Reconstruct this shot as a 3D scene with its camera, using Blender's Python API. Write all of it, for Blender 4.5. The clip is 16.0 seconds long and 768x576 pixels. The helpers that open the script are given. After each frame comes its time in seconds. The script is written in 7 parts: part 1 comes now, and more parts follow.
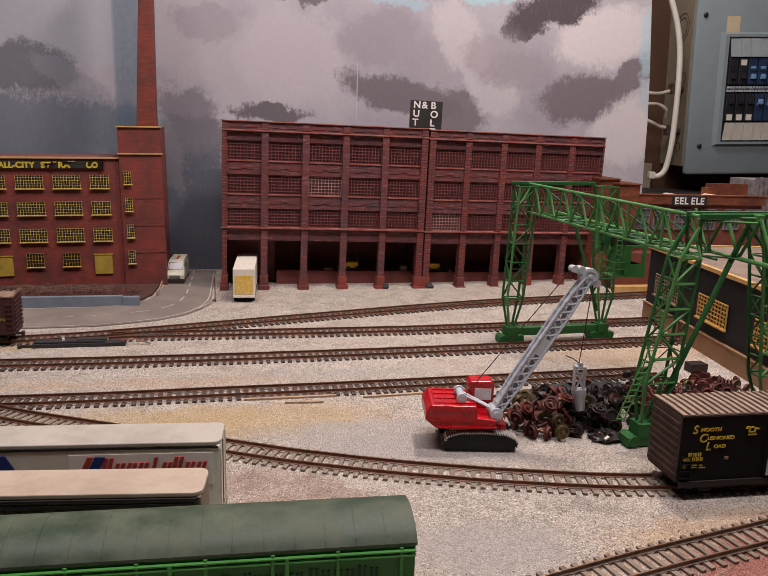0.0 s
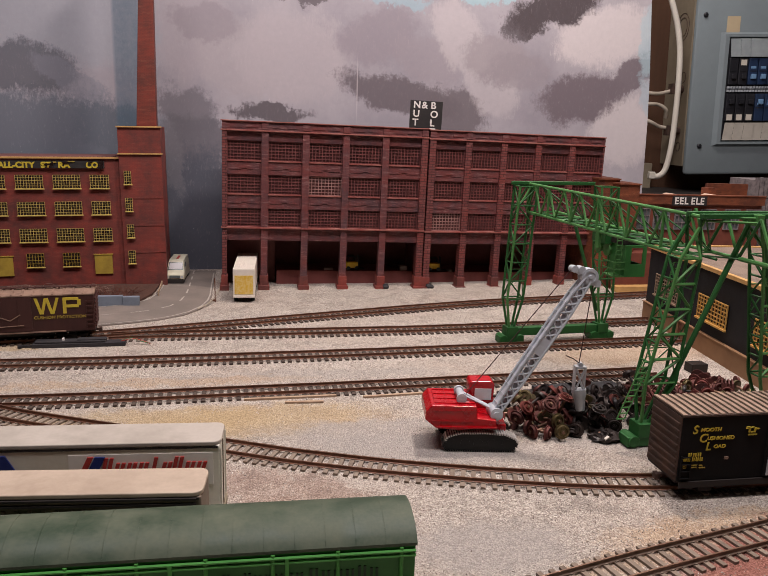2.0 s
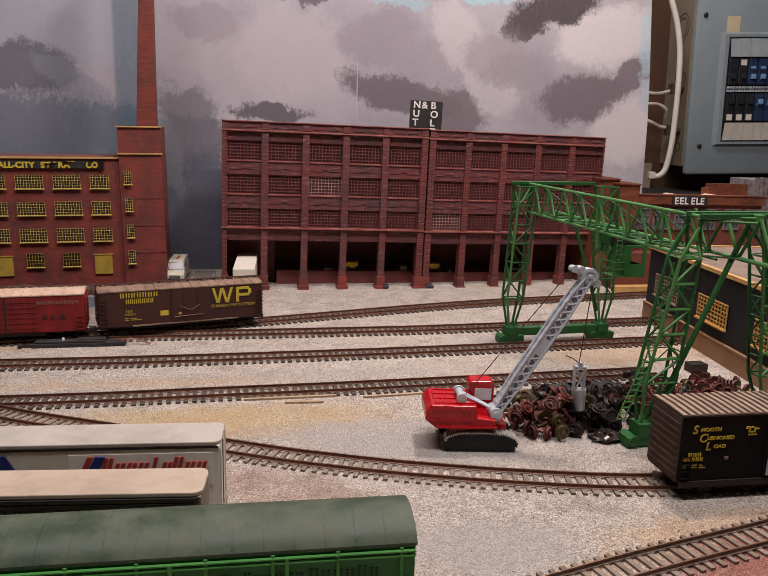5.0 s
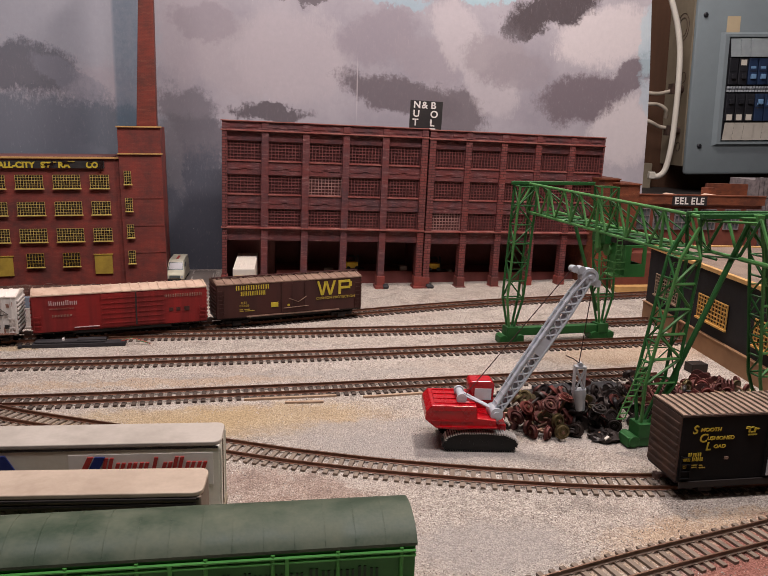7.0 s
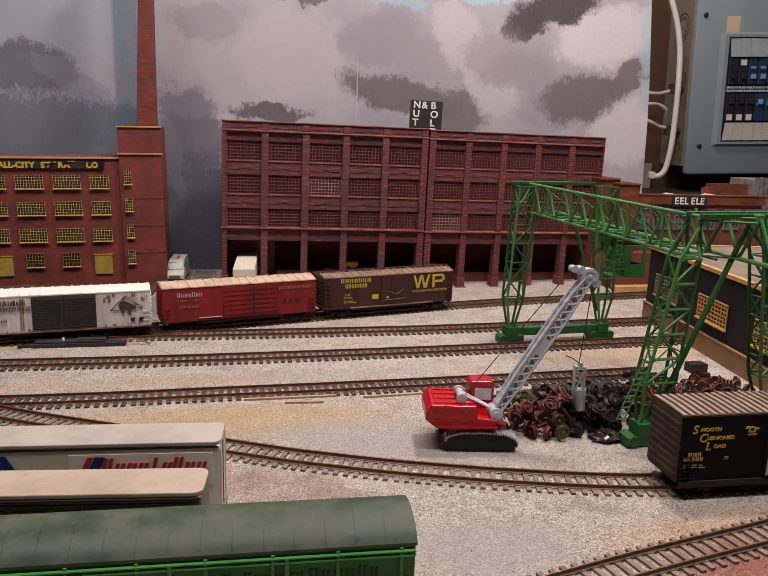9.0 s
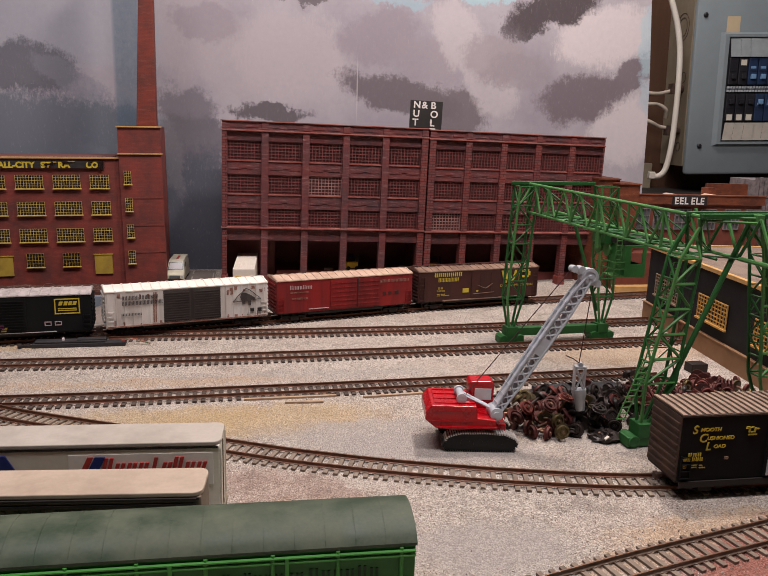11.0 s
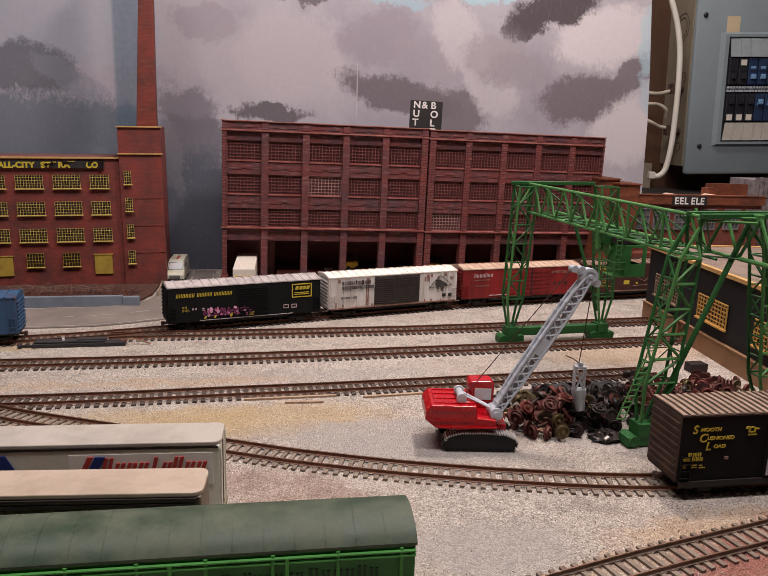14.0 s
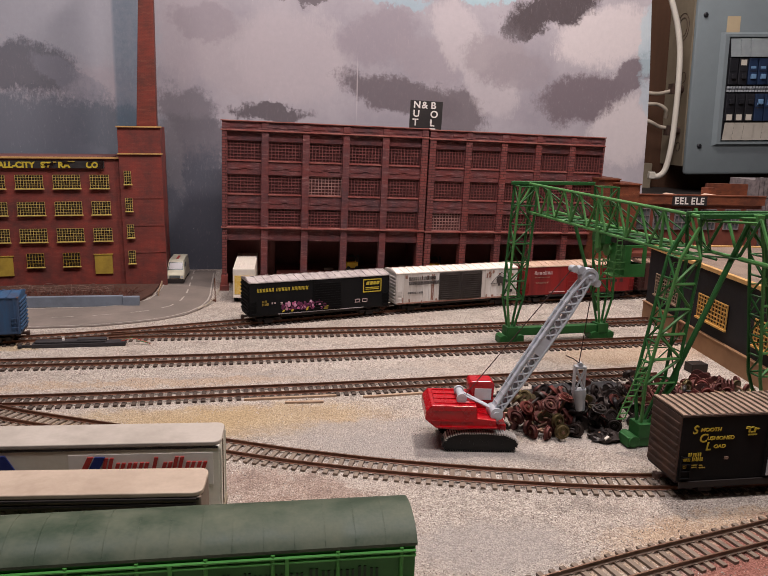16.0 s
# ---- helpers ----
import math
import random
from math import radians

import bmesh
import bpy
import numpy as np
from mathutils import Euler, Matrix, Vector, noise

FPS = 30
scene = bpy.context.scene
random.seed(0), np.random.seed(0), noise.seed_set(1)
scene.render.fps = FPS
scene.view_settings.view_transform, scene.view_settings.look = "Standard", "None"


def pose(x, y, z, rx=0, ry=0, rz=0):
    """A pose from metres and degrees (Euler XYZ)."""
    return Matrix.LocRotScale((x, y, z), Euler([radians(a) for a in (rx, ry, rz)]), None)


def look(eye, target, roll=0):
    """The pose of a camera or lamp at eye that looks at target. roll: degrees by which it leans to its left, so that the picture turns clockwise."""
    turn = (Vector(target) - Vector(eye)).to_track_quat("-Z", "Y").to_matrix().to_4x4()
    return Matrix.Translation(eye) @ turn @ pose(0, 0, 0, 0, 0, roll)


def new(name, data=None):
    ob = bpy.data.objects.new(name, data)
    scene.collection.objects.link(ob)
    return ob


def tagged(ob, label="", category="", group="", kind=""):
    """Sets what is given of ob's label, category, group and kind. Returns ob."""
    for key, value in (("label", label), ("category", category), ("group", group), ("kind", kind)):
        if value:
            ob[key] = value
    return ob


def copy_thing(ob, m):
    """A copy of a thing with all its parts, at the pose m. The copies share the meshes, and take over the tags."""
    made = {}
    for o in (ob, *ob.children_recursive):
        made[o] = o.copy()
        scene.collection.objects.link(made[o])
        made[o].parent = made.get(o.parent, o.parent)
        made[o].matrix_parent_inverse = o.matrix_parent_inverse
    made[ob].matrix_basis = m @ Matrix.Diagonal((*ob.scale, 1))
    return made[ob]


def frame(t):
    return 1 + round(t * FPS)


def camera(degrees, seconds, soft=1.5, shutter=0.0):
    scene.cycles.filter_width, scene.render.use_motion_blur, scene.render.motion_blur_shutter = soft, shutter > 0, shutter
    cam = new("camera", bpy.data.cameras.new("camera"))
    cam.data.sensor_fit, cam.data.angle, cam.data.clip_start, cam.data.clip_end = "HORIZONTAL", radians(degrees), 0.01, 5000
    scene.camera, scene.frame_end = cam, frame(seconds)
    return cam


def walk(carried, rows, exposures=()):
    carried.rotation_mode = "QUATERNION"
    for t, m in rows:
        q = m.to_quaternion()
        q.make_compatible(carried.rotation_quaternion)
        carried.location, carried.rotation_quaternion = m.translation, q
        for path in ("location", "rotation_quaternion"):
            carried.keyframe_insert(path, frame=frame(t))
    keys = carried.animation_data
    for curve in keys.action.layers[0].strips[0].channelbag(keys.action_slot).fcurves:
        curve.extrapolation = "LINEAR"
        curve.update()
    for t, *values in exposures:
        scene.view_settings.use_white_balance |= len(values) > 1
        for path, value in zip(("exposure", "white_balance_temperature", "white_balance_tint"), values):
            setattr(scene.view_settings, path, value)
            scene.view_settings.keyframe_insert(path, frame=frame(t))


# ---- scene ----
TILT = radians(12.43)
EYE = (0.0, 0.0, 0.216)
AIM = (0.0, math.cos(TILT), 0.216 - math.sin(TILT))
cam = camera(54.69, 16.0, soft=0.75)
walk(cam, [(0.0, look(EYE, AIM, 1.70)), (16.0, look(EYE, AIM, 1.70))], exposures=[(0.0, 0.0), (16.0, 0.0)])

# ---- light: a dim room and two ceiling lamps above the layout ----
world = bpy.data.worlds.new("room_world")
scene.world = world
world.use_nodes = True
world.node_tree.nodes["Background"].inputs[0].default_value = (0.9, 0.93, 1.0, 1)
world.node_tree.nodes["Background"].inputs[1].default_value = 0.075


def area(name, eye, target, sx, sy, watts, colour):
    d = bpy.data.lights.new(name, "AREA")
    d.shape, d.size, d.size_y, d.energy, d.color = "RECTANGLE", sx, sy, watts, colour
    ob = new(name, d)
    ob.matrix_world = look(eye, target)
    return ob


area("bulb_light", (0.24, 0.76, 0.93), (0.14, 0.68, 0.0), 0.10, 0.10, 6.3, (1.0, 0.87, 0.78))
area("tube_light", (-0.02, 0.20, 1.40), (0.0, 0.70, 0.0), 1.2, 0.12, 19.6, (1.0, 0.928, 0.925))
area("panel_light", (0.34, 1.50, 1.40), (0.85, 2.0, 0.3), 0.30, 0.30, 12.5, (1.0, 0.93, 0.88))


# ---- mesh helpers ----
def bx(bm, x0, x1, y0, y1, z0, z1, m=None):
    v = [bm.verts.new((x, y, z) if m is None else m @ Vector((x, y, z))) for z in (z0, z1) for y in (y0, y1) for x in (x0, x1)]
    for f in ((0, 2, 3, 1), (4, 5, 7, 6), (0, 1, 5, 4), (2, 6, 7, 3), (0, 4, 6, 2), (1, 3, 7, 5)):
        bm.faces.new([v[i] for i in f])
    return v


def tube(bm, p, q, r, n=6, r2=None):
    p, q = Vector(p), Vector(q)
    d = (q - p).normalized()
    a = d.orthogonal().normalized()
    b = d.cross(a)
    r2 = r if r2 is None else r2
    rings = []
    for c, rad in ((p, r), (q, r2)):
        rings.append([bm.verts.new(c + (a * math.cos(t) + b * math.sin(t)) * rad) for t in (2 * math.pi * i / n for i in range(n))])
    for i in range(n):
        bm.faces.new((rings[0][i], rings[0][(i + 1) % n], rings[1][(i + 1) % n], rings[1][i]))
    bm.faces.new(rings[0][::-1])
    bm.faces.new(rings[1])


def sweep(bm, pts, r, n=8):
    """A round bar bent along the points."""
    pts = [Vector(p) for p in pts]
    rings, a = [], None
    for i, p in enumerate(pts):
        d = (pts[min(i + 1, len(pts) - 1)] - pts[max(i - 1, 0)]).normalized()
        a = d.orthogonal().normalized() if a is None else (a - d * a.dot(d)).normalized()
        b = d.cross(a)
        rings.append([bm.verts.new(p + (a * math.cos(t) + b * math.sin(t)) * r) for t in (2 * math.pi * k / n for k in range(n))])
    for r0, r1 in zip(rings, rings[1:]):
        for i in range(n):
            bm.faces.new((r0[i], r0[(i + 1) % n], r1[(i + 1) % n], r1[i]))
    bm.faces.new(rings[0][::-1])
    bm.faces.new(rings[-1])


def lathe(bm, p, axis, profile, n=16):
    """Turns (distance along the axis, radius) pairs round the axis at p."""
    p, d = Vector(p), Vector(axis).normalized()
    a = d.orthogonal().normalized()
    b = d.cross(a)
    rings = [[bm.verts.new(p + d * h + (a * math.cos(t) + b * math.sin(t)) * max(r, 1e-6)) for t in (2 * math.pi * i / n for i in range(n))] for h, r in profile]
    for r0, r1 in zip(rings, rings[1:]):
        for i in range(n):
            bm.faces.new((r0[i], r0[(i + 1) % n], r1[(i + 1) % n], r1[i]))
    bm.faces.new(rings[0][::-1])
    bm.faces.new(rings[-1])


def prism(bm, outline, y0, y1):
    """An outline of (x, z) pairs drawn out from y0 to y1."""
    a = [bm.verts.new((x, y0, z)) for x, z in outline]
    b = [bm.verts.new((x, y1, z)) for x, z in outline]
    n = len(a)
    bm.faces.new(a)
    bm.faces.new(b[::-1])
    for i in range(n):
        bm.faces.new((a[i], b[i], b[(i + 1) % n], a[(i + 1) % n]))


def mesh_of(name, bm, material, bevel=0.0, smooth=False, segments=2):
    bmesh.ops.recalc_face_normals(bm, faces=bm.faces)
    if bevel:
        bmesh.ops.bevel(bm, geom=list(bm.edges), offset=bevel, segments=segments, affect="EDGES", profile=0.5, clamp_overlap=True)
    me = bpy.data.meshes.new(name)
    bm.to_mesh(me)
    bm.free()
    me.materials.append(material)
    if smooth:
        for p in me.polygons:
            p.use_smooth = True
        me.set_sharp_from_angle(angle=radians(40))
    return me


def part(name, bm, material, parent, label="", bevel=0.0, smooth=False):
    me = bm if isinstance(bm, bpy.types.Mesh) else mesh_of(name, bm, material, bevel, smooth)
    ob = new(name, me)
    ob.parent = parent
    if label:
        tagged(ob, label)
    return ob


def thing(name, m, label, category, group="", kind=""):
    ob = new(name)
    ob.empty_display_size = 0.01
    ob.matrix_world = m
    return tagged(ob, label, category, group, kind)


def solo(name, bm, material, label, category="", group="", kind="", bevel=0.0, smooth=False, m=None):
    ob = new(name, mesh_of(name, bm, material, bevel, smooth))
    if m is not None:
        ob.matrix_world = m
    return tagged(ob, label, category, group, kind)


def B():
    return bmesh.new()


def boxed(*dims, m=None):
    bm = B()
    bx(bm, *dims, m=m)
    return bm


def lettering(name, text, size, m, material, parent, label="", depth=0.0002, shear=0.0, squeeze=1.0, bold=0.022):
    """Words as a thin mesh; m puts the words' left foot (x to the right, y up) into the parent's space."""
    cu = bpy.data.curves.new(name, "FONT")
    cu.body, cu.size, cu.extrude, cu.shear, cu.offset = text, size, depth, shear, size * bold
    ob = bpy.data.objects.new(name, cu)
    scene.collection.objects.link(ob)
    me = bpy.data.meshes.new_from_object(ob.evaluated_get(bpy.context.evaluated_depsgraph_get()))
    bpy.data.objects.remove(ob)
    me.transform(m @ Matrix.Diagonal((squeeze, 1, 1, 1)))
    me.materials.clear()
    me.materials.append(material)
    o = new(name, me)
    o.parent = parent
    if label:
        tagged(o, label)
    return o


FRONT = pose(0, 0, 0, 90, 0, 0)   # words drawn in x, y stand up and face -y


# ---- materials ----
def rgb(r, g, b):
    def lin(c):
        c /= 255
        return c / 12.92 if c < 0.04045 else ((c + 0.055) / 1.055) ** 2.4
    return (lin(r), lin(g), lin(b), 1)


class Nodes:
    """A short hand for wiring one material."""

    def __init__(self, name):
        self.m = bpy.data.materials.new(name)
        self.m.use_nodes = True
        self.t = self.m.node_tree
        self.bsdf = self.t.nodes["Principled BSDF"]
        self.co = self.t.nodes.new("ShaderNodeTexCoord").outputs["Object"]

    def add(self, kind, ins=None, **props):
        n = self.t.nodes.new(kind)
        for k, v in props.items():
            if k == "operation":
                n.operation = v
            elif k == "gradient_type":
                n.gradient_type = v
            elif k == "data_type":
                n.data_type = v
            elif k == "blend_type":
                n.blend_type = v
            elif k == "feature":
                n.feature = v
        for k, v in (ins or {}).items():
            if isinstance(v, bpy.types.NodeSocket):
                self.t.links.new(v, n.inputs[k])
            else:
                n.inputs[k].default_value = v
        return n

    def link(self, a, b):
        self.t.links.new(a, b)

    def noise(self, scale, detail=4.0, rough=0.6, co=None, dist=0.0):
        return self.add("ShaderNodeTexNoise", {"Vector": co or self.co, "Scale": scale, "Detail": detail, "Roughness": rough, "Distortion": dist}).outputs["Fac"]

    def ramp(self, fac, lo, hi, a=0.0, b=1.0):
        return self.add("ShaderNodeMapRange", {"Value": fac, "From Min": lo, "From Max": hi, "To Min": a, "To Max": b}).outputs["Result"]

    def mix(self, fac, a, b, blend="MIX"):
        n = self.add("ShaderNodeMix", data_type="RGBA", blend_type=blend)
        for sock, v in ((0, fac), (6, a), (7, b)):
            if isinstance(v, bpy.types.NodeSocket):
                self.link(v, n.inputs[sock])
            else:
                n.inputs[sock].default_value = v
        return n.outputs[2]

    def maths(self, op, a, b=0.0):
        return self.add("ShaderNodeMath", {0: a, 1: b}, operation=op).outputs[0]

    def blob(self, co, x, y, sx, sy, turn=0.0, axes="xy"):
        """1 inside an ellipse round (x, y), 0 outside, with a soft edge."""
        inv = (pose(x, y, 0, 0, 0, turn) if axes == "xy" else pose(x, 0, y, 0, -turn, 0))
        n = self.add("ShaderNodeMapping", {"Vector": co})
        n.vector_type = "TEXTURE"
        n.inputs["Location"].default_value = inv.translation
        n.inputs["Rotation"].default_value = inv.to_euler()
        n.inputs["Scale"].default_value = (sx, sy, 10) if axes == "xy" else (sx, 10, sy)
        return self.add("ShaderNodeTexGradient", {"Vector": n.outputs[0]}, gradient_type="SPHERICAL").outputs["Fac"]

    def warped(self, scale, amount, detail=5.0):
        n = self.add("ShaderNodeTexNoise", {"Vector": self.co, "Scale": scale, "Detail": detail, "Roughness": 0.7}).outputs["Color"]
        off = self.add("ShaderNodeVectorMath", {0: n, 1: (0.5, 0.5, 0.5)}, operation="SUBTRACT").outputs[0]
        big = self.add("ShaderNodeVectorMath", {0: off, 3: amount}, operation="SCALE").outputs[0]
        return self.add("ShaderNodeVectorMath", {0: self.co, 1: big}, operation="ADD").outputs[0]

    def done(self, colour, rough=0.6, metal=0.0, bump=None, strength=0.3, dist=0.001, spec=0.4):
        if isinstance(colour, bpy.types.NodeSocket):
            self.link(colour, self.bsdf.inputs["Base Color"])
        else:
            self.bsdf.inputs["Base Color"].default_value = colour
        if isinstance(rough, bpy.types.NodeSocket):
            self.link(rough, self.bsdf.inputs["Roughness"])
        else:
            self.bsdf.inputs["Roughness"].default_value = rough
        self.bsdf.inputs["Metallic"].default_value = metal
        self.bsdf.inputs["Specular IOR Level"].default_value = spec
        if bump is not None:
            b = self.add("ShaderNodeBump", {"Height": bump, "Strength": strength, "Distance": dist})
            self.link(b.outputs[0], self.bsdf.inputs["Normal"])
        return self.m


def worn(name, base, dirt, rough=0.55, metal=0.0, scale=60.0, amount=0.5, fine=900.0, bump=0.15, random_tone=0.0, spec=0.4, streak=False):
    """Paint, plastic or metal with blotches of dirt at one scale and grain at another."""
    n = Nodes(name)
    co = n.co
    if streak:
        s = n.add("ShaderNodeMapping", {"Vector": n.co})
        s.inputs["Scale"].default_value = (1, 1, 0.12)
        co = s.outputs[0]
    big = n.ramp(n.noise(scale, 5, 0.65, co), 0.42, 0.72, 0, amount)
    small = n.noise(fine, 3, 0.6)
    c = n.mix(big, base, dirt)
    c = n.mix(n.ramp(small, 0.3, 0.7, 0, 0.35), c, n.mix(0.5, c, dirt))
    if random_tone:
        r = n.add("ShaderNodeObjectInfo").outputs["Random"]
        c = n.mix(n.ramp(r, 0, 1, 0, random_tone), c, dirt)
    ro = n.ramp(big, 0, 1, rough, min(1, rough + 0.3))
    return n.done(c, ro, metal, small, bump, 0.0006, spec)


def brick_mat(name, base, dark, mortar, light, streaks=0.6, row=0.0016, relief=0.25, joint=0.30):
    """Painted plastic brick: fine courses, blotches, rubbed light edges."""
    n = Nodes(name)
    turn = n.add("ShaderNodeMapping", {"Vector": n.co})
    turn.inputs["Rotation"].default_value = (radians(90), 0, 0)
    br = n.add("ShaderNodeTexBrick", {"Vector": turn.outputs[0], "Scale": 1.0, "Color1": (1, 1, 1, 1), "Color2": (0.55, 0.55, 0.55, 1), "Mortar": (0, 0, 0, 1), "Mortar Size": row * 0.14, "Brick Width": row * 2.6, "Row Height": row})
    big = n.ramp(n.noise(30, 7, 0.7), 0.40, 0.62, 0, 1.0)
    s = n.add("ShaderNodeMapping", {"Vector": n.co})
    s.inputs["Scale"].default_value = (1, 1, 7)
    lines = n.ramp(n.noise(60, 6, 0.75, s.outputs[0]), 0.52, 0.70, 0, streaks)
    c = n.mix(big, base, dark)
    c = n.mix(lines, c, light)
    c = n.mix(n.ramp(br.outputs["Fac"], 0, 1, 0, joint), c, mortar)
    c = n.mix(0.22, c, br.outputs["Color"], "MULTIPLY")
    return n.done(c, 0.62, 0, br.outputs["Fac"], -relief, 0.0004, 0.35)


M = {}
M["brick"] = brick_mat("purple_brown_brick", rgb(116, 58, 57), rgb(86, 58, 63), rgb(86, 56, 56), rgb(164, 124, 122), 0.75)
M["brick_course"] = brick_mat("coursed_pillar_brick", rgb(126, 60, 56), rgb(96, 56, 58), rgb(66, 38, 38), rgb(168, 120, 116), 0.6, 0.0034, 0.6, 0.75)
M["brick_red"] = brick_mat("red_brick", rgb(140, 62, 54), rgb(100, 56, 53), rgb(122, 68, 62), rgb(158, 98, 88), 0.3)
M["cornice"] = worn("cornice_red", rgb(128, 58, 54), rgb(168, 120, 110), 0.6, 0, 40, 0.8)
M["mullion"] = worn("window_bars_brown", rgb(116, 62, 60), rgb(84, 48, 50), 0.6, 0, 80, 0.8)
M["mullion_pale"] = worn("window_bars_dusty", rgb(160, 120, 116), rgb(110, 66, 62), 0.6, 0, 90, 0.8)
M["pane_dark"] = worn("dark_pane", rgb(72, 38, 39), rgb(104, 62, 61), 0.4, 0, 50, 0.6)
M["dock"] = worn("dock_dark_red", rgb(128, 68, 64), rgb(92, 50, 48), 0.7, 0, 40, 0.6)
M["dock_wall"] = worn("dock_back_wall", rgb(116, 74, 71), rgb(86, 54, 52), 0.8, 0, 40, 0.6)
M["yellow_paint"] = worn("window_yellow", rgb(208, 184, 104), rgb(160, 134, 74), 0.55, 0, 120, 0.6)
M["yellow_dull"] = worn("door_yellow", rgb(176, 148, 58), rgb(136, 110, 46), 0.6, 0, 60, 0.8)
M["black_glass"] = worn("black_glass", rgb(30, 20, 20), rgb(52, 34, 32), 0.25, 0, 80, 0.5)
M["sign_black"] = worn("sign_black", rgb(36, 34, 36), rgb(58, 52, 52), 0.6, 0, 60, 0.5)
M["sign_white"] = worn("sign_white", rgb(228, 222, 220), rgb(190, 180, 178), 0.6, 0, 90, 0.4)
M["road"] = worn("road_grey", rgb(116, 106, 100), rgb(142, 129, 122), 0.85, 0, 22, 0.8, 1400, 0.3)
M["road_line"] = worn("road_line_white", rgb(192, 182, 174), rgb(128, 118, 112), 0.7, 0, 260, 0.95)
M["pit"] = worn("earth_brown", rgb(84, 56, 46), rgb(62, 42, 38), 0.9, 0, 60, 0.8, 700, 0.6)
M["scrub"] = worn("dry_scrub", rgb(112, 64, 54), rgb(72, 46, 40), 0.9, 0, 90, 0.8)
M["wall_blue"] = worn("retaining_blue_grey", rgb(122, 130, 144), rgb(98, 102, 112), 0.75, 0, 40, 0.7)
M["rail"] = worn("rail_rust", rgb(104, 68, 54), rgb(144, 98, 74), 0.5, 0.3, 120, 0.7)
M["rail_dusty"] = worn("rail_dusty", rgb(126, 104, 90), rgb(92, 72, 60), 0.6, 0.1, 120, 0.7)
M["rail_bright"] = worn("rail_head", rgb(150, 118, 100), rgb(104, 74, 62), 0.32, 0.7, 90, 0.6)
M["tie"] = worn("tie_brown", rgb(100, 85, 75), rgb(146, 130, 117), 0.8, 0, 160, 0.7, 1200, 0.4, random_tone=0.8)
M["tie_dark"] = worn("tie_dark", rgb(62, 50, 46), rgb(90, 76, 68), 0.8, 0, 160, 0.7, 1200, 0.4, random_tone=0.7)
# one gantry green twice: the paler copy has highlights put into its colour
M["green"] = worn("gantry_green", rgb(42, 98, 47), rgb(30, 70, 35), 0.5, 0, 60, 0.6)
M["green_lit"] = worn("gantry_green_lit", rgb(82, 136, 73), rgb(48, 98, 49), 0.5, 0, 60, 0.6)
M["red"] = worn("crane_red", rgb(178, 10, 24), rgb(132, 10, 20), 0.24, 0, 50, 0.4, 900, 0.04, spec=0.5)
M["green_cab"] = worn("gantry_green_cab", rgb(60, 126, 62), rgb(44, 98, 48), 0.5, 0, 60, 0.6)
M["lattice_dull"] = worn("lattice_dull", rgb(150, 128, 108), rgb(104, 82, 68), 0.7, 0, 120, 0.7)
M["silver"] = worn("silver_plastic", rgb(196, 200, 208), rgb(150, 153, 160), 0.36, 0.2, 60, 0.5)
M["cab_white"] = worn("cab_window_pale", rgb(206, 200, 202), rgb(176, 168, 170), 0.35, 0, 60, 0.4)
M["rubber"] = worn("black_crawler", rgb(11, 11, 12), rgb(24, 23, 24), 0.45, 0, 80, 0.5)
M["tread"] = worn("tread_dusty", rgb(196, 188, 182), rgb(120, 112, 108), 0.8, 0, 150, 0.8)
M["cord"] = worn("dark_cord", rgb(60, 40, 38), rgb(84, 60, 56), 0.8)
M["rust"] = worn("wheel_rust", rgb(118, 58, 52), rgb(64, 38, 36), 0.6, 0.2, 150, 0.9, random_tone=0.8)
M["iron"] = worn("wheel_iron", rgb(30, 27, 29), rgb(60, 48, 44), 0.42, 0.3, 150, 0.7, random_tone=0.6)
M["bronze"] = worn("wheel_bronze", rgb(112, 98, 66), rgb(66, 56, 44), 0.42, 0.6, 150, 0.9, random_tone=0.5)
M["axle"] = worn("axle_steel", rgb(150, 116, 96), rgb(96, 70, 62), 0.45, 0.6, 120, 0.7, random_tone=0.6)
M["black_wall"] = worn("black_board", rgb(21, 21, 25), rgb(34, 32, 36), 0.7, 0, 30, 0.7)
M["tan"] = worn("tan_foundation", rgb(142, 106, 76), rgb(118, 88, 66), 0.75, 0, 30, 0.7)
M["tan_roof"] = worn("roof_gravel", rgb(136, 118, 106), rgb(104, 88, 80), 0.9, 0, 40, 0.8, 1500, 0.8)
M["roof_edge"] = worn("roof_edge_yellow", rgb(204, 160, 100), rgb(160, 118, 74), 0.6, 0, 60, 0.6)
M["lattice"] = worn("lattice_ochre", rgb(208, 162, 88), rgb(160, 116, 62), 0.6, 0, 120, 0.6)
M["brown_block"] = brick_mat("brown_brick_block", rgb(134, 72, 48), rgb(92, 52, 40), rgb(80, 46, 36), rgb(164, 104, 74))
M["brown_front"] = worn("brown_front", rgb(118, 62, 48), rgb(88, 48, 42), 0.7, 0, 40, 0.7)
M["grey_rib"] = worn("grey_ribbed", rgb(128, 118, 120), rgb(70, 64, 68), 0.85, 0, 110, 0.95, 500, 0.4)
M["boxcar_brown"] = worn("boxcar_brown", rgb(70, 37, 33), rgb(50, 29, 27), 0.5, 0, 45, 0.7, streak=True)
M["roof_dusty"] = worn("roof_dusty_pink", rgb(146, 118, 102), rgb(94, 68, 58), 0.75, 0, 60, 0.8)
M["roof_tan"] = worn("roof_dusty_tan", rgb(204, 176, 156), rgb(158, 124, 106), 0.75, 0, 60, 0.7)
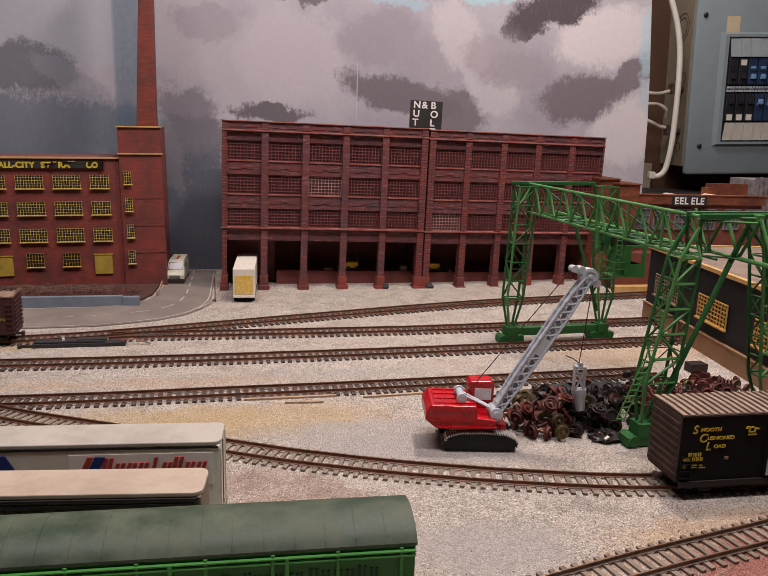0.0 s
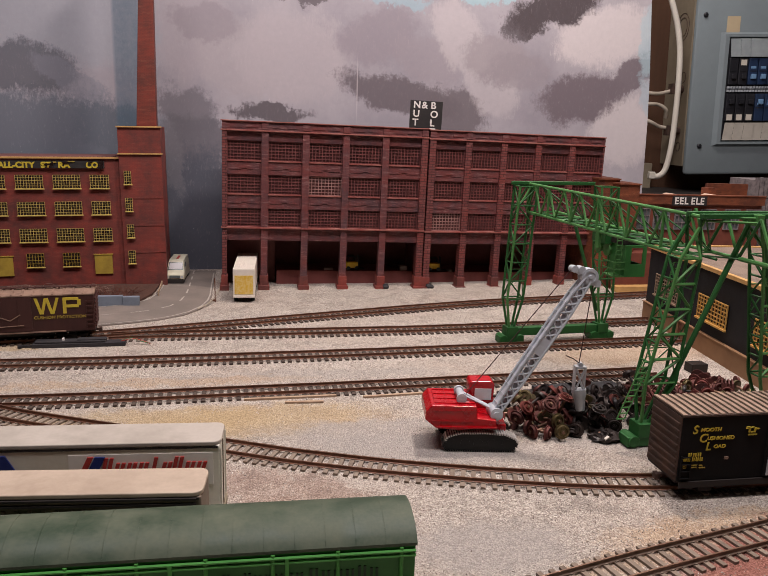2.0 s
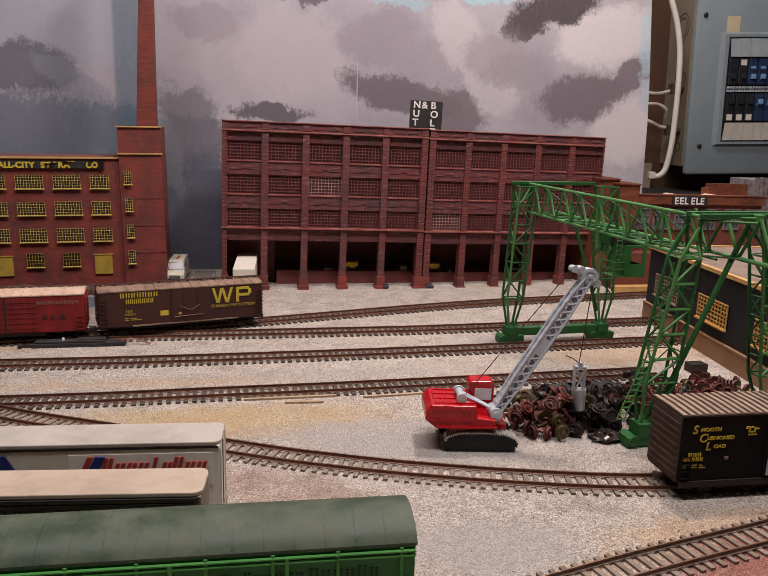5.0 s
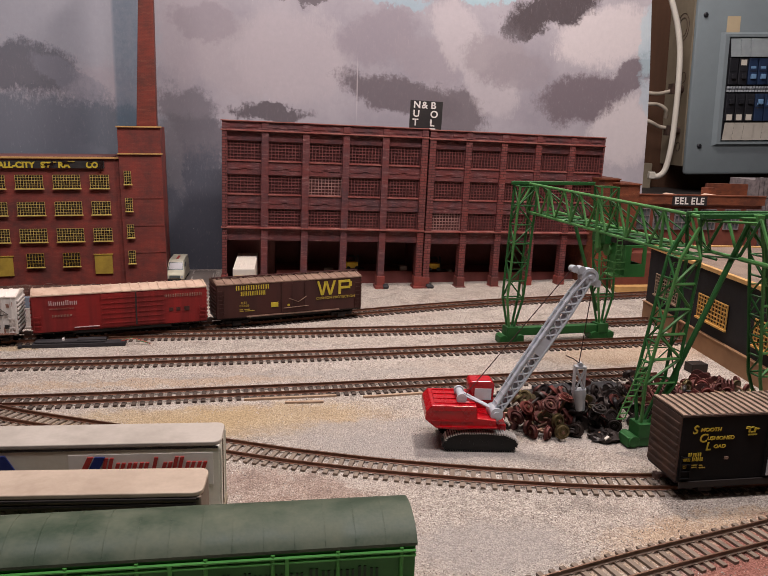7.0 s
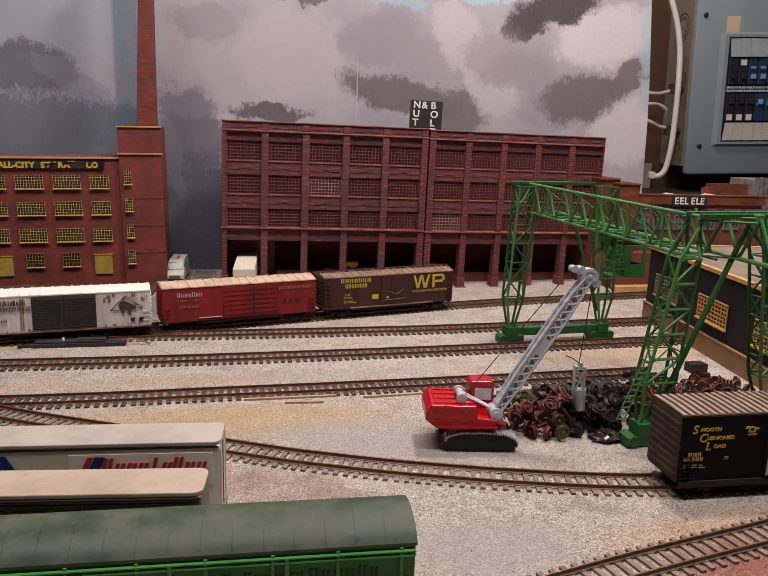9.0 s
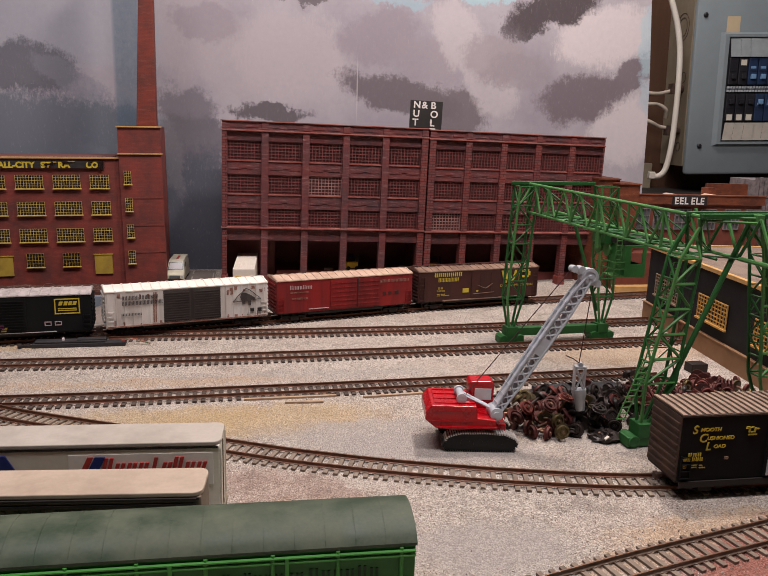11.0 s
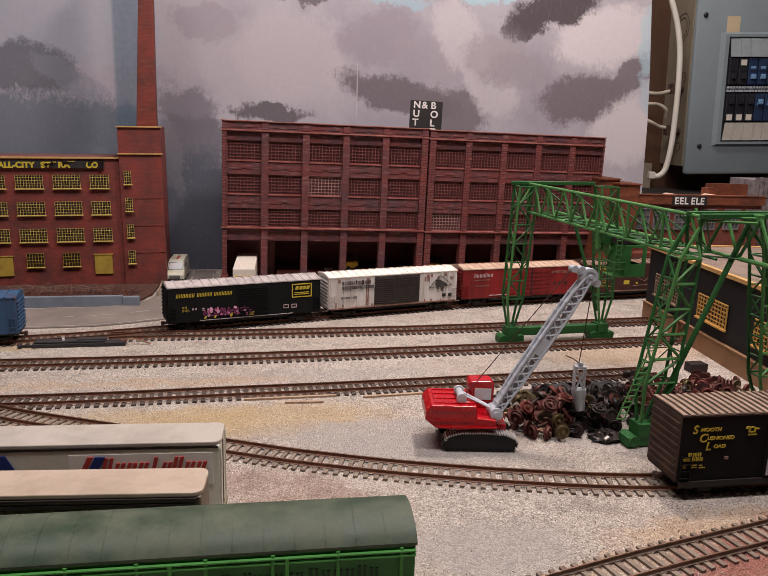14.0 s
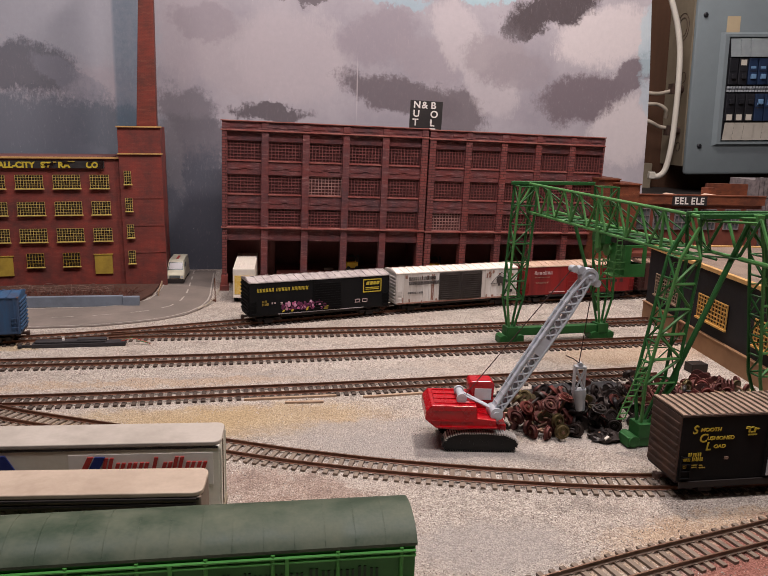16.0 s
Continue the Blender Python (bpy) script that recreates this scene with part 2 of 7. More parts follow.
M["boxcar_red"] = worn("boxcar_red", rgb(140, 30, 30), rgb(86, 26, 26), 0.5, 0, 70, 0.85, 600, streak=True)
M["boxcar_white"] = worn("boxcar_white", rgb(218, 213, 210), rgb(158, 138, 126), 0.65, 0, 70, 0.6, streak=True)
M["roof_white"] = worn("roof_white", rgb(240, 230, 222), rgb(214, 198, 188), 0.7, 0, 50, 0.5)
M["rust_stain"] = worn("rust_stain", rgb(124, 82, 68), rgb(170, 140, 128), 0.8, 0, 300, 0.9)
M["door_grey"] = worn("door_dark_grey", rgb(64, 56, 54), rgb(48, 42, 41), 0.65, 0, 60, 0.6)
M["boxcar_black"] = worn("boxcar_black", rgb(20, 20, 22), rgb(34, 32, 32), 0.65, 0, 45, 0.5, streak=True, spec=0.12)
M["roof_grey"] = worn("roof_pale_grey", rgb(190, 179, 177), rgb(132, 121, 122), 0.6, 0, 110, 0.8)
M["blue_car"] = worn("boxcar_blue", rgb(46, 84, 122), rgb(70, 66, 80), 0.6, 0, 90, 0.95, streak=True)
M["under"] = worn("underframe_black", rgb(36, 31, 31), rgb(58, 48, 45), 0.7, 0, 80, 0.6)
M["coupler"] = worn("coupler_brown", rgb(66, 50, 46), rgb(96, 70, 62), 0.6, 0.2, 100, 0.6)
M["letter_yellow"] = worn("letter_yellow", rgb(204, 180, 58), rgb(146, 126, 54), 0.55, 0, 200, 0.4)
M["letter_faded"] = worn("letter_faded", rgb(176, 150, 60), rgb(120, 96, 54), 0.6, 0, 300, 0.7)
M["letter_white"] = worn("letter_white", rgb(196, 176, 176), rgb(150, 90, 90), 0.6, 0, 300, 0.6)
M["fence_wire"] = worn("fence_wire", rgb(138, 108, 98), rgb(176, 154, 144), 0.7, 0, 200, 0.6)
M["letter_dark"] = worn("letter_dark", rgb(50, 44, 44), rgb(96, 86, 84), 0.6, 0, 300, 0.5)
M["pink"] = worn("spray_pink", rgb(170, 66, 116), rgb(206, 140, 170), 0.6, 0, 260, 0.9)
M["weathered_roof"] = worn("scl_roof", rgb(70, 53, 46), rgb(47, 36, 32), 0.8, 0, 60, 0.7)
M["roof_rib_pale"] = worn("roof_rib_pale", rgb(158, 134, 116), rgb(96, 76, 66), 0.8, 0, 80, 0.7)
M["end_rust"] = worn("scl_end_rust", rgb(58, 43, 38), rgb(98, 72, 60), 0.75, 0, 70, 0.8)
M["trailer_white"] = worn("trailer_white", rgb(184, 174, 165), rgb(146, 136, 127), 0.42, 0, 24, 0.85, 500, 0.05)
M["trailer_side"] = worn("trailer_side", rgb(226, 223, 212), rgb(196, 184, 160), 0.5, 0, 20, 0.6, 500, 0.05)
M["trailer_panel"] = worn("trailer_panel", rgb(232, 228, 222), rgb(206, 198, 186), 0.45, 0, 30, 0.5, 500, 0.05)
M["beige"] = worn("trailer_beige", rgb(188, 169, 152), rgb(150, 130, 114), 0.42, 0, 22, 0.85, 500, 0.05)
# the roof's beige darkened: shade on the walls is put into the colour
M["beige_shaded"] = worn("beige_shaded", rgb(126, 110, 96), rgb(96, 84, 74), 0.6, 0, 40, 0.6)
M["logo_blue"] = worn("stripe_blue", rgb(28, 44, 112), rgb(40, 52, 104), 0.5)
M["logo_red"] = worn("stripe_red", rgb(180, 56, 52), rgb(150, 60, 56), 0.5)
M["green_roof"] = worn("green_car_roof", rgb(43, 60, 43), rgb(96, 100, 84), 0.5, 0, 44, 0.85, 700, 0.05)
M["green_side"] = worn("green_car_side", rgb(44, 112, 42), rgb(34, 84, 36), 0.5, 0, 40, 0.6, 700, 0.08)
M["green_rib"] = worn("green_car_rib", rgb(80, 158, 70), rgb(52, 116, 48), 0.5, 0, 60, 0.5)
M["dark_word"] = worn("dark_word", rgb(30, 62, 34), rgb(38, 82, 40), 0.6)
M["panel_grey"] = worn("panel_blue_grey", rgb(132, 142, 148), rgb(116, 122, 128), 0.5, 0, 8, 0.5, 300, 0.03)
M["panel_side"] = worn("panel_box_tan", rgb(146, 134, 116), rgb(118, 104, 88), 0.6, 0.2, 10, 0.6)
M["plywood"] = worn("wall_brown_wood", rgb(78, 50, 33), rgb(48, 32, 24), 0.8, 0, 6, 0.9, 90, 0.3, streak=True)
M["breaker"] = worn("breaker_black", rgb(30, 30, 36), rgb(48, 46, 52), 0.45, 0, 30, 0.4)
M["breaker_blue"] = worn("breaker_blue", rgb(34, 52, 84), rgb(30, 40, 60), 0.45, 0, 30, 0.5)
M["toggle"] = worn("toggle_blue", rgb(116, 152, 190), rgb(90, 120, 160), 0.4)
M["paper"] = worn("paper_label", rgb(214, 206, 196), rgb(180, 170, 160), 0.8, 0, 30, 0.5)
M["label_grey"] = worn("label_grey", rgb(150, 156, 160), rgb(120, 126, 132), 0.45, 0, 30, 0.6)
M["tape"] = worn("tape_tan", rgb(196, 176, 146), rgb(170, 150, 124), 0.7, 0, 20, 0.5)
M["cable_white"] = worn("cable_white", rgb(222, 214, 204), rgb(190, 180, 168), 0.5, 0, 20, 0.4)
M["wire_grey"] = worn("wire_grey", rgb(176, 164, 150), rgb(130, 116, 104), 0.5, 0, 20, 0.4)
M["plaster"] = worn("room_plaster", rgb(176, 168, 160), rgb(150, 142, 134), 0.9, 0, 3, 0.5, 40, 0.1)
M["floor_dark"] = worn("room_floor", rgb(92, 84, 78), rgb(70, 64, 60), 0.8, 0, 3, 0.6, 40, 0.1)
M["truck_white"] = worn("truck_white", rgb(226, 216, 206), rgb(196, 184, 172), 0.5, 0, 60, 0.4)
M["truck_yellow"] = worn("truck_yellow", rgb(214, 168, 44), rgb(226, 206, 150), 0.6, 0, 220, 0.9)
M["van_white"] = worn("van_white", rgb(222, 216, 194), rgb(188, 180, 158), 0.4, 0, 60, 0.4)
M["window_tint"] = worn("van_window", rgb(92, 98, 100), rgb(60, 64, 66), 0.2)
M["tag_purple"] = worn("spray_purple", rgb(112, 44, 84), rgb(60, 30, 52), 0.6, 0, 260, 0.6)
M["tag_pale"] = worn("spray_pale", rgb(222, 170, 196), rgb(190, 110, 150), 0.6, 0, 260, 0.6)
M["fork_yellow"] = worn("forklift_yellow", rgb(238, 196, 52), rgb(190, 150, 44), 0.5)
M["crate"] = worn("crate_pale", rgb(150, 138, 128), rgb(110, 100, 94), 0.8)
M["machine"] = worn("switch_machine_black", rgb(40, 38, 42), rgb(66, 62, 64), 0.55, 0, 60, 0.6)
M["wood_strip"] = worn("wood_strip", rgb(176, 150, 126), rgb(134, 108, 92), 0.8, 0, 120, 0.7)
M["chimney"] = brick_mat("chimney_brick", rgb(130, 58, 48), rgb(96, 52, 46), rgb(106, 62, 54), rgb(146, 86, 74))
M["wheel"] = worn("wheel_dark", rgb(50, 40, 38), rgb(80, 62, 56), 0.5, 0.4, 100, 0.6)


def ballast_material():
    n = Nodes("ballast")
    v = n.add("ShaderNodeTexVoronoi", {"Vector": n.co, "Scale": 1250.0, "Randomness": 1.0})
    v2 = n.add("ShaderNodeTexVoronoi", {"Vector": n.co, "Scale": 2600.0, "Randomness": 1.0})
    tone = n.add("ShaderNodeSeparateColor", {0: v.outputs["Color"]}).outputs[0]
    tone2 = n.add("ShaderNodeSeparateColor", {0: v2.outputs["Color"]}).outputs[1]
    c = n.mix(n.ramp(tone, 0, 1), rgb(164, 150, 141), rgb(220, 208, 198))
    c = n.mix(n.ramp(tone2, 0.84, 0.96, 0, 0.5), c, rgb(104, 90, 84))
    c = n.mix(n.ramp(tone2, 0.02, 0.10, 0.6, 0.0), c, rgb(240, 234, 228))
    big = n.noise(9, 6, 0.6)
    c = n.mix(n.ramp(big, 0.45, 0.75, 0, 0.5), c, rgb(186, 162, 150))
    w = n.warped(60, 0.05)
    # thin places, where the grey board shows between clumps of stone
    clump = n.noise(46, 7, 0.72, w)
    c = n.mix(n.ramp(clump, 0.50, 0.64, 0, 0.65), c, rgb(142, 133, 128))
    c = n.mix(n.ramp(clump, 0.34, 0.46, 0.35, 0), c, rgb(226, 216, 208))
    c = n.mix(n.ramp(n.noise(150, 5, 0.7, w), 0.54, 0.70, 0, 0.45), c, rgb(128, 116, 110))
    # patches of other material: (x, y, half sizes, turn, colour, strength)
    sand, dust, brown, ochre = rgb(192, 165, 126), rgb(176, 168, 164), rgb(150, 118, 104), rgb(198, 160, 120)
    for x, y, sx, sy, turn, colour, k in (
            (-0.085, 0.515, 0.085, 0.030, 14, sand, 0.65), (-0.17, 0.507, 0.08, 0.022, 8, sand, 0.62), (-0.36, 0.672, 0.05, 0.015, 10, sand, 0.6),
            (0.060, 0.354, 0.042, 0.024, 5, dust, 0.85), (0.03, 0.47, 0.075, 0.022, 2, dust, 0.9), (0.0, 0.50, 0.08, 0.020, 10, dust, 0.75),
            (0.17, 0.50, 0.06, 0.020, 0, dust, 0.7), (-0.05, 0.405, 0.06, 0.022, -20, brown, 0.45), (-0.055, 0.372, 0.035, 0.020, 0, brown, 0.6), (0.15, 0.74, 0.09, 0.03, 15, dust, 0.5),
            (0.20, 0.385, 0.07, 0.014, 18, ochre, 0.45), (0.14, 0.345, 0.06, 0.008, 20, ochre, 0.4), (0.25, 0.71, 0.09, 0.03, 15, ochre, 0.4), (-0.10, 0.61, 0.16, 0.012, 11, dust, 0.6), (-0.20, 0.585, 0.12, 0.010, 11, ochre, 0.4)):
        c = n.mix(n.ramp(n.blob(w, x, y, sx * 1.5, sy * 1.5, turn), 0.1, 0.5, 0, k), c, colour)
    grain = n.mix(0.30, c, n.mix(n.ramp(tone, 0, 1), rgb(112, 104, 100), rgb(244, 240, 236)), "OVERLAY")
    # reddish ballast in the corner past the nearest track
    red = n.ramp(n.blob(w, 0.26, 0.31, 0.16, 0.10, 24), 0.04, 0.22, 0, 0.9)
    c = n.mix(red, grain, n.mix(n.ramp(tone, 0, 1), rgb(122, 68, 58), rgb(182, 118, 104)))
    h = n.maths("ADD", v.outputs["Distance"], n.maths("MULTIPLY", v2.outputs["Distance"], 0.6))
    h = n.maths("ADD", h, n.maths("MULTIPLY", clump, 1.2))
    return n.done(c, 0.9, 0, h, 0.8, 0.0012, 0.25)


def backdrop_material():
    n = Nodes("clouds_and_shadow")
    w = n.warped(26, 0.070, 9)
    soft = n.noise(5, 6, 0.6)
    c = n.mix(n.ramp(soft, 0.32, 0.68), rgb(151, 145, 156), rgb(189, 182, 190))
    fine = n.noise(120, 5, 0.75)
    # upright dabs of a dry brush
    up = n.add("ShaderNodeMapping", {"Vector": n.co})
    up.inputs["Scale"].default_value = (1, 1, 0.30)
    dab = n.noise(330, 4, 0.8, up.outputs[0], 0.6)
    # painted clouds, and one shadow among them: (along, up, half sizes, turn, colour, strength)
    pale, dark = rgb(208, 199, 203), rgb(84, 75, 79)
    for x, z, sx, sz, turn, colour, k in (
            (-0.16, 0.345, 0.16, 0.055, -10, rgb(164, 164, 175), 0.9), (-0.24, 0.165, 0.26, 0.080, 0, rgb(112, 117, 129), 0.95), (-0.212, 0.277, 0.075, 0.030, -8, rgb(98, 99, 109), 0.85), (-0.150, 0.262, 0.05, 0.016, -30, rgb(138, 138, 150), 0.6), (-0.10, 0.200, 0.05, 0.030, 0, rgb(102, 108, 120), 0.6),
            (0.012, 0.330, 0.05, 0.06, 0, rgb(172, 163, 172), 0.9), (0.075, 0.300, 0.06, 0.05, 0, rgb(176, 167, 174), 0.8), (0.030, 0.345, 0.05, 0.020, -15, rgb(150, 141, 150), 0.6), (0.004, 0.225, 0.045, 0.030, -30, rgb(122, 117, 126), 0.9), (0.016, 0.185, 0.050, 0.035, 0, rgb(112, 108, 117), 0.9),
            # first blob here: shadow beside the warehouse, put into the board's colour
            (0.018, 0.07, 0.10, 0.095, 0, rgb(90, 92, 104), 1.0), (-0.020, 0.160, 0.016, 0.050, 10, rgb(130, 126, 134), 0.5), (0.150, 0.305, 0.08, 0.06, 0, rgb(184, 175, 182), 0.8), (0.118, 0.227, 0.055, 0.011, -3, rgb(102, 94, 100), 0.95),
            (0.125, 0.388, 0.012, 0.008, 0, rgb(98, 90, 96), 0.9), (0.178, 0.384, 0.020, 0.008, 0, rgb(106, 98, 104), 0.9), (0.275, 0.340, 0.055, 0.036, 20, rgb(152, 143, 153), 0.8), (0.345, 0.308, 0.055, 0.030, -20, rgb(158, 149, 158), 0.7),
            (0.305, 0.259, 0.090, 0.023, -13, rgb(112, 103, 110), 0.97), (0.395, 0.236, 0.050, 0.032, -22, rgb(114, 105, 111), 0.9),
            (0.300, 0.392, 0.05, 0.010, 0, rgb(160, 186, 200), 0.7), (0.395, 0.345, 0.035, 0.055, 30, pale, 0.48), (0.450, 0.275, 0.035, 0.045, 35, pale, 0.4), (0.455, 0.318, 0.050, 0.032, -10, rgb(160, 151, 158), 0.8), (0.490, 0.298, 0.050, 0.026, 0, rgb(152, 143, 151), 0.6), (0.436, 0.403, 0.045, 0.009, 0, rgb(166, 196, 207), 0.85),
            (0.635, 0.360, 0.080, 0.040, 10, pale, 0.95), (0.672, 0.215, 0.05, 0.055, 30, pale, 0.8), (0.540, 0.391, 0.072, 0.026, 17, dark, 1.0), (0.498, 0.368, 0.035, 0.016, 25, dark, 0.8), (0.597, 0.265, 0.070, 0.034, 12, rgb(118, 107, 115), 1.0), (0.680, 0.302, 0.052, 0.022, 28, rgb(118, 107, 115), 0.95),
            (0.702, 0.35, 0.016, 0.05, 0, rgb(172, 198, 210), 0.6), (0.712, 0.265, 0.012, 0.030, 20, rgb(176, 192, 204), 0.6)):
        e = n.blob(w, x, z, sx * 1.35, sz * 1.35, turn, "xz")
        e = n.maths("ADD", e, n.maths("MULTIPLY", n.maths("SUBTRACT", fine, 0.5), 0.40))
        e = n.maths("ADD", e, n.maths("MULTIPLY", n.maths("SUBTRACT", dab, 0.5), 0.46))
        c = n.mix(n.ramp(e, 0.12, 0.36, 0, k), c, colour)
    seam = n.blob(n.co, 0.243, 0.265, 0.0012, 0.055, 0, "xz")
    c = n.mix(n.ramp(seam, 0.05, 0.5, 0, 0.5), c, pale)
    # a bare blue strip beside the chimney
    x = n.add("ShaderNodeSeparateXYZ", {0: n.co}).outputs[0]
    strip = n.maths("MULTIPLY", n.ramp(x, -0.094, -0.0895), n.ramp(x, -0.060, -0.052, 1, 0))
    c = n.mix(n.maths("MULTIPLY", strip, n.ramp(fine, 0.25, 0.6, 0.75, 0.5)), c, rgb(84, 108, 128))
    c = n.mix(n.ramp(fine, 0.3, 0.7, 0, 0.12), c, rgb(106, 108, 120))
    c = n.mix(n.ramp(dab, 0.56, 0.75, 0, 0.16), c, pale)
    # a few pale flecks
    c = n.mix(n.ramp(n.noise(210, 2, 0.5), 0.76, 0.80, 0, 0.7), c, rgb(226, 220, 220))
    return n.done(c, 0.8, 0, n.maths("ADD", fine, dab), 0.08, 0.001, 0.2)


M["ballast"] = ballast_material()
M["backdrop"] = backdrop_material()

# ---- the room and the layout's table ----
def room():
    def slab(name, dims, material, label):
        solo(name, boxed(*dims), material, label, kind="structure")
    slab("floor", (-2.6, 2.6, -2.2, 2.6, -1.12, -1.02), M["floor_dark"], "dark basement floor under the layout")
    slab("ceiling", (-2.6, 2.6, -2.2, 2.6, 1.45, 1.55), M["plaster"], "plain pale basement ceiling")
    slab("wall_south", (-2.6, 2.6, -2.3, -2.2, -1.02, 1.45), M["plaster"], "plain pale basement wall")
    slab("wall_west", (-2.7, -2.6, -2.2, 2.6, -1.02, 1.45), M["plaster"], "plain pale basement wall")
    slab("wall_east", (2.6, 2.7, -2.2, 2.6, -1.02, 1.45), M["plaster"], "plain pale basement wall")
    slab("wall_north", (-2.6, 2.6, 2.16, 2.26, -1.02, 1.45), M["plywood"], "dark brown rough wooden wall behind the layout")
    bm = B()
    bx(bm, -1.45, 1.0, 0.12, 1.45, -0.03, 0.0)
    solo("ground", bm, M["ballast"], "pale grey ballast ground of the model rail yard", kind="structure")
    bm = B()
    for x in (-1.35, -0.2, 0.9):
        for y in (0.2, 1.35):
            bx(bm, x - 0.03, x + 0.03, y - 0.03, y + 0.03, -1.02, -0.03)
    solo("table_frame", bm, M["wood_strip"], "wooden legs carrying the layout table", kind="structure")


room()

BD = pose(-0.285, 1.066, 0, 0, 0, 12.4)
bm = B()
prism(bm, ((-0.9, -0.005), (0.7195, -0.005), (0.7177, 0.126), (0.7150, 0.231), (0.7105, 0.306), (0.7012, 0.415), (0.675, 0.72), (-0.9, 0.72)), 0.0, 0.006)
solo("backdrop", bm, M["backdrop"], "backdrop board painted with grey storm clouds", kind="structure", m=BD)


# ---- the long brick warehouse in two sections ----
def mullion_meshes(w, h, cols, rows, bar, material, pane_material, frame_bar=0.0012, depth=0.0012):
    """A window's bars as one pierced plate, and the pane behind them."""
    xs = [0, frame_bar] + [v for i in range(1, cols) for v in (w * i / cols - bar / 2, w * i / cols + bar / 2)] + [w - frame_bar, w]
    zs = [0, frame_bar] + [v for i in range(1, rows) for v in (h * i / rows - bar / 2, h * i / rows + bar / 2)] + [h - frame_bar, h]
    bm = B()
    f = [[bm.verts.new((x, 0, z)) for z in zs] for x in xs]
    k = [[bm.verts.new((x, depth, z)) for z in zs] for x in xs]
    nx, nz = len(xs) - 1, len(zs) - 1

    def solid(i, j):
        return 0 <= i < nx and 0 <= j < nz and (i % 2 == 0 or j % 2 == 0)
    for i in range(nx):
        for j in range(nz):
            if not solid(i, j):
                continue
            bm.faces.new((f[i][j], f[i + 1][j], f[i + 1][j + 1], f[i][j + 1]))
            bm.faces.new((k[i][j], k[i][j + 1], k[i + 1][j + 1], k[i + 1][j]))
            for di, dj, p, q in ((-1, 0, (i, j), (i, j + 1)), (1, 0, (i + 1, j + 1), (i + 1, j)), (0, -1, (i + 1, j), (i, j)), (0, 1, (i, j + 1), (i + 1, j + 1))):
                if not solid(i + di, j + dj):
                    bm.faces.new((f[p[0]][p[1]], f[q[0]][q[1]], k[q[0]][q[1]], k[p[0]][p[1]]))
    a = mesh_of("window", bm, material)
    b = mesh_of("pane", boxed(0.0005, w - 0.0005, depth, depth + 0.001, 0.0005, h - 0.0005), pane_material)
    return a, b


def window(parent, meshes, x, y, z, label=""):
    ob = part("window", meshes[0], None, parent, label)
    ob.location = (x, y, z)
    part("pane", meshes[1], None, ob)
    return ob


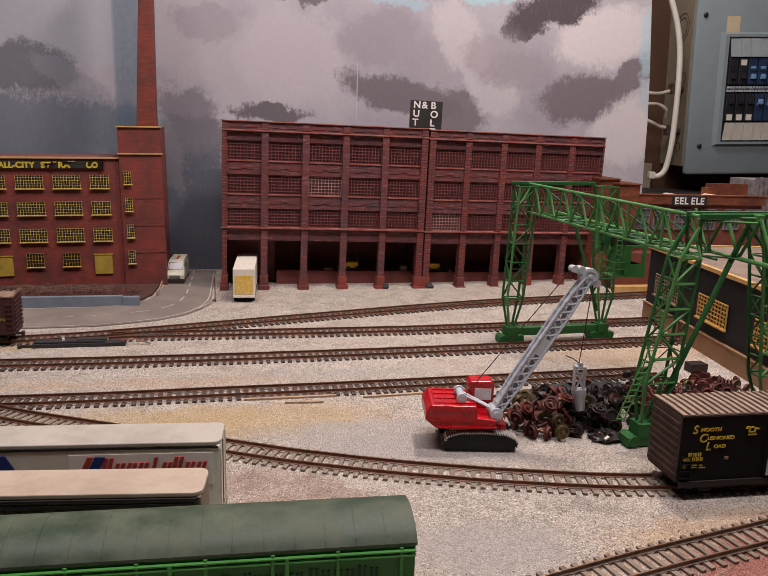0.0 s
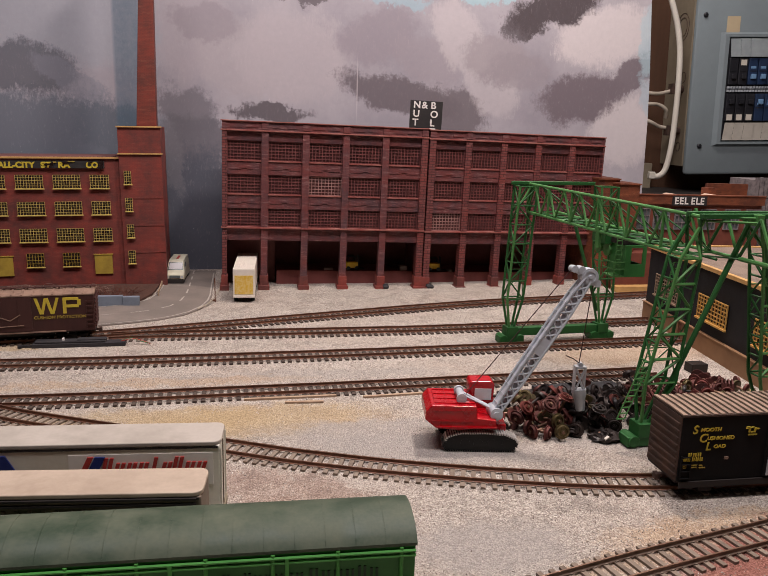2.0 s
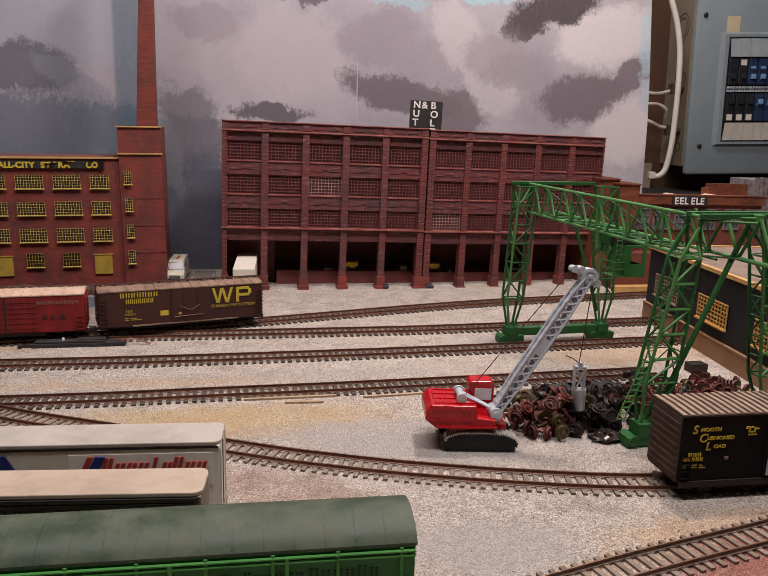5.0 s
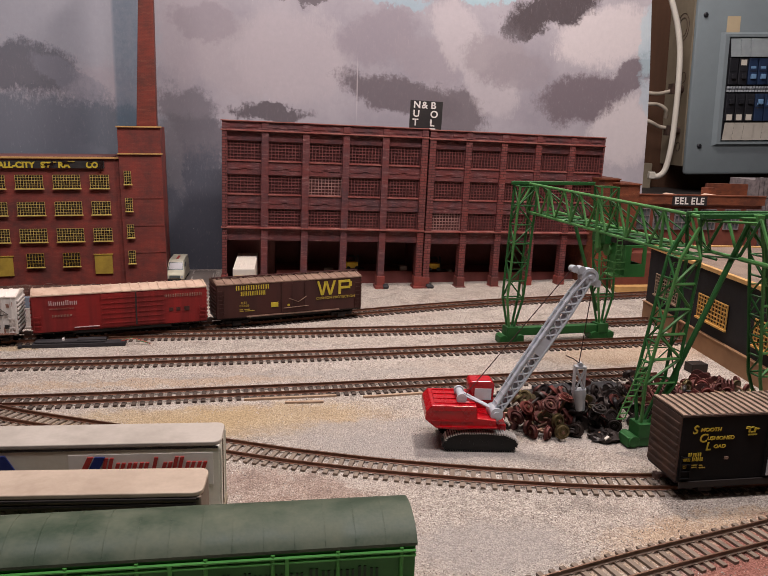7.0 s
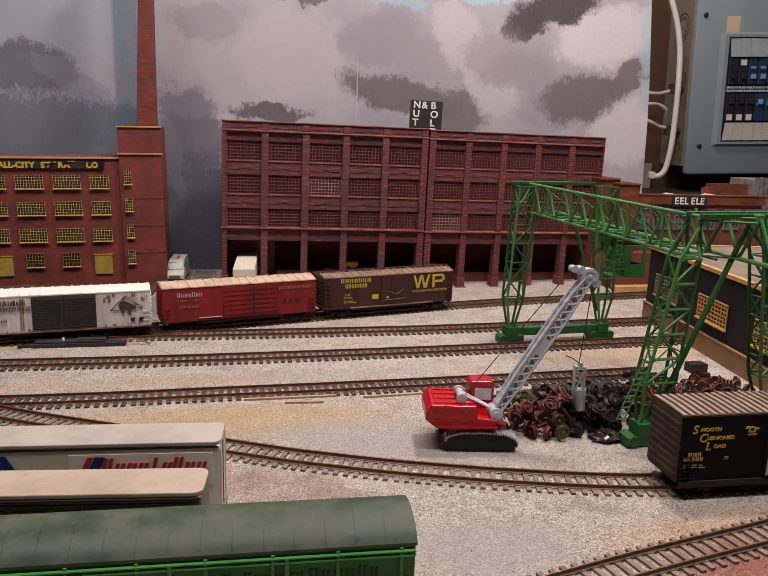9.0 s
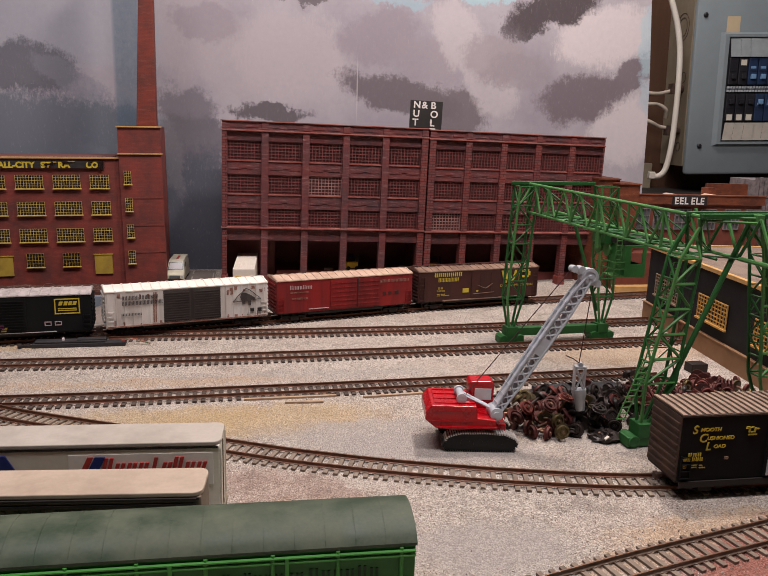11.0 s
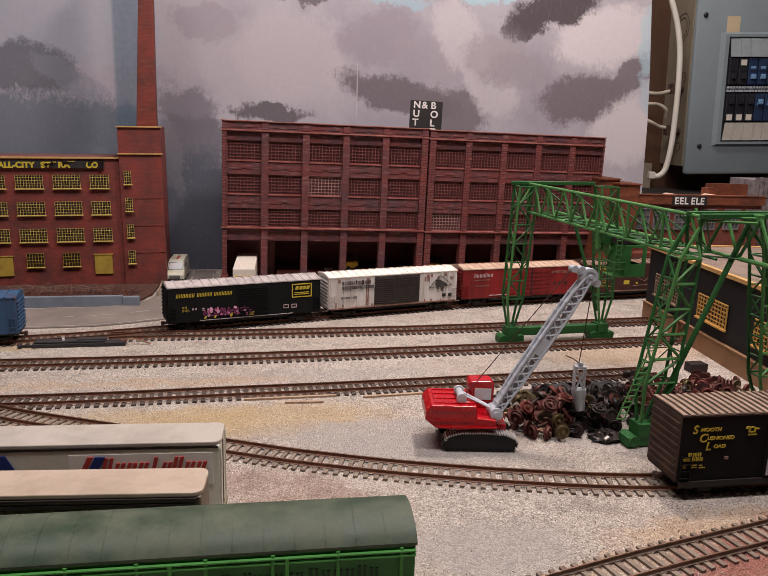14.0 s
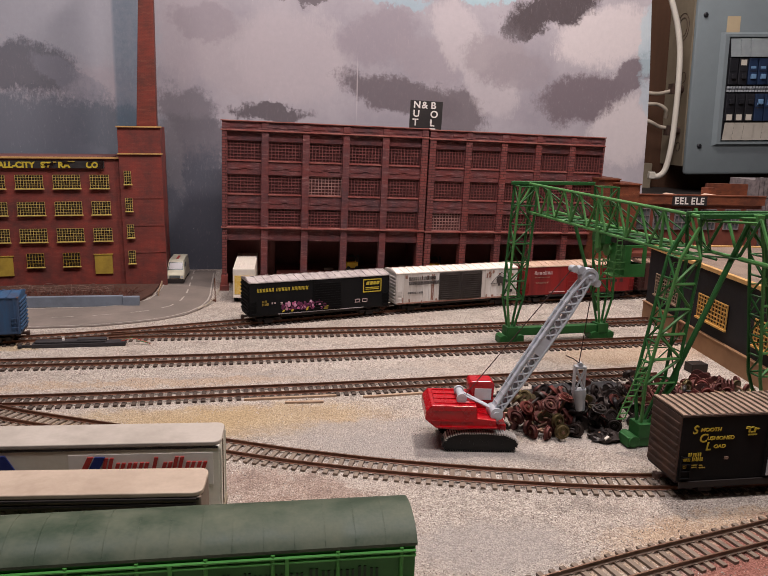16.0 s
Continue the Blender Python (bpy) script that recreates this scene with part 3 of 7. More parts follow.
def warehouse(m, length, lead, bay, label, dock_from, dusty=(), pillar_brick="brick"):
    """Facade at y = 0 facing -y, five bays, three window storeys over an open loading dock."""
    t = thing("warehouse", m, label, "warehouse", "warehouse sections")
    H, D = 0.2140, 0.085
    pil, dep = 0.0085, 0.004
    ww = bay - pil
    rows = ((0.1655, 0.1900), (0.1232, 0.1480), (0.0815, 0.1050))
    wm = mullion_meshes(ww, 0.0245, 10, 6, 0.0009, M["mullion"], M["pane_dark"])
    wd = mullion_meshes(ww, 0.0245, 10, 6, 0.0009, M["mullion_pale"], M["pane_dark"])
    for i in range(6):
        x0, x1 = lead + i * bay - pil, lead + i * bay
        if i == 0:
            x0 = 0
        if i == 5:
            x1 = length
        ends = i in (0, 5)
        part("pillar", boxed(x0, x1, -dep - (0.0006 if ends else 0), 0.008, -0.012, 0.2020), M["brick_course" if ends else pillar_brick], t)
        bm = B()
        bx(bm, x0 - 0.0012, x1 + 0.0012, -dep - 0.0016, 0.009, -0.012, 0.018)
        bx(bm, x0 - 0.003, x1 + 0.003, -dep - 0.0045, 0.010, -0.012, 0.0055)
        part("pillar_base", bm, M["brick_red"], t, bevel=0.0003)
        part("parapet_post", boxed(x0 + 0.0002, x1 - 0.0002, -dep - 0.0005, 0.004, 0.2045, H - 0.002), M["brick"], t)
    for i in range(5):
        a, b = lead + i * bay, lead + i * bay + ww
        for z0, z1 in ((0.0640, 0.0812), (0.1052, 0.1230), (0.1482, 0.1653), (0.1902, 0.2020)):
            bm = B()
            bx(bm, a, b, -0.0008, 0.006, z0, z1)
            if z0 > 0.07:
                bx(bm, a + 0.003, a + (b - a) * 0.42, -0.0014, 0, z0 + 0.0062, z0 + 0.0080)
                bx(bm, b - (b - a) * 0.42, b - 0.003, -0.0014, 0, z0 + 0.0062, z0 + 0.0080)
                bx(bm, a + (b - a) * 0.36, b - (b - a) * 0.36, -0.0016, 0, z0 + 0.0080, z0 + 0.0095)
            part("spandrel", bm, M["brick"], t)
            if z0 < 0.19 and z0 > 0.07:
                part("sill", boxed(a, b, -0.0020, 0.001, z1 - 0.0008, z1 + 0.0006), M["cornice"], t)
        bm = B()
        for k in (0.10, 0.55):
            bx(bm, a + (b - a) * k, a + (b - a) * (k + 0.35), -0.0040, -0.001, 0.2066, 0.2100)
        part("parapet_panel", bm, M["brick"], t)
        for k, (z0, z1) in enumerate(rows):
            window(t, wd if (i, k) in dusty else wm, a, 0.001, z0)
    part("ledge", boxed(-0.0015, length + 0.0005, -dep - 0.002, 0.002, 0.0797, 0.0814), M["cornice"], t, "dusty pink ledge")
    bm = B()
    bx(bm, 0, length, -0.0034, 0.004, 0.2015, H)
    part("parapet", bm, M["brick"], t)
    part("cornice", boxed(-0.0015, length + 0.001, -dep - 0.0012, 0.003, 0.2018, 0.2036), M["cornice"], t, "dusty pink cornice", 0.0003)
    part("coping", boxed(-0.0015, length + 0.001, -dep - 0.0012, 0.0045, H - 0.0006, H + 0.0008), M["cornice"], t, "dusty pink coping", 0.0003)
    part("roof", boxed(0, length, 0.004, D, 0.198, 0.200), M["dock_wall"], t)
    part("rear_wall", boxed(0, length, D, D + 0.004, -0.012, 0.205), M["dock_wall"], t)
    part("side_wall", boxed(-0.0, 0.004, 0.008, D, -0.012, 0.205), M["brick"], t)
    if dock_from > 0.05:
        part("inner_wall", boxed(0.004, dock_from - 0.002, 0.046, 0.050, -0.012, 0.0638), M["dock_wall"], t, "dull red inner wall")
    part("side_wall", boxed(length - 0.004, length, 0.008, D, -0.012, 0.205), M["brick"], t)
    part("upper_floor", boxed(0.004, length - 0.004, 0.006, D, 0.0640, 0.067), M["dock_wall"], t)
    part("dock", boxed(dock_from, length - 0.004, 0.030, D, -0.012, 0.0185), M["dock"], t, "dark red loading dock")
    return t


S1 = pose(-0.2105, 0.943, 0.0015, 0, 0.85, 10.6)
S2 = pose(0.0506, 0.9918, -0.0035, 0, 0.95, 14.2)
warehouse(S1, 0.2640, 0.0059, 0.0516, "four-storey purple-brown brick model warehouse with open loading bays", 0.071, {(2, 1)})
warehouse(S2, 0.2540, 0.0086, 0.0503, "four-storey purple-brown brick model warehouse beside its twin section", 0.004, {(0, 2)}, "brick_course")


# ---- the red storage building with tower and chimney ----
def storage_building():
    m = pose(-0.3445, 0.945, 0.0, 0, -0.8, 13)
    t = thing("storage_building", m, "red brick storage building with yellow windows and corner tower", "building")
    L, H, D = 0.42, 0.1645, 0.085
    part("wall", boxed(-L, 0.0085, 0, D, -0.03, H), M["brick_red"], t)
    part("coping", boxed(-L, 0.0085, -0.0025, 0.003, H - 0.0006, H + 0.0014), M["roof_edge"], t, "pale ochre coping")
    part("tower", boxed(0.0085, 0.0600, -0.004, D, -0.03, 0.2028), M["brick_red"], t)
    for z in (0.1695, 0.2028):
        part("tower_coping", boxed(0.0073, 0.0615, -0.006, 0.003, z, z + 0.0015), M["roof_edge"], t, "pale ochre tower coping")
    for z in (0.040, 0.075, 0.110):
        part("string_course", boxed(0.016, 0.0600, -0.0046, 0, z + 0.004, z + 0.0052), M["brick_red"], t)
    big = mullion_meshes(0.0320, 0.0168, 10, 5, 0.00036, M["yellow_paint"], M["black_glass"], 0.00036, 0.0005)
    mid = mullion_meshes(0.0225, 0.0168, 7, 5, 0.00036, M["yellow_paint"], M["black_glass"], 0.00036, 0.0005)
    low = mullion_meshes(0.0205, 0.0175, 6, 4, 0.00036, M["yellow_dull"], M["black_glass"], 0.00036, 0.0005)
    slim = mullion_meshes(0.0085, 0.0168, 3, 5, 0.00036, M["yellow_paint"], M["black_glass"], 0.00036, 0.0005)
    for z in (0.1270, 0.0938, 0.060):
        for x, w, mm in ((-0.0275, 0.0225, mid), (-0.0710, 0.0320, big), (-0.1145, 0.0320, big), (-0.1580, 0.0320, big), (-0.2015, 0.0320, big), (-0.245, 0.0320, big)):
            wob = window(t, mm, x, -0.0026, z)
            part("sill", boxed(-0.001, w + 0.001, -0.0010, 0.001, -0.0010, 0), M["yellow_paint"], wob)
    for x in (-0.0662, -0.1090, -0.1865):
        wob = window(t, low, x, -0.0026, 0.0280)
        part("sill", boxed(-0.001, 0.0215, -0.0010, 0.001, -0.0010, 0), M["yellow_paint"], wob)
    for z in (0.1322, 0.0982, 0.0642, 0.0305):
        wob = window(t, slim, 0.0138, -0.0066, z)
        part("sill", boxed(-0.001, 0.0095, -0.0010, 0.001, -0.0010, 0), M["yellow_paint"], wob)
    for x in (-0.0285, -0.1470):
        bm = B()
        bx(bm, x, x + 0.0215, -0.0018, 0.002, 0.0172, 0.0420)
        bx(bm, x - 0.001, x + 0.0225, -0.0024, 0.0, 0.0420, 0.0430)
        part("door", bm, M["yellow_dull"], t, "plain yellow door")
    sign = part("sign", boxed(-0.1370, -0.0095, -0.0030, 0.0, 0.1520, 0.1612), M["sign_black"], t, "torn black sign with yellow words")
    for text, x, sq in (("ALL-CITY", -0.1318, 1.02), ("ST", -0.0832, 1.1), ("RA", -0.0635, 1.1), ("CO.", -0.0310, 0.95)):
        lettering("word", text, 0.0098, pose(x, -0.0032, 0.1528) @ FRONT, M["letter_yellow"], sign, squeeze=sq, bold=0.05)
    # torn scraps over the words
    for x, z, w, h, lean in ((-0.0800, 0.1558, 0.0100, 0.0022, 0.002), (-0.0745, 0.1520, 0.0040, 0.0070, 0.003), (-0.0570, 0.1575, 0.0070, 0.0030, -0.002), (-0.0285, 0.1590, 0.0050, 0.0018, 0.002), (-0.0170, 0.1514, 0.0060, 0.0100, 0.001)):
        stroke_bm = B()
        prism(stroke_bm, ((x, z), (x + w, z), (x + w + lean, z + h), (x + lean, z + h)), -0.0042, -0.0033)
        part("torn_scrap", stroke_bm, M["black_glass"], sign)
    for x, z, w, h in ((-0.0760, 0.1535, 0.0052, 0.0022), (-0.0690, 0.1590, 0.0040, 0.0012), (-0.0520, 0.1598, 0.0085, 0.0011)):
        part("torn_scrap", boxed(x, x + w, -0.0040, -0.0029, z, z + h), M["yellow_dull"], sign)
    # stack, square below and tapering up
    bm = B()
    p = [(0.0302, 0.012), (0.0545, 0.012), (0.0545, 0.040), (0.0302, 0.040)]
    q = [(0.0470, 0.014), (0.0602, 0.014), (0.0602, 0.036), (0.0470, 0.036)]
    a = [bm.verts.new((x, y, 0.2)) for x, y in p]
    b = [bm.verts.new((x, y, 0.46)) for x, y in q]
    bm.faces.new(b)
    bm.faces.new(a[::-1])
    for i in range(4):
        bm.faces.new((a[i], a[(i + 1) % 4], b[(i + 1) % 4], b[i]))
    part("chimney", bm, M["chimney"], t, "tall red-brown tapering chimney", 0.0008)
    part("roof", boxed(-L + 0.003, 0.0, 0.003, D - 0.003, H, H + 0.0015), M["dock_wall"], t)


storage_building()


# ---- roof sign ----
def roof_sign():
    m = pose(0.0275, 1.000, 0.198, 0, 1.5, 11)
    t = thing("roof_sign", m, "black board sign with white words on the warehouse roof", "sign")
    part("board", boxed(-0.001, 0.0425, 0, 0.0015, 0.002, 0.0500), M["sign_black"], t)
    for x in (0.006, 0.034):
        part("support", boxed(x, x + 0.002, 0.0015, 0.004, 0.001, 0.05), M["sign_black"], t)
    def put(ch, x, z):
        lettering("letter", ch, 0.0122, pose(x, -0.0003, z) @ FRONT, M["sign_white"], t, squeeze=1.05)
    for i, ch in enumerate("NUT"):
        put(ch, 0.0028, 0.0405 - i * 0.0112)
    put("&", 0.0140, 0.0405)
    for i, ch in enumerate("BOLT"):
        put(ch, 0.0262, 0.0405 - i * 0.0112)


roof_sign()


# ---- tracks ----
def smooth_path(points, step=0.002, width=0.030):
    """A path through (x, y) points, rounded at the knees."""
    pts = np.array(points)
    d = np.concatenate([[0], np.cumsum(np.hypot(*np.diff(pts, axis=0).T))])
    s = np.arange(0, d[-1], step)
    k = int(width / step)
    w = np.exp(-np.linspace(-2.2, 2.2, 2 * k + 1) ** 2 / 2)
    w /= w.sum()
    out = []
    for c in (0, 1):
        v = np.interp(s, d, pts[:, c])
        v = np.concatenate([v[0] - (v[1] - v[0]) * np.arange(k, 0, -1), v, v[-1] + (v[-1] - v[-2]) * np.arange(1, k + 1)])
        out.append(np.convolve(v, w, "valid"))
    return np.array(out).T


class Line:
    """A centre line with distance s, counted from the place where x = 0 (or from its start)."""

    def __init__(self, points, width=0.03):
        self.p = smooth_path(points, 0.002, width)
        self.s = np.concatenate([[0], np.cumsum(np.hypot(*np.diff(self.p, axis=0).T))])
        if self.p[0, 0] < 0 < self.p[-1, 0]:
            self.s -= np.interp(0, self.p[:, 0], self.s)

    def at(self, s):
        return np.interp(s, self.s, self.p[:, 0]), np.interp(s, self.s, self.p[:, 1])

    def turn(self, s, d=0.004):
        a, b = self.at(s - d), self.at(s + d)
        return math.degrees(math.atan2(b[1] - a[1], b[0] - a[0]))


RAIL_TOP = 0.0042
LINES = {
    "E": Line([(-1.40, 0.46), (-1.0, 0.545), (-0.60, 0.627), (-0.50, 0.650), (-0.42, 0.669), (-0.355, 0.688), (-0.318, 0.699), (-0.284, 0.713), (-0.226, 0.740), (-0.174, 0.765), (-0.073, 0.813), (0.039, 0.866), (0.133, 0.906), (0.363, 0.984), (0.55, 1.035), (0.80, 1.096)], 0.06),
    "D": Line([(-0.275, 0.709), (-0.218, 0.721), (-0.166, 0.730), (-0.067, 0.749), (0.036, 0.769), (0.312, 0.838), (0.50, 0.885)]),
    "C": Line([(-0.50, 0.589), (-0.333, 0.616), (-0.232, 0.634), (-0.148, 0.651), (-0.060, 0.670), (0.033, 0.691), (0.278, 0.752), (0.42, 0.788)]),
    "B": Line([(-0.45, 0.508), (-0.281, 0.531), (-0.202, 0.546), (-0.1285, 0.563), (-0.052, 0.579), (0.030, 0.598), (0.25, 0.650)]),
    "A": Line([(-0.30, 0.517), (-0.268, 0.504), (-0.205, 0.487), (-0.150, 0.473), (-0.103, 0.4625), (-0.058, 0.450), (0.008, 0.438), (0.069, 0.431), (0.130, 0.4275), (0.170, 0.428), (0.240, 0.437), (0.34, 0.457), (0.45, 0.487)]),
    "F": Line([(0.00, 0.278), (0.075, 0.3105), (0.131, 0.337), (0.172, 0.3545), (0.216, 0.3725), (0.30, 0.412), (0.36, 0.447)]),
}


def rail_mesh(line, off, s0, s1, material):
    """One rail with foot, web and head, swept along the line."""
    prof = ((-0.0009, 0.0013), (-0.0009, 0.0016), (-0.00025, 0.0020), (-0.00025, 0.0034), (-0.00045, 0.0037), (-0.00045, RAIL_TOP), (0.00045, RAIL_TOP), (0.00045, 0.0037), (0.00025, 0.0034), (0.00025, 0.0020), (0.0009, 0.0016), (0.0009, 0.0013))
    verts, faces = [], []
    ss = np.arange(s0, s1, 0.008)
    n = len(prof)
    for s in ss:
        x, y = line.at(s)
        a = radians(line.turn(s))
        nx, ny = -math.sin(a), math.cos(a)
        for u, z in prof:
            verts.append((x + nx * (off + u), y + ny * (off + u), z))
    for i in range(len(ss) - 1):
        for j in range(n):
            faces.append((i * n + j, (i + 1) * n + j, (i + 1) * n + (j + 1) % n, i * n + (j + 1) % n))
    me = bpy.data.meshes.new("rail")
    me.from_pydata(verts, [], faces)
    me.materials.append(M[material])
    me.materials.append(M["rail_bright"])
    for i, p in enumerate(me.polygons):
        if i % n == 5:
            p.material_index = 1
    return me


def tie_mesh(material, half):
    bm = B()
    bx(bm, -half, half, -0.0150, 0.0150, -0.0005, 0.0016)
    for y in (-0.00825, 0.00825):
        for d in (-0.0016, 0.0010):
            bx(bm, -0.0009, 0.0009, y + d, y + d + 0.0006, 0.0016, 0.0022)
    return mesh_of("tie", bm, material)


TIES = [tie_mesh(M["tie"], 0.00145), tie_mesh(M["tie_dark"], 0.0017)]


def track(key, s0, s1, label, dark=False, pitch=0.0066, steel="rail"):
    line = LINES[key]
    t = thing("track", Matrix(), label, "railway track", "yard tracks")
    for off in (-0.00825, 0.00825):
        part("rail", rail_mesh(line, off, s0, s1, steel), None, t, "rusty steel rail")
    rnd = random.Random(key)
    s = s0 + 0.002
    while s < s1 - 0.003:
        o = part("tie", TIES[dark], None, t)
        x, y = line.at(s)
        o.matrix_world = pose(x, y, rnd.uniform(-0.0003, 0.0), 0, 0, line.turn(s) + rnd.uniform(-2.0, 2.0))
        s += pitch * rnd.uniform(0.93, 1.07)


def all_tracks():
    track("E", -1.35, 0.78, "curving rusty model track past the warehouse docks", True)
    track("D", LINES["D"].s[0] + 0.004, LINES["D"].s[-1] - 0.004, "rusty model track leaving a turnout", True)
    track("C", LINES["C"].s[0], LINES["C"].s[-1], "long straight rusty model track in pale ballast", True)
    track("B", LINES["B"].s[0], LINES["B"].s[-1], "rusty model track ending beside the scrap pile", True)
    track("A", LINES["A"].s[0], LINES["A"].s[-1], "curved rusty model track under the black boxcar")
    track("F", LINES["F"].s[0], LINES["F"].s[-1], "brown model track in reddish ballast", False, 0.0072, "rail_dusty")


# ---- rolling stock ----
def truck_parts(parent, x):
    """A two-axle bogie as one part with its wheels."""
    bm = B()
    for sy in (-1, 1):
        y = sy * 0.0115
        bx(bm, x - 0.0125, x + 0.0125, y - 0.0010, y + 0.0010, 0.0062, 0.0082)
        bx(bm, x - 0.0045, x + 0.0045, y - 0.0016, y + 0.0016, 0.0032, 0.0080)
        for d in (-0.0100, 0.0100):
            bx(bm, x + d - 0.0022, x + d + 0.0022, y - 0.0015, y + 0.0015, 0.0048, 0.0086)
    bx(bm, x - 0.0030, x + 0.0030, -0.0115, 0.0115, 0.0060, 0.0105)
    b = part("bogie", bm, M["under"], parent, "black sprung bogie frame")
    for d in (-0.0100, 0.0100):
        bm = B()
        for sy in (-1, 1):
            lathe(bm, (x + d, sy * 0.0075, 0.0046 + RAIL_TOP), (0, sy, 0), ((0, 0.0051), (0.0006, 0.0051), (0.0007, 0.0046), (0.0026, 0.0046), (0.0026, 0.0030), (0.0020, 0.0030), (0.0020, 0.0010)), 16)
        tube(bm, (x + d, -0.010, 0.0046 + RAIL_TOP), (x + d, 0.010, 0.0046 + RAIL_TOP), 0.0010, 8)
        part("wheelset", bm, M["wheel"], b, "rusty wheels on an axle")


def couplers(parent, L):
    for s in (-1, 1):
        bm = B()
        bx(bm, *sorted((s * (L / 2 - 0.004), s * (L / 2 + 0.0025))), -0.0013, 0.0013, 0.0080, 0.0102)
        bx(bm, *sorted((s * (L / 2 + 0.002), s * (L / 2 + 0.0048))), -0.0026, 0.0016, 0.0072, 0.0110)
        bx(bm, *sorted((s * (L / 2 + 0.0035), s * (L / 2 + 0.0052))), -0.0034, -0.0012, 0.0072, 0.0110)
        tube(bm, (s * (L / 2 + 0.002), -0.002, 0.008), (s * (L / 2 + 0.0025), -0.004, 0.0050), 0.0003, 5)
        part("coupler", bm, M["coupler"], parent, "brown knuckle coupler", 0.0003)


def boxcar_shell(name, m, label, side, roof, L=0.163, W=0.034, z0=0.0125, z1=0.0485, ribs=0, roof_style="panel", end=None, walk_board=True, category="boxcar", group="freight train"):
    """Body, roof, underframe, ends, ladders, bogies and couplers of a house car."""
    t = thing(name, m, label, category, group)
    bm = B()
    bx(bm, -L / 2, L / 2, -W / 2, W / 2, z0, z1)
    part("body", bm, side, t, bevel=0.0005)
    # corrugated ends
    for s in (-1, 1):
        bm = B()
        for i in range(8):
            z = z0 + 0.003 + i * (z1 - z0 - 0.005) / 8
            bx(bm, *sorted((s * L / 2, s * (L / 2 + 0.0014))), -W / 2 + 0.0016, W / 2 - 0.0016, z, z + 0.0020)
        part("end_ribs", bm, end or side, t, bevel=0.0005)
    # roof, low gable with cross ribs
    ridge = 0.0009 if roof_style == "planks" else 0.0034
    bm = B()
    prism(bm, ((-W / 2 - 0.0006, z1 - 0.0004), (W / 2 + 0.0006, z1 - 0.0004), (W / 2 + 0.0006, z1 + 0.0006), (0, z1 + ridge), (-W / 2 - 0.0006, z1 + 0.0006)), -L / 2 - 0.0004, L / 2 + 0.0004)
    bm.transform(Matrix.Rotation(radians(90), 4, "Z"))
    r = part("roof", bm, roof, t)
    n = 18 if roof_style == "panel" else 33
    for i in range(n + 1):
        x = -L / 2 + 0.001 + i * (L - 0.002) / n
        bm = B()
        wd = 0.0008 if roof_style == "panel" else 0.0013
        for s in (-1, 1):
            a, b = Vector((x, s * (W / 2 + 0.0002), z1 + 0.0007)), Vector((x, 0.0, z1 + ridge + 0.0002))
            v = [bm.verts.new(p + Vector((dx, 0, dz))) for p in (a, b) for dx in (-wd, wd) for dz in (-0.0006, 0.0006)]
            for f in ((0, 1, 3, 2), (4, 6, 7, 5), (0, 4, 5, 1), (2, 3, 7, 6), (0, 2, 6, 4), (1, 5, 7, 3)):
                bm.faces.new([v[q] for q in f])
        part("roof_rib", bm, M["roof_rib_pale"] if roof_style == "planks" else roof, r)
    if walk_board:
        bm = B()
        for k in (-1, 0, 1):
            bx(bm, -L / 2 - 0.0012, L / 2 + 0.0012, k * 0.0017 - 0.0007, k * 0.0017 + 0.0007, z1 + 0.0044, z1 + 0.0050)
        for i in range(12):
            x = -L / 2 + 0.004 + i * (L - 0.008) / 11
            bx(bm, x - 0.0005, x + 0.0005, -0.0025, 0.0025, z1 + 0.0032, z1 + 0.0044)
        part("roof_walk", bm, side, t)
    bm = B()
    bx(bm, -L / 2 + 0.004, L / 2 - 0.004, -0.0030, 0.0030, 0.0090, z0)
    bx(bm, -L / 2, L / 2, -W / 2 + 0.001, W / 2 - 0.001, z0 - 0.0012, z0)
    for s in (-1, 1):
        bx(bm, -0.045, 0.045, s * (W / 2 - 0.0016), s * (W / 2 - 0.0008), z0 - 0.0030, z0)
    bx(bm, -0.020, -0.008, -0.010, -0.003, 0.0070, z0)
    bx(bm, 0.012, 0.022, 0.003, 0.010, 0.0075, z0)
    part("underframe", bm, M["under"], t)
    for x in (-L / 2 + 0.022, L / 2 - 0.022):
        truck_parts(t, x)
    couplers(t, L)
    # ladders at the corners
    for sx, sy in ((-1, -1), (1, -1), (1, 1), (-1, 1)):
        bm = B()
        y = sy * (W / 2 + 0.0011)
        xc = sx * (L / 2 - 0.0045)
        for i in range(4 if walk_board is False else 7):
            z = z0 + 0.002 + i * 0.0045
            bx(bm, xc - 0.0030, xc + 0.0030, y - 0.0003, y + 0.0003, z, z + 0.0006)
        for d in (-0.0030, 0.0030):
            bx(bm, xc + d - 0.0003, xc + d + 0.0003, min(y, sy * W / 2), max(y, sy * W / 2), z0 + 0.001, z + 0.001)
        part("ladder", bm, side, t)
    for i in range(ribs):
        x = -L / 2 + 0.004 + i * (L - 0.008) / (ribs - 1)
        part("side_rib", boxed(x - 0.0006, x + 0.0006, -W / 2 - 0.0008, W / 2 + 0.0008, z0 + 0.001, z1 - 0.001), side, t)
    t["half"] = W / 2
    return t


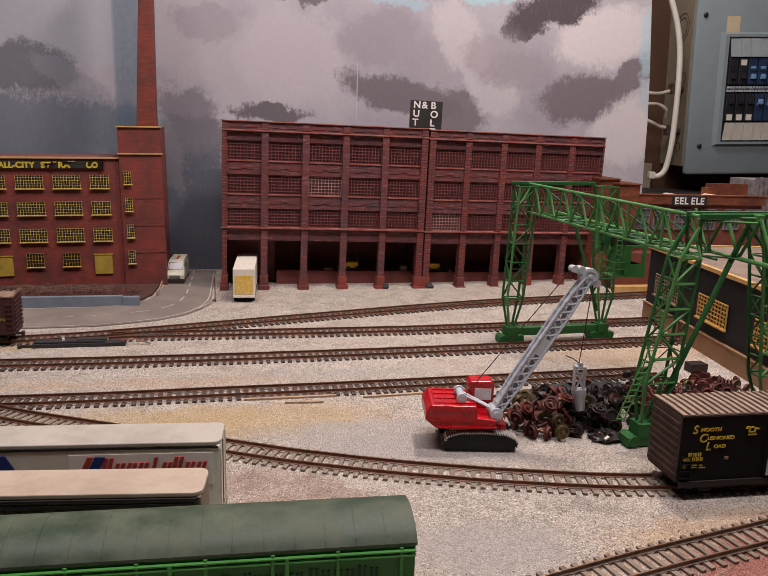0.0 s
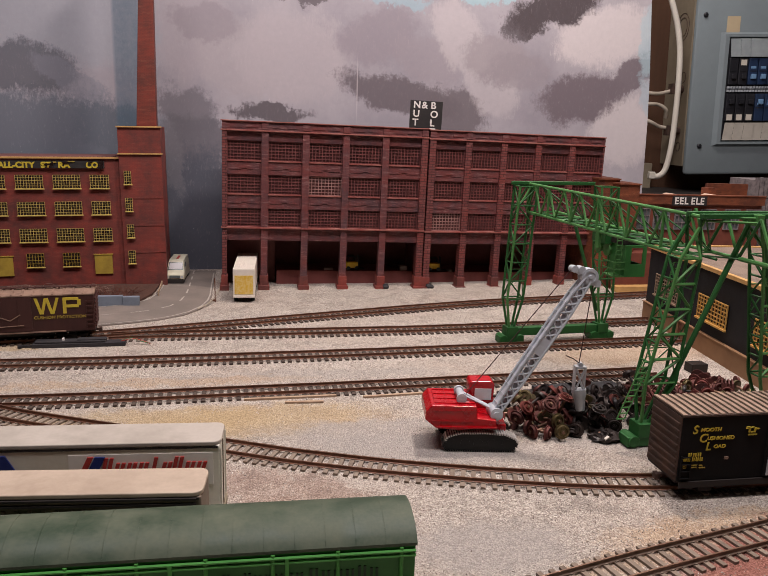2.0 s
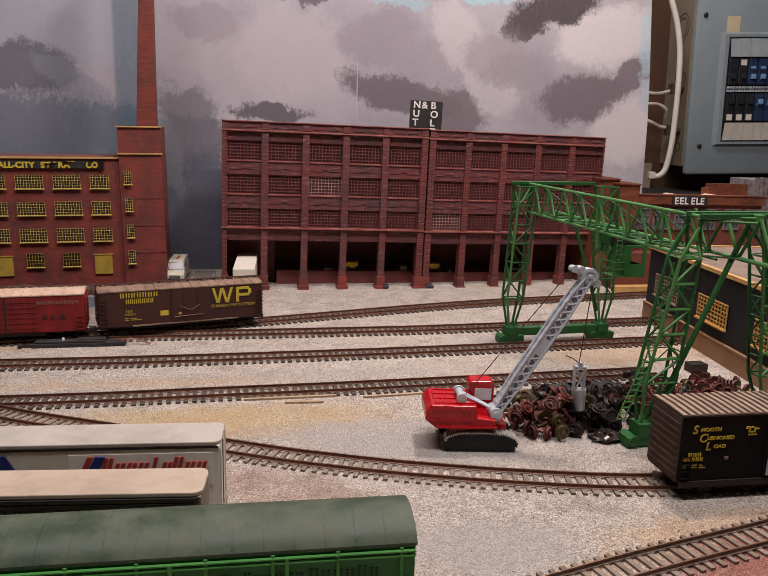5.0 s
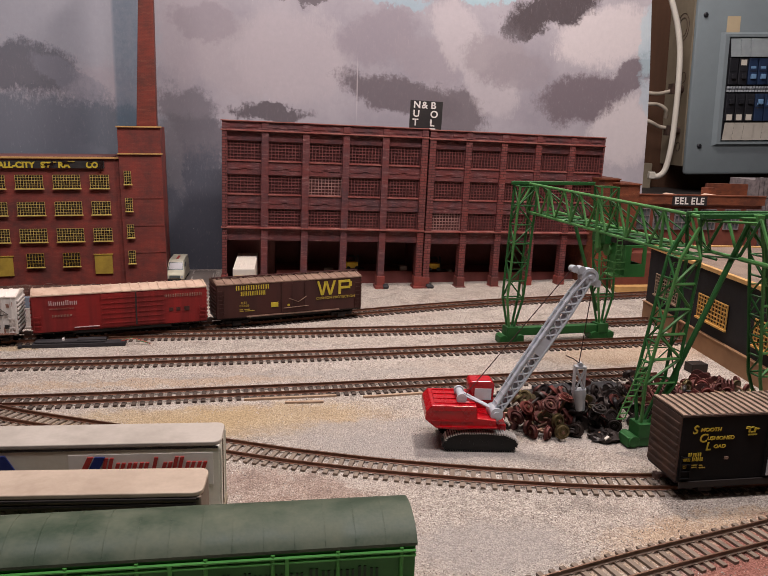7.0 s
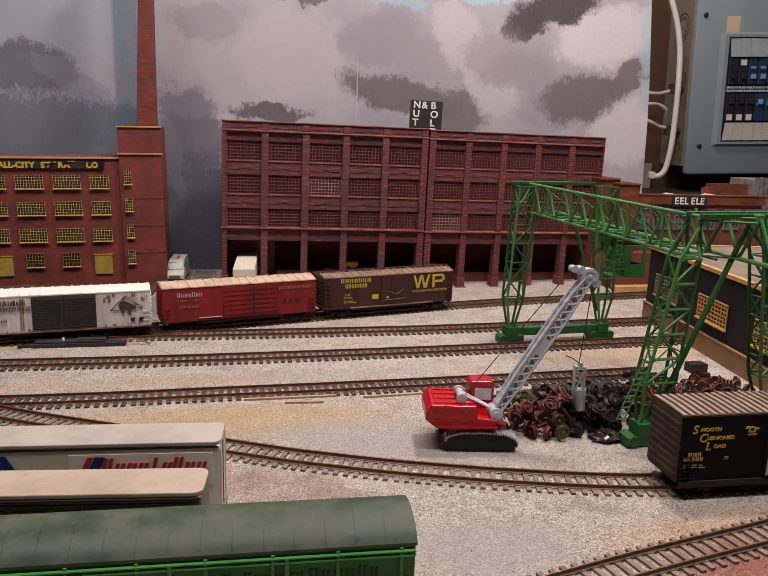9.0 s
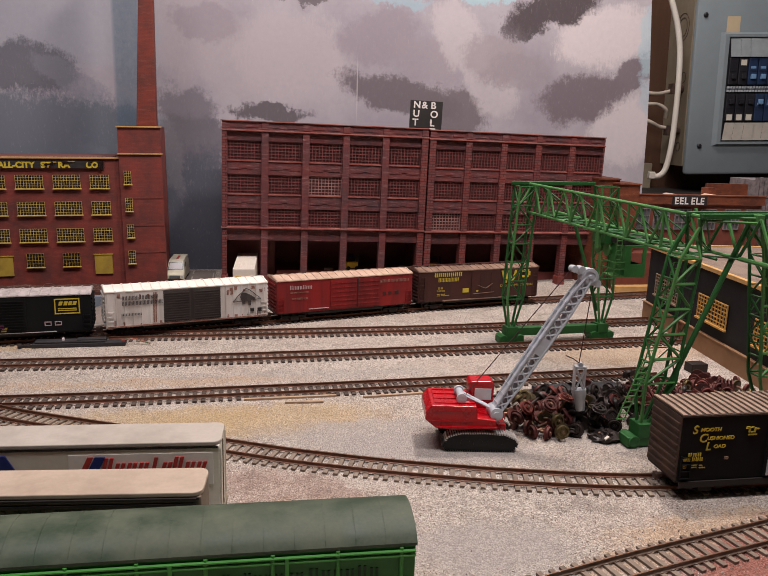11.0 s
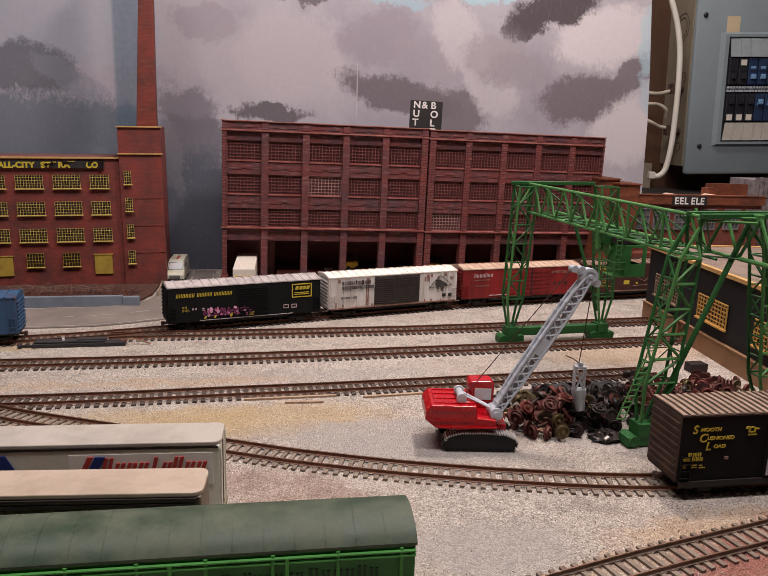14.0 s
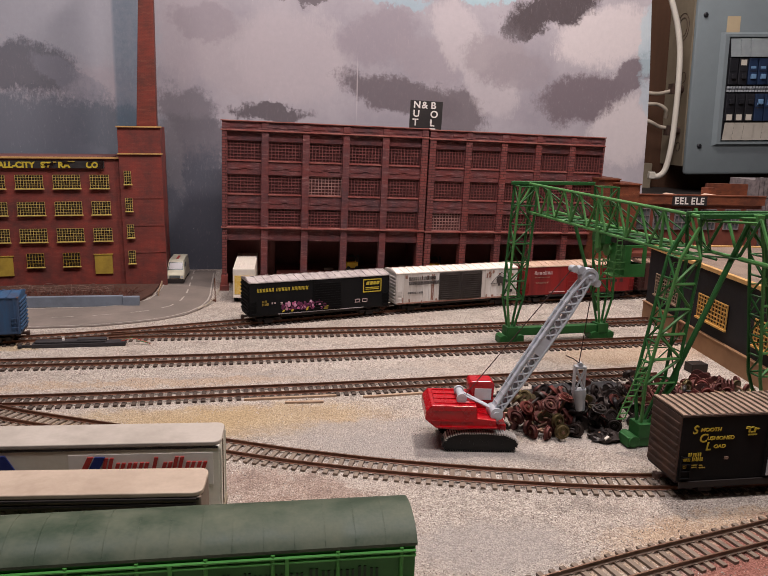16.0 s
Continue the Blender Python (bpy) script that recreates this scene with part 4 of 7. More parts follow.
def bars(parent, material, rows, y, label=""):
    """Unreadable small print: one bar a row of (x, z, width, height)."""
    for x, z, w, h in rows:
        part("bar", boxed(x, x + w, y - 0.0003, y + 0.0004, z, z + h), material, parent, label)


def letter_bars(parent, material, x, z, n, pitch, h, y, lean=0.0, label="", tall=()):
    """A word as upright bars, two for each letter."""
    for i in range(n):
        for k in (0.0, 0.46):
            bm = B()
            slanted(bm, x + (i + k) * pitch, z, pitch * 0.22, h * (1.3 if i in tall else 1.0), lean, y - 0.0002, 0.0003)
            part("bar", bm, material, parent, label)


def words(parent, text, x, z, size, material, y, shear=0.0, squeeze=1.0):
    return lettering("inscription", text, size, pose(x, y - 0.0001, z) @ FRONT, material, parent, shear=shear, squeeze=squeeze, bold=0.012)


def slanted(bm, x, z, w, h, lean, y, t=0.0004):
    a = ((x, z), (x + w, z), (x + w + lean, z + h), (x + lean, z + h))
    prism(bm, a, y - t, y + t)


def stroke(parent, material, label, name, *dims):
    bm = B()
    slanted(bm, *dims)
    return part(name, bm, material, parent, label)


def brown_boxcar(m):
    t = boxcar_shell("boxcar", m, "dark brown boxcar with yellow lettering and dusty roof", M["boxcar_brown"], M["roof_dusty"])
    y = -0.017
    part("door", boxed(-0.012, 0.026, y - 0.0010, y, 0.0145, 0.0475), M["boxcar_brown"], t, "brown plug door")
    bm = B()
    for p, q in (((-0.004, 0.030), (0.007, 0.0255)), ((0.007, 0.0255), (0.016, 0.031)), ((-0.010, 0.0195), (0.0185, 0.0205))):
        tube(bm, (p[0], y - 0.0016, p[1]), (q[0], y - 0.0016, q[1]), 0.00035, 5)
    part("door_rods", bm, M["roof_dusty"], t, "dusty door rods")
    for x in (0.0, 0.014):
        bm = B()
        tube(bm, (x, y - 0.0013, 0.0165), (x, y - 0.0013, 0.0455), 0.0003, 5)
        part("door_bar", bm, M["boxcar_brown"], t)
    part("sill_strip", boxed(-0.05, 0.055, y - 0.0012, y, 0.0125, 0.0137), M["roof_dusty"], t)
    # the road's mark as plain shapes
    for x, lean in ((0.0330, 0.0046), (0.0336, -0.0036), (0.0424, 0.0044), (0.0430, -0.0046)):
        stroke(t, M["letter_yellow"], "yellow painted road mark", "emblem", x, 0.0305, 0.0026, 0.0155, -lean, y - 0.0006)
    for x, z, w, h in ((0.0535, 0.0305, 0.0030, 0.0155), (0.0565, 0.0434, 0.0110, 0.0026), (0.0565, 0.0364, 0.0110, 0.0026), (0.0664, 0.0386, 0.0030, 0.0052)):
        stroke(t, M["letter_yellow"], "yellow painted road mark", "emblem", x, z, w, h, 0.0, y - 0.0006)
    words(t, "CUSHION PROTECTION", 0.0275, 0.0258, 0.0040, M["letter_faded"], y - 0.0003, squeeze=1.06)
    letter_bars(t, M["letter_yellow"], -0.0612, 0.0420, 7, 0.0053, 0.0046, y, label="yellow lettering bars")
    letter_bars(t, M["letter_yellow"], -0.0560, 0.0358, 7, 0.0039, 0.0046, y, label="yellow lettering bars")
    letter_bars(t, M["letter_faded"], -0.0560, 0.0270, 2, 0.0034, 0.0024, y)
    letter_bars(t, M["letter_faded"], -0.0575, 0.0238, 5, 0.0021, 0.0022, y)
    bars(t, M["letter_faded"], [(-0.0575, 0.0205, 0.0035, 0.0008), (-0.0525, 0.0205, 0.006, 0.0008), (-0.0575, 0.0188, 0.004, 0.0008), (-0.0515, 0.0188, 0.010, 0.0008)], y - 0.0002)
    part("placard", boxed(-0.0235, -0.0155, y - 0.0006, y, 0.0215, 0.0265), M["letter_yellow"], t, "yellow square placard")
    part("placard", boxed(-0.0055, -0.0030, y - 0.0016, y - 0.0010, 0.0215, 0.0235), M["letter_yellow"], t, "small yellow placard")
    return t


def red_boxcar(m):
    t = boxcar_shell("boxcar", m, "red boxcar with faded white lettering and dusty tan roof", M["boxcar_red"], M["roof_tan"], ribs=0, walk_board=False)
    y = -0.017
    for i, (a, b) in enumerate(((-0.020, 0.012), (0.0125, 0.040))):
        d = part("door", boxed(a, b, y - 0.0010, y, 0.0145, 0.0470), M["boxcar_red"], t, "red sliding door")
        for k in range(6):
            z = 0.0175 + k * 0.005
            part("door_rib", boxed(a + 0.001, b - 0.001, y - 0.0015, y - 0.0009, z, z + 0.0008), M["boxcar_red"], d)
    part("door_gap", boxed(0.0115, 0.0130, y - 0.0018, y - 0.0009, 0.0145, 0.0470), M["under"], t)
    part("sill_strip", boxed(-0.045, -0.022, y - 0.0010, y, 0.0155, 0.0162), M["letter_white"], t)
    letter_bars(t, M["letter_white"], -0.0665, 0.0385, 7, 0.0037, 0.0036, y, label="faded white lettering bars", tall=(0, 4))
    letter_bars(t, M["rust_stain"], -0.066, 0.0345, 12, 0.0018, 0.0012, y)
    letter_bars(t, M["rust_stain"], -0.064, 0.0272, 7, 0.0026, 0.0020, y)
    letter_bars(t, M["rust_stain"], 0.040, 0.0400, 11, 0.0034, 0.0032, y, label="worn pale lettering bars")
    bars(t, M["boxcar_brown"], [(0.044, 0.0255, 0.004, 0.0035), (0.051, 0.0255, 0.004, 0.0035), (0.059, 0.0250, 0.005, 0.0045)], y - 0.0002)
    return t


def white_boxcar(m):
    t = boxcar_shell("boxcar", m, "white rust-stained boxcar with two dark doors", M["boxcar_white"], M["roof_white"], ribs=0, walk_board=False)
    y = -0.017
    rnd = random.Random(4)
    for x in [-0.079, -0.071, -0.063, -0.055, -0.047, -0.039, -0.031, 0.037, 0.045, 0.053, 0.061, 0.069, 0.077]:
        part("side_post", boxed(x - 0.0005, x + 0.0005, y - 0.0009, y, 0.0135, 0.0475), M["boxcar_white"], t)
    for a, b in ((-0.026, 0.0005), (0.0035, 0.031)):
        d = part("door", boxed(a, b, y - 0.0014, y, 0.0150, 0.0470), M["door_grey"], t, "dark grey plug door")
        for k in range(12):
            z = 0.0165 + k * 0.0025
            part("door_rib", boxed(a + 0.0008, b - 0.0008, y - 0.0020, y - 0.0013, z, z + 0.0008), M["door_grey"], d)
    part("door_gap", boxed(0.0004, 0.0036, y - 0.0012, y, 0.0150, 0.0470), M["under"], t)
    part("sill_strip", boxed(-0.08, 0.08, y - 0.0012, y, 0.0125, 0.0140), M["rust_stain"], t, "rust-stained side sill")
    for _ in range(26):
        x = rnd.choice((rnd.uniform(-0.080, -0.028), rnd.uniform(0.033, 0.080)))
        z = rnd.choice((0.0142, rnd.uniform(0.038, 0.044)))
        w, h = rnd.uniform(0.0008, 0.0035), rnd.uniform(0.001, 0.006)
        stroke(t, M["rust_stain"], "brown rust streak", "rust_streak", x, z, w, h, rnd.uniform(-0.001, 0.001), y - 0.0001, 0.0003)
    for x in (-0.0365, -0.0345):
        stroke(t, M["rust_stain"], "brown rust streak", "rust_streak", x, 0.015, 0.0014, 0.031, 0.0006, y - 0.0002, 0.0003)
    letter_bars(t, M["letter_dark"], -0.0655, 0.0400, 13, 0.0027, 0.0040, y - 0.0008, label="dark lettering bars")
    letter_bars(t, M["letter_dark"], -0.0655, 0.0345, 15, 0.0026, 0.0040, y - 0.0008, label="dark lettering bars")
    letter_bars(t, M["letter_dark"], -0.0665, 0.0240, 7, 0.0028, 0.0024, y - 0.0008)
    # a mountain outline and a dark beast as plain shapes
    bm = B()
    pk = [(0.0440, 0.0300), (0.0500, 0.0370), (0.0540, 0.0400), (0.0580, 0.0440), (0.0620, 0.0420), (0.0680, 0.0370), (0.0740, 0.0320), (0.0440, 0.0300)]
    for p, q in zip(pk, pk[1:]):
        tube(bm, (p[0], y - 0.0010, p[1]), (q[0], y - 0.0010, q[1]), 0.0004, 5)
    part("emblem", bm, M["letter_dark"], t, "mountain outline emblem")
    bm = B()
    out = [(0.0515, 0.0350), (0.0530, 0.0385), (0.0570, 0.0395), (0.0610, 0.0375), (0.0645, 0.0355), (0.0675, 0.0335), (0.0680, 0.0310), (0.0655, 0.0305), (0.0640, 0.0320), (0.0630, 0.0290), (0.0630, 0.0255), (0.0605, 0.0255), (0.0600, 0.0295), (0.0565, 0.0310), (0.0570, 0.0275), (0.0545, 0.0275), (0.0530, 0.0315)]
    prism(bm, out, y - 0.0014, y - 0.0009)
    part("emblem", bm, M["letter_dark"], t, "dark four-legged animal silhouette")
    for x in (0.0625, 0.0705):
        part("placard", boxed(x, x + 0.0040, y - 0.0012, y, 0.0185, 0.0220), M["under"], t, "small black placard")
    return t


def black_boxcar(m):
    t = boxcar_shell("boxcar", m, "black boxcar with yellow lettering and sprayed pink tag", M["boxcar_black"], M["roof_grey"], walk_board=False)
    y = -0.017
    d = part("door", boxed(-0.010, 0.024, y - 0.0010, y, 0.0145, 0.0470), M["boxcar_black"], t, "black sliding door")
    for k in range(11):
        z = 0.0165 + k * 0.0027
        part("door_rib", boxed(-0.009, 0.022, y - 0.0016, y - 0.0009, z, z + 0.0008), M["boxcar_black"], d)
    bm = B()
    for a, b, c, e in ((0.049, 0.0715, 0.0300, 0.0310), (0.049, 0.0715, 0.0440, 0.0450), (0.049, 0.0500, 0.0310, 0.0440), (0.0705, 0.0715, 0.0310, 0.0440), (0.0520, 0.0685, 0.0330, 0.0338), (0.0520, 0.0685, 0.0348, 0.0356)):
        bx(bm, a, b, y - 0.0005, y, c, e)
    for x in (0.0525, 0.0570, 0.0610, 0.0650):
        slanted(bm, x, 0.0385, 0.0032, 0.0036, 0.001, y - 0.0003)
    part("emblem", bm, M["letter_yellow"], t, "framed yellow road mark")
    for x, k in ((-0.0735, 6), (-0.0525, 5), (-0.0350, 6)):
        letter_bars(t, M["letter_yellow"], x, 0.0382, k, 0.0032, 0.0038, y, 0.0006, "yellow lettering bars")
    letter_bars(t, M["letter_faded"], -0.0675, 0.0265, 2, 0.0026, 0.0024, y)
    letter_bars(t, M["letter_faded"], -0.0675, 0.0232, 3, 0.0026, 0.0024, y)
    bars(t, M["letter_white"], [(-0.0575, 0.0245, 0.0016, 0.0018), (-0.0545, 0.0245, 0.0016, 0.0018), (-0.0475, 0.0250, 0.0024, 0.0010), (-0.0475, 0.0235, 0.0024, 0.0008)], y - 0.0002)
    for x in (0.0395, 0.0485):
        bm = B()
        for a, b, c, e in ((x, x + 0.006, 0.0190, 0.0197), (x, x + 0.006, 0.0223, 0.0230), (x, x + 0.0007, 0.0197, 0.0223), (x + 0.0053, x + 0.006, 0.0197, 0.0223)):
            bx(bm, a, b, y - 0.0005, y, c, e)
        part("placard", bm, M["letter_white"], t, "small white outlined panel")
    part("sill_strip", boxed(-0.050, 0.05, y - 0.0008, y, 0.0128, 0.0133), M["roof_grey"], t)
    # sprayed tag as plain blobs of colour
    rnd = random.Random(11)
    for i in range(75):
        x = -0.0445 + (i % 15) * 0.0034 + rnd.uniform(-0.0008, 0.0008)
        z = 0.0168 + rnd.uniform(0, 0.0072) + (0.001 if i % 15 in (4, 5, 8, 9) else 0)
        r, lean, k = rnd.uniform(0.0009, 0.0019), rnd.uniform(0.6, 1.7), rnd.choice(("pink", "tag_purple", "tag_purple", "tag_purple", "tag_pale"))
        bm = B()
        d = 0.0003 + 0.000015 * i
        prism(bm, [(x + r * math.cos(a), z + r * lean * math.sin(a)) for a in (2 * math.pi * j / 9 for j in range(9))], y - d, y + 0.0002)
        part("spray_tag", bm, M[k], t, "sprayed tag colour")
    for x in (-0.046, -0.036, -0.019, 0.0015, 0.0040):
        stroke(t, M["letter_yellow"], "yellow sprayed fill", "spray_tag", x, 0.0150, 0.0022, rnd.uniform(0.002, 0.0040), 0.0012, y - 0.0008)
    return t


def blue_car(m):
    t = boxcar_shell("boxcar", m, "faded blue boxcar with red-edged roof standing uncoupled", M["blue_car"], M["blue_car"], L=0.160, z1=0.0475, ribs=12, walk_board=False)
    part("roof_edge", boxed(0.0785, 0.0803, -0.0176, 0.0176, 0.0470, 0.0485), M["rust_stain"], t, "reddish roof edge")
    part("placard", boxed(0.020, 0.060, -0.0185, -0.017, 0.022, 0.026), M["letter_white"], t, "white patch")
    return t


# ---- gantry crane ----
def lattice(bm, a0, a1, b0, b1, n, r, start=0):
    """Zigzag bars between the lines a0-a1 and b0-b1."""
    a0, a1, b0, b1 = map(Vector, (a0, a1, b0, b1))
    for i in range(n):
        p, q = (a0.lerp(a1, i / n), b0.lerp(b1, (i + 1) / n)) if (i + start) % 2 else (b0.lerp(b1, i / n), a0.lerp(a1, (i + 1) / n))
        tube(bm, p, q, r, 5)
        tube(bm, a0.lerp(a1, i / n), b0.lerp(b1, i / n), r, 5)


def gantry():
    t = thing("gantry_crane", pose(0.131, 0.738, 0, 0, 0, 14.5), "green lattice gantry crane spanning the scrap yard", "gantry crane")
    W, Ln = 0.103, 0.252
    # GL colours bars as catching the light, G as lying in shade
    G, GL = M["green"], M["green_lit"]
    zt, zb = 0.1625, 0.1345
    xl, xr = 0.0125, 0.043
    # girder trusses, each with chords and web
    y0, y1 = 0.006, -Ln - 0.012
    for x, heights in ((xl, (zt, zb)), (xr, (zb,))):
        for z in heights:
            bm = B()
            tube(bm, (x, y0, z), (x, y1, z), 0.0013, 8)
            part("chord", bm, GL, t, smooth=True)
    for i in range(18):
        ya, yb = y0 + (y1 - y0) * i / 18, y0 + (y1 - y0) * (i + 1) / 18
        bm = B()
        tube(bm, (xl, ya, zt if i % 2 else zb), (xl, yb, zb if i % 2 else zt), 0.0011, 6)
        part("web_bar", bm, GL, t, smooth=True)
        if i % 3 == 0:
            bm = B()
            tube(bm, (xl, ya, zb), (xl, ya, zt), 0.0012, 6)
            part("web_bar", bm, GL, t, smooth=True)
    # inner chords that make each truss a box, and lattice below
    for x in (xl + 0.012,):
        bm = B()
        tube(bm, (x, y0, zb), (x, y1, zb), 0.0010, 6)
        part("chord", bm, G, t, smooth=True)
    for xa, xb in ((xl, xr),):
        bm = B()
        lattice(bm, (xa, y0, zb), (xa, y1, zb), (xb, y0, zb), (xb, y1, zb), 10, 0.0006)
        part("floor_lattice", bm, G, t)
        bm = B()
        lattice(bm, (xb, y0, zb), (xb, y1, zb), ((xa if xa == xl else xb), y0, zt), ((xa if xa == xl else xb), y1, zt), 9, 0.0006, 1)
        part("web_lattice", bm, G, t)
    # end beams across
    for y in (y0, -Ln + 0.004, -Ln - 0.010):
        bm = B()
        bx(bm, -0.006 if y == y0 else xl - 0.002, (0.085 if y == y0 else W - 0.004), y - 0.0022, y + 0.0022, zt - 0.0012, zt + 0.0022)
        part("cross_beam", bm, G, t, bevel=0.0004)
    yf, xe = -Ln - 0.010, W - 0.004
    # the second truss shows its web and chords past the near legs
    bm = B()
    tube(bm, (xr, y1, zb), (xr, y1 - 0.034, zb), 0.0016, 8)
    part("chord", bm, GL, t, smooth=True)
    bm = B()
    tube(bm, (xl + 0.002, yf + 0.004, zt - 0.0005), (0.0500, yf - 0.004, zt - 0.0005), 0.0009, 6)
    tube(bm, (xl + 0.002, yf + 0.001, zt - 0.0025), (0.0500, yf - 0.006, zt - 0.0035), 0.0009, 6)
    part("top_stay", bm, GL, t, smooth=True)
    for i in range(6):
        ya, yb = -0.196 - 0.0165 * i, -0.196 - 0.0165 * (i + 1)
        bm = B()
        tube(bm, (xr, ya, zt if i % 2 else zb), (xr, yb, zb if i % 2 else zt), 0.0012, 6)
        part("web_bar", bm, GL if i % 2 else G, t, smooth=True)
    part("corner_bracket", boxed(0.0490, 0.0550, yf - 0.006, yf + 0.003, zt - 0.0055, zt + 0.0020), GL, t, "green corner bracket in the highlight colour", 0.0005)
    for y in (-0.06, -0.12, -0.18):
        bm = B()
        tube(bm, (xl, y, zb), (xr, y - 0.01, zb), 0.0010, 6)
        part("cross_bar", bm, G, t)
    # legs: tapering lattice towers
    for fx, s, tx in ((0.0, 1, 0.007), (W, -1, W - 0.007)):
        for fy in (0.0, -Ln):
            near, top_z, mid, tw, kw = False, zt - 0.002, fx + 0.0005 * s, 0.0095, 0.0085
            if fy < 0:
                near, top_z, tw, kw = True, zb, 0.0075, 0.0118
                fx, tx, mid = (-0.010, 0.0085, -0.0030) if s > 0 else (0.091, 0.0740, 0.0900)
            tops = [(tx + dx, fy + dy, top_z) for dx, dy in ((-tw, -0.007), (tw, -0.007), (tw, 0.007), (-tw, 0.007))]
            knee = [(mid + dx, fy + dy, 0.047) for dx, dy in ((-kw, -0.006), (kw, -0.006), (kw, 0.006), (-kw, 0.006))]
            foot = [(fx + dx, fy + dy, 0.016) for dx, dy in ((-0.0025, -0.0025), (0.0025, -0.0025), (0.0025, 0.0025), (-0.0025, 0.0025))]
            for a, b, c in zip(tops, knee, foot):
                bm = B()
                tube(bm, a, b, 0.0013, 6)
                tube(bm, b, c, 0.0013, 6)
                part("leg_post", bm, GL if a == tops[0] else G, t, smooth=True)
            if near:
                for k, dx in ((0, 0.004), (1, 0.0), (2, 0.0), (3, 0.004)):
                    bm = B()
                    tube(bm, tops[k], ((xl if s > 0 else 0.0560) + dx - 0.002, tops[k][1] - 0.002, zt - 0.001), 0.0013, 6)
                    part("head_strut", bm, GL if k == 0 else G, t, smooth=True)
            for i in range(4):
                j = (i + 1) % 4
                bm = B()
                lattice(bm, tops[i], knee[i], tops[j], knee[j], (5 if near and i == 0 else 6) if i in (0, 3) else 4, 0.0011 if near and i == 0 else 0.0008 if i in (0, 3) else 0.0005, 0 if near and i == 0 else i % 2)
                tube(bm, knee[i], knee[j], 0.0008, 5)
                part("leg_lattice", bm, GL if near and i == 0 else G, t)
    # end diagonals of the far frame
    for k in (-0.004, 0.004):
        bm = B()
        tube(bm, (0.0150, y0 + k, zt), (-0.0020, y0 + k, zb), 0.0011, 6)
        part("end_brace", bm, GL if k < 0 else G, t, smooth=True)
    # hanging bracket under the girder
    bm = B()
    bx(bm, 0.011, 0.014, -0.136, -0.131, zb - 0.014, zb + 0.004)
    part("girder_bracket", bm, GL, t, "green bracket in the highlight colour", 0.0005)
    # slanted braces of the two frames
    for a, b in (((0.052, -Ln - 0.008, zt), (-0.004, -Ln - 0.003, 0.020)), ((0.060, -Ln - 0.008, zt), (W - 0.004, -Ln - 0.003, 0.020)), ((0.060, 0.002, zb), (W - 0.004, 0.002, 0.03))):
        bm = B()
        tube(bm, a, b, 0.0019, 8)
        part("brace", bm, G, t, smooth=True)
    # sill beams with wheel trucks
    for y in (0.0, -Ln):
        part("sill_beam", boxed(-0.004 - (0.010 if y else 0.0), W + 0.004, y - 0.0040, y + 0.0040, 0.0075, 0.0160), G, t, bevel=0.0006)
        for x in (-0.010 if y else 0.0, 0.091 if y else W):
            bm = B()
            bx(bm, x - 0.0135, x + 0.0135, y - 0.0060, y + 0.0060, 0.0010, 0.0080)
            bx(bm, x - 0.0060, x + 0.0060, y - 0.0065, y + 0.0065, 0.0075, 0.0175)
            for d in (-0.0090, 0.0090):
                tube(bm, (x + d, y - 0.0072, 0.0052), (x + d, y + 0.0072, 0.0052), 0.0042, 12)
            part("wheel_truck", bm, G, t, bevel=0.0004)
    # ladder on one leg
    bm = B()
    p, q = Vector((-0.006, -Ln + 0.014, 0.030)), Vector((0.014, -Ln + 0.014, 0.128))
    for d in (-0.0028, 0.0028):
        tube(bm, p + Vector((d, 0, 0)), q + Vector((d, 0, 0)), 0.0005, 5)
    for i in range(24):
        c = p.lerp(q, i / 23)
        tube(bm, c - Vector((0.0028, 0, 0)), c + Vector((0.0028, 0, 0)), 0.0004, 5)
    part("ladder", bm, GL, t)
    bm = B()
    p, q = Vector((-0.030, -Ln - 0.004, 0.022)), Vector((-0.013, -Ln - 0.002, 0.062))
    for d in (-0.003, 0.003):
        tube(bm, p + Vector((d, 0, 0)), q + Vector((d, 0, 0)), 0.0005, 5)
    for i in range(11):
        c = p.lerp(q, i / 10)
        tube(bm, c - Vector((0.003, 0, 0)), c + Vector((0.003, 0, 0)), 0.0005, 5)
    part("ladder", bm, GL, t)
    # cab and trolley hung below the girder
    c = Matrix.Translation((0.050, -0.121, -0.004))
    cab = part("cab", boxed(-0.010, 0.010, -0.012, 0.012, 0.099, 0.1005, m=c), M["green_cab"], t, "green operator cab with open windows")
    bm = B()
    for dims in ((-0.010, 0.010, -0.012, 0.012, 0.1240, 0.1260), (-0.010, 0.010, -0.012, -0.011, 0.1005, 0.1100), (-0.010, 0.010, 0.011, 0.012, 0.1005, 0.1240), (-0.010, -0.009, -0.011, 0.011, 0.1005, 0.1240), (0.009, 0.010, -0.011, 0.011, 0.1005, 0.1090), (-0.010, -0.0045, -0.012, -0.011, 0.1100, 0.1240), (0.0065, 0.010, -0.012, -0.011, 0.1100, 0.1240)):
        bx(bm, *dims, m=c)
    part("cab_wall", bm, M["green_cab"], cab)
    bm = B()
    for dx in (-0.018, -0.013):
        tube(bm, c @ Vector((dx, -0.010, 0.0995)), c @ Vector((dx, -0.010, 0.146)), 0.0005, 5)
    for i in range(11):
        z = 0.102 + i * 0.004
        tube(bm, c @ Vector((-0.018, -0.010, z)), c @ Vector((-0.013, -0.010, z)), 0.0004, 5)
    part("cab_ladder", bm, GL, cab)
    bm = B()
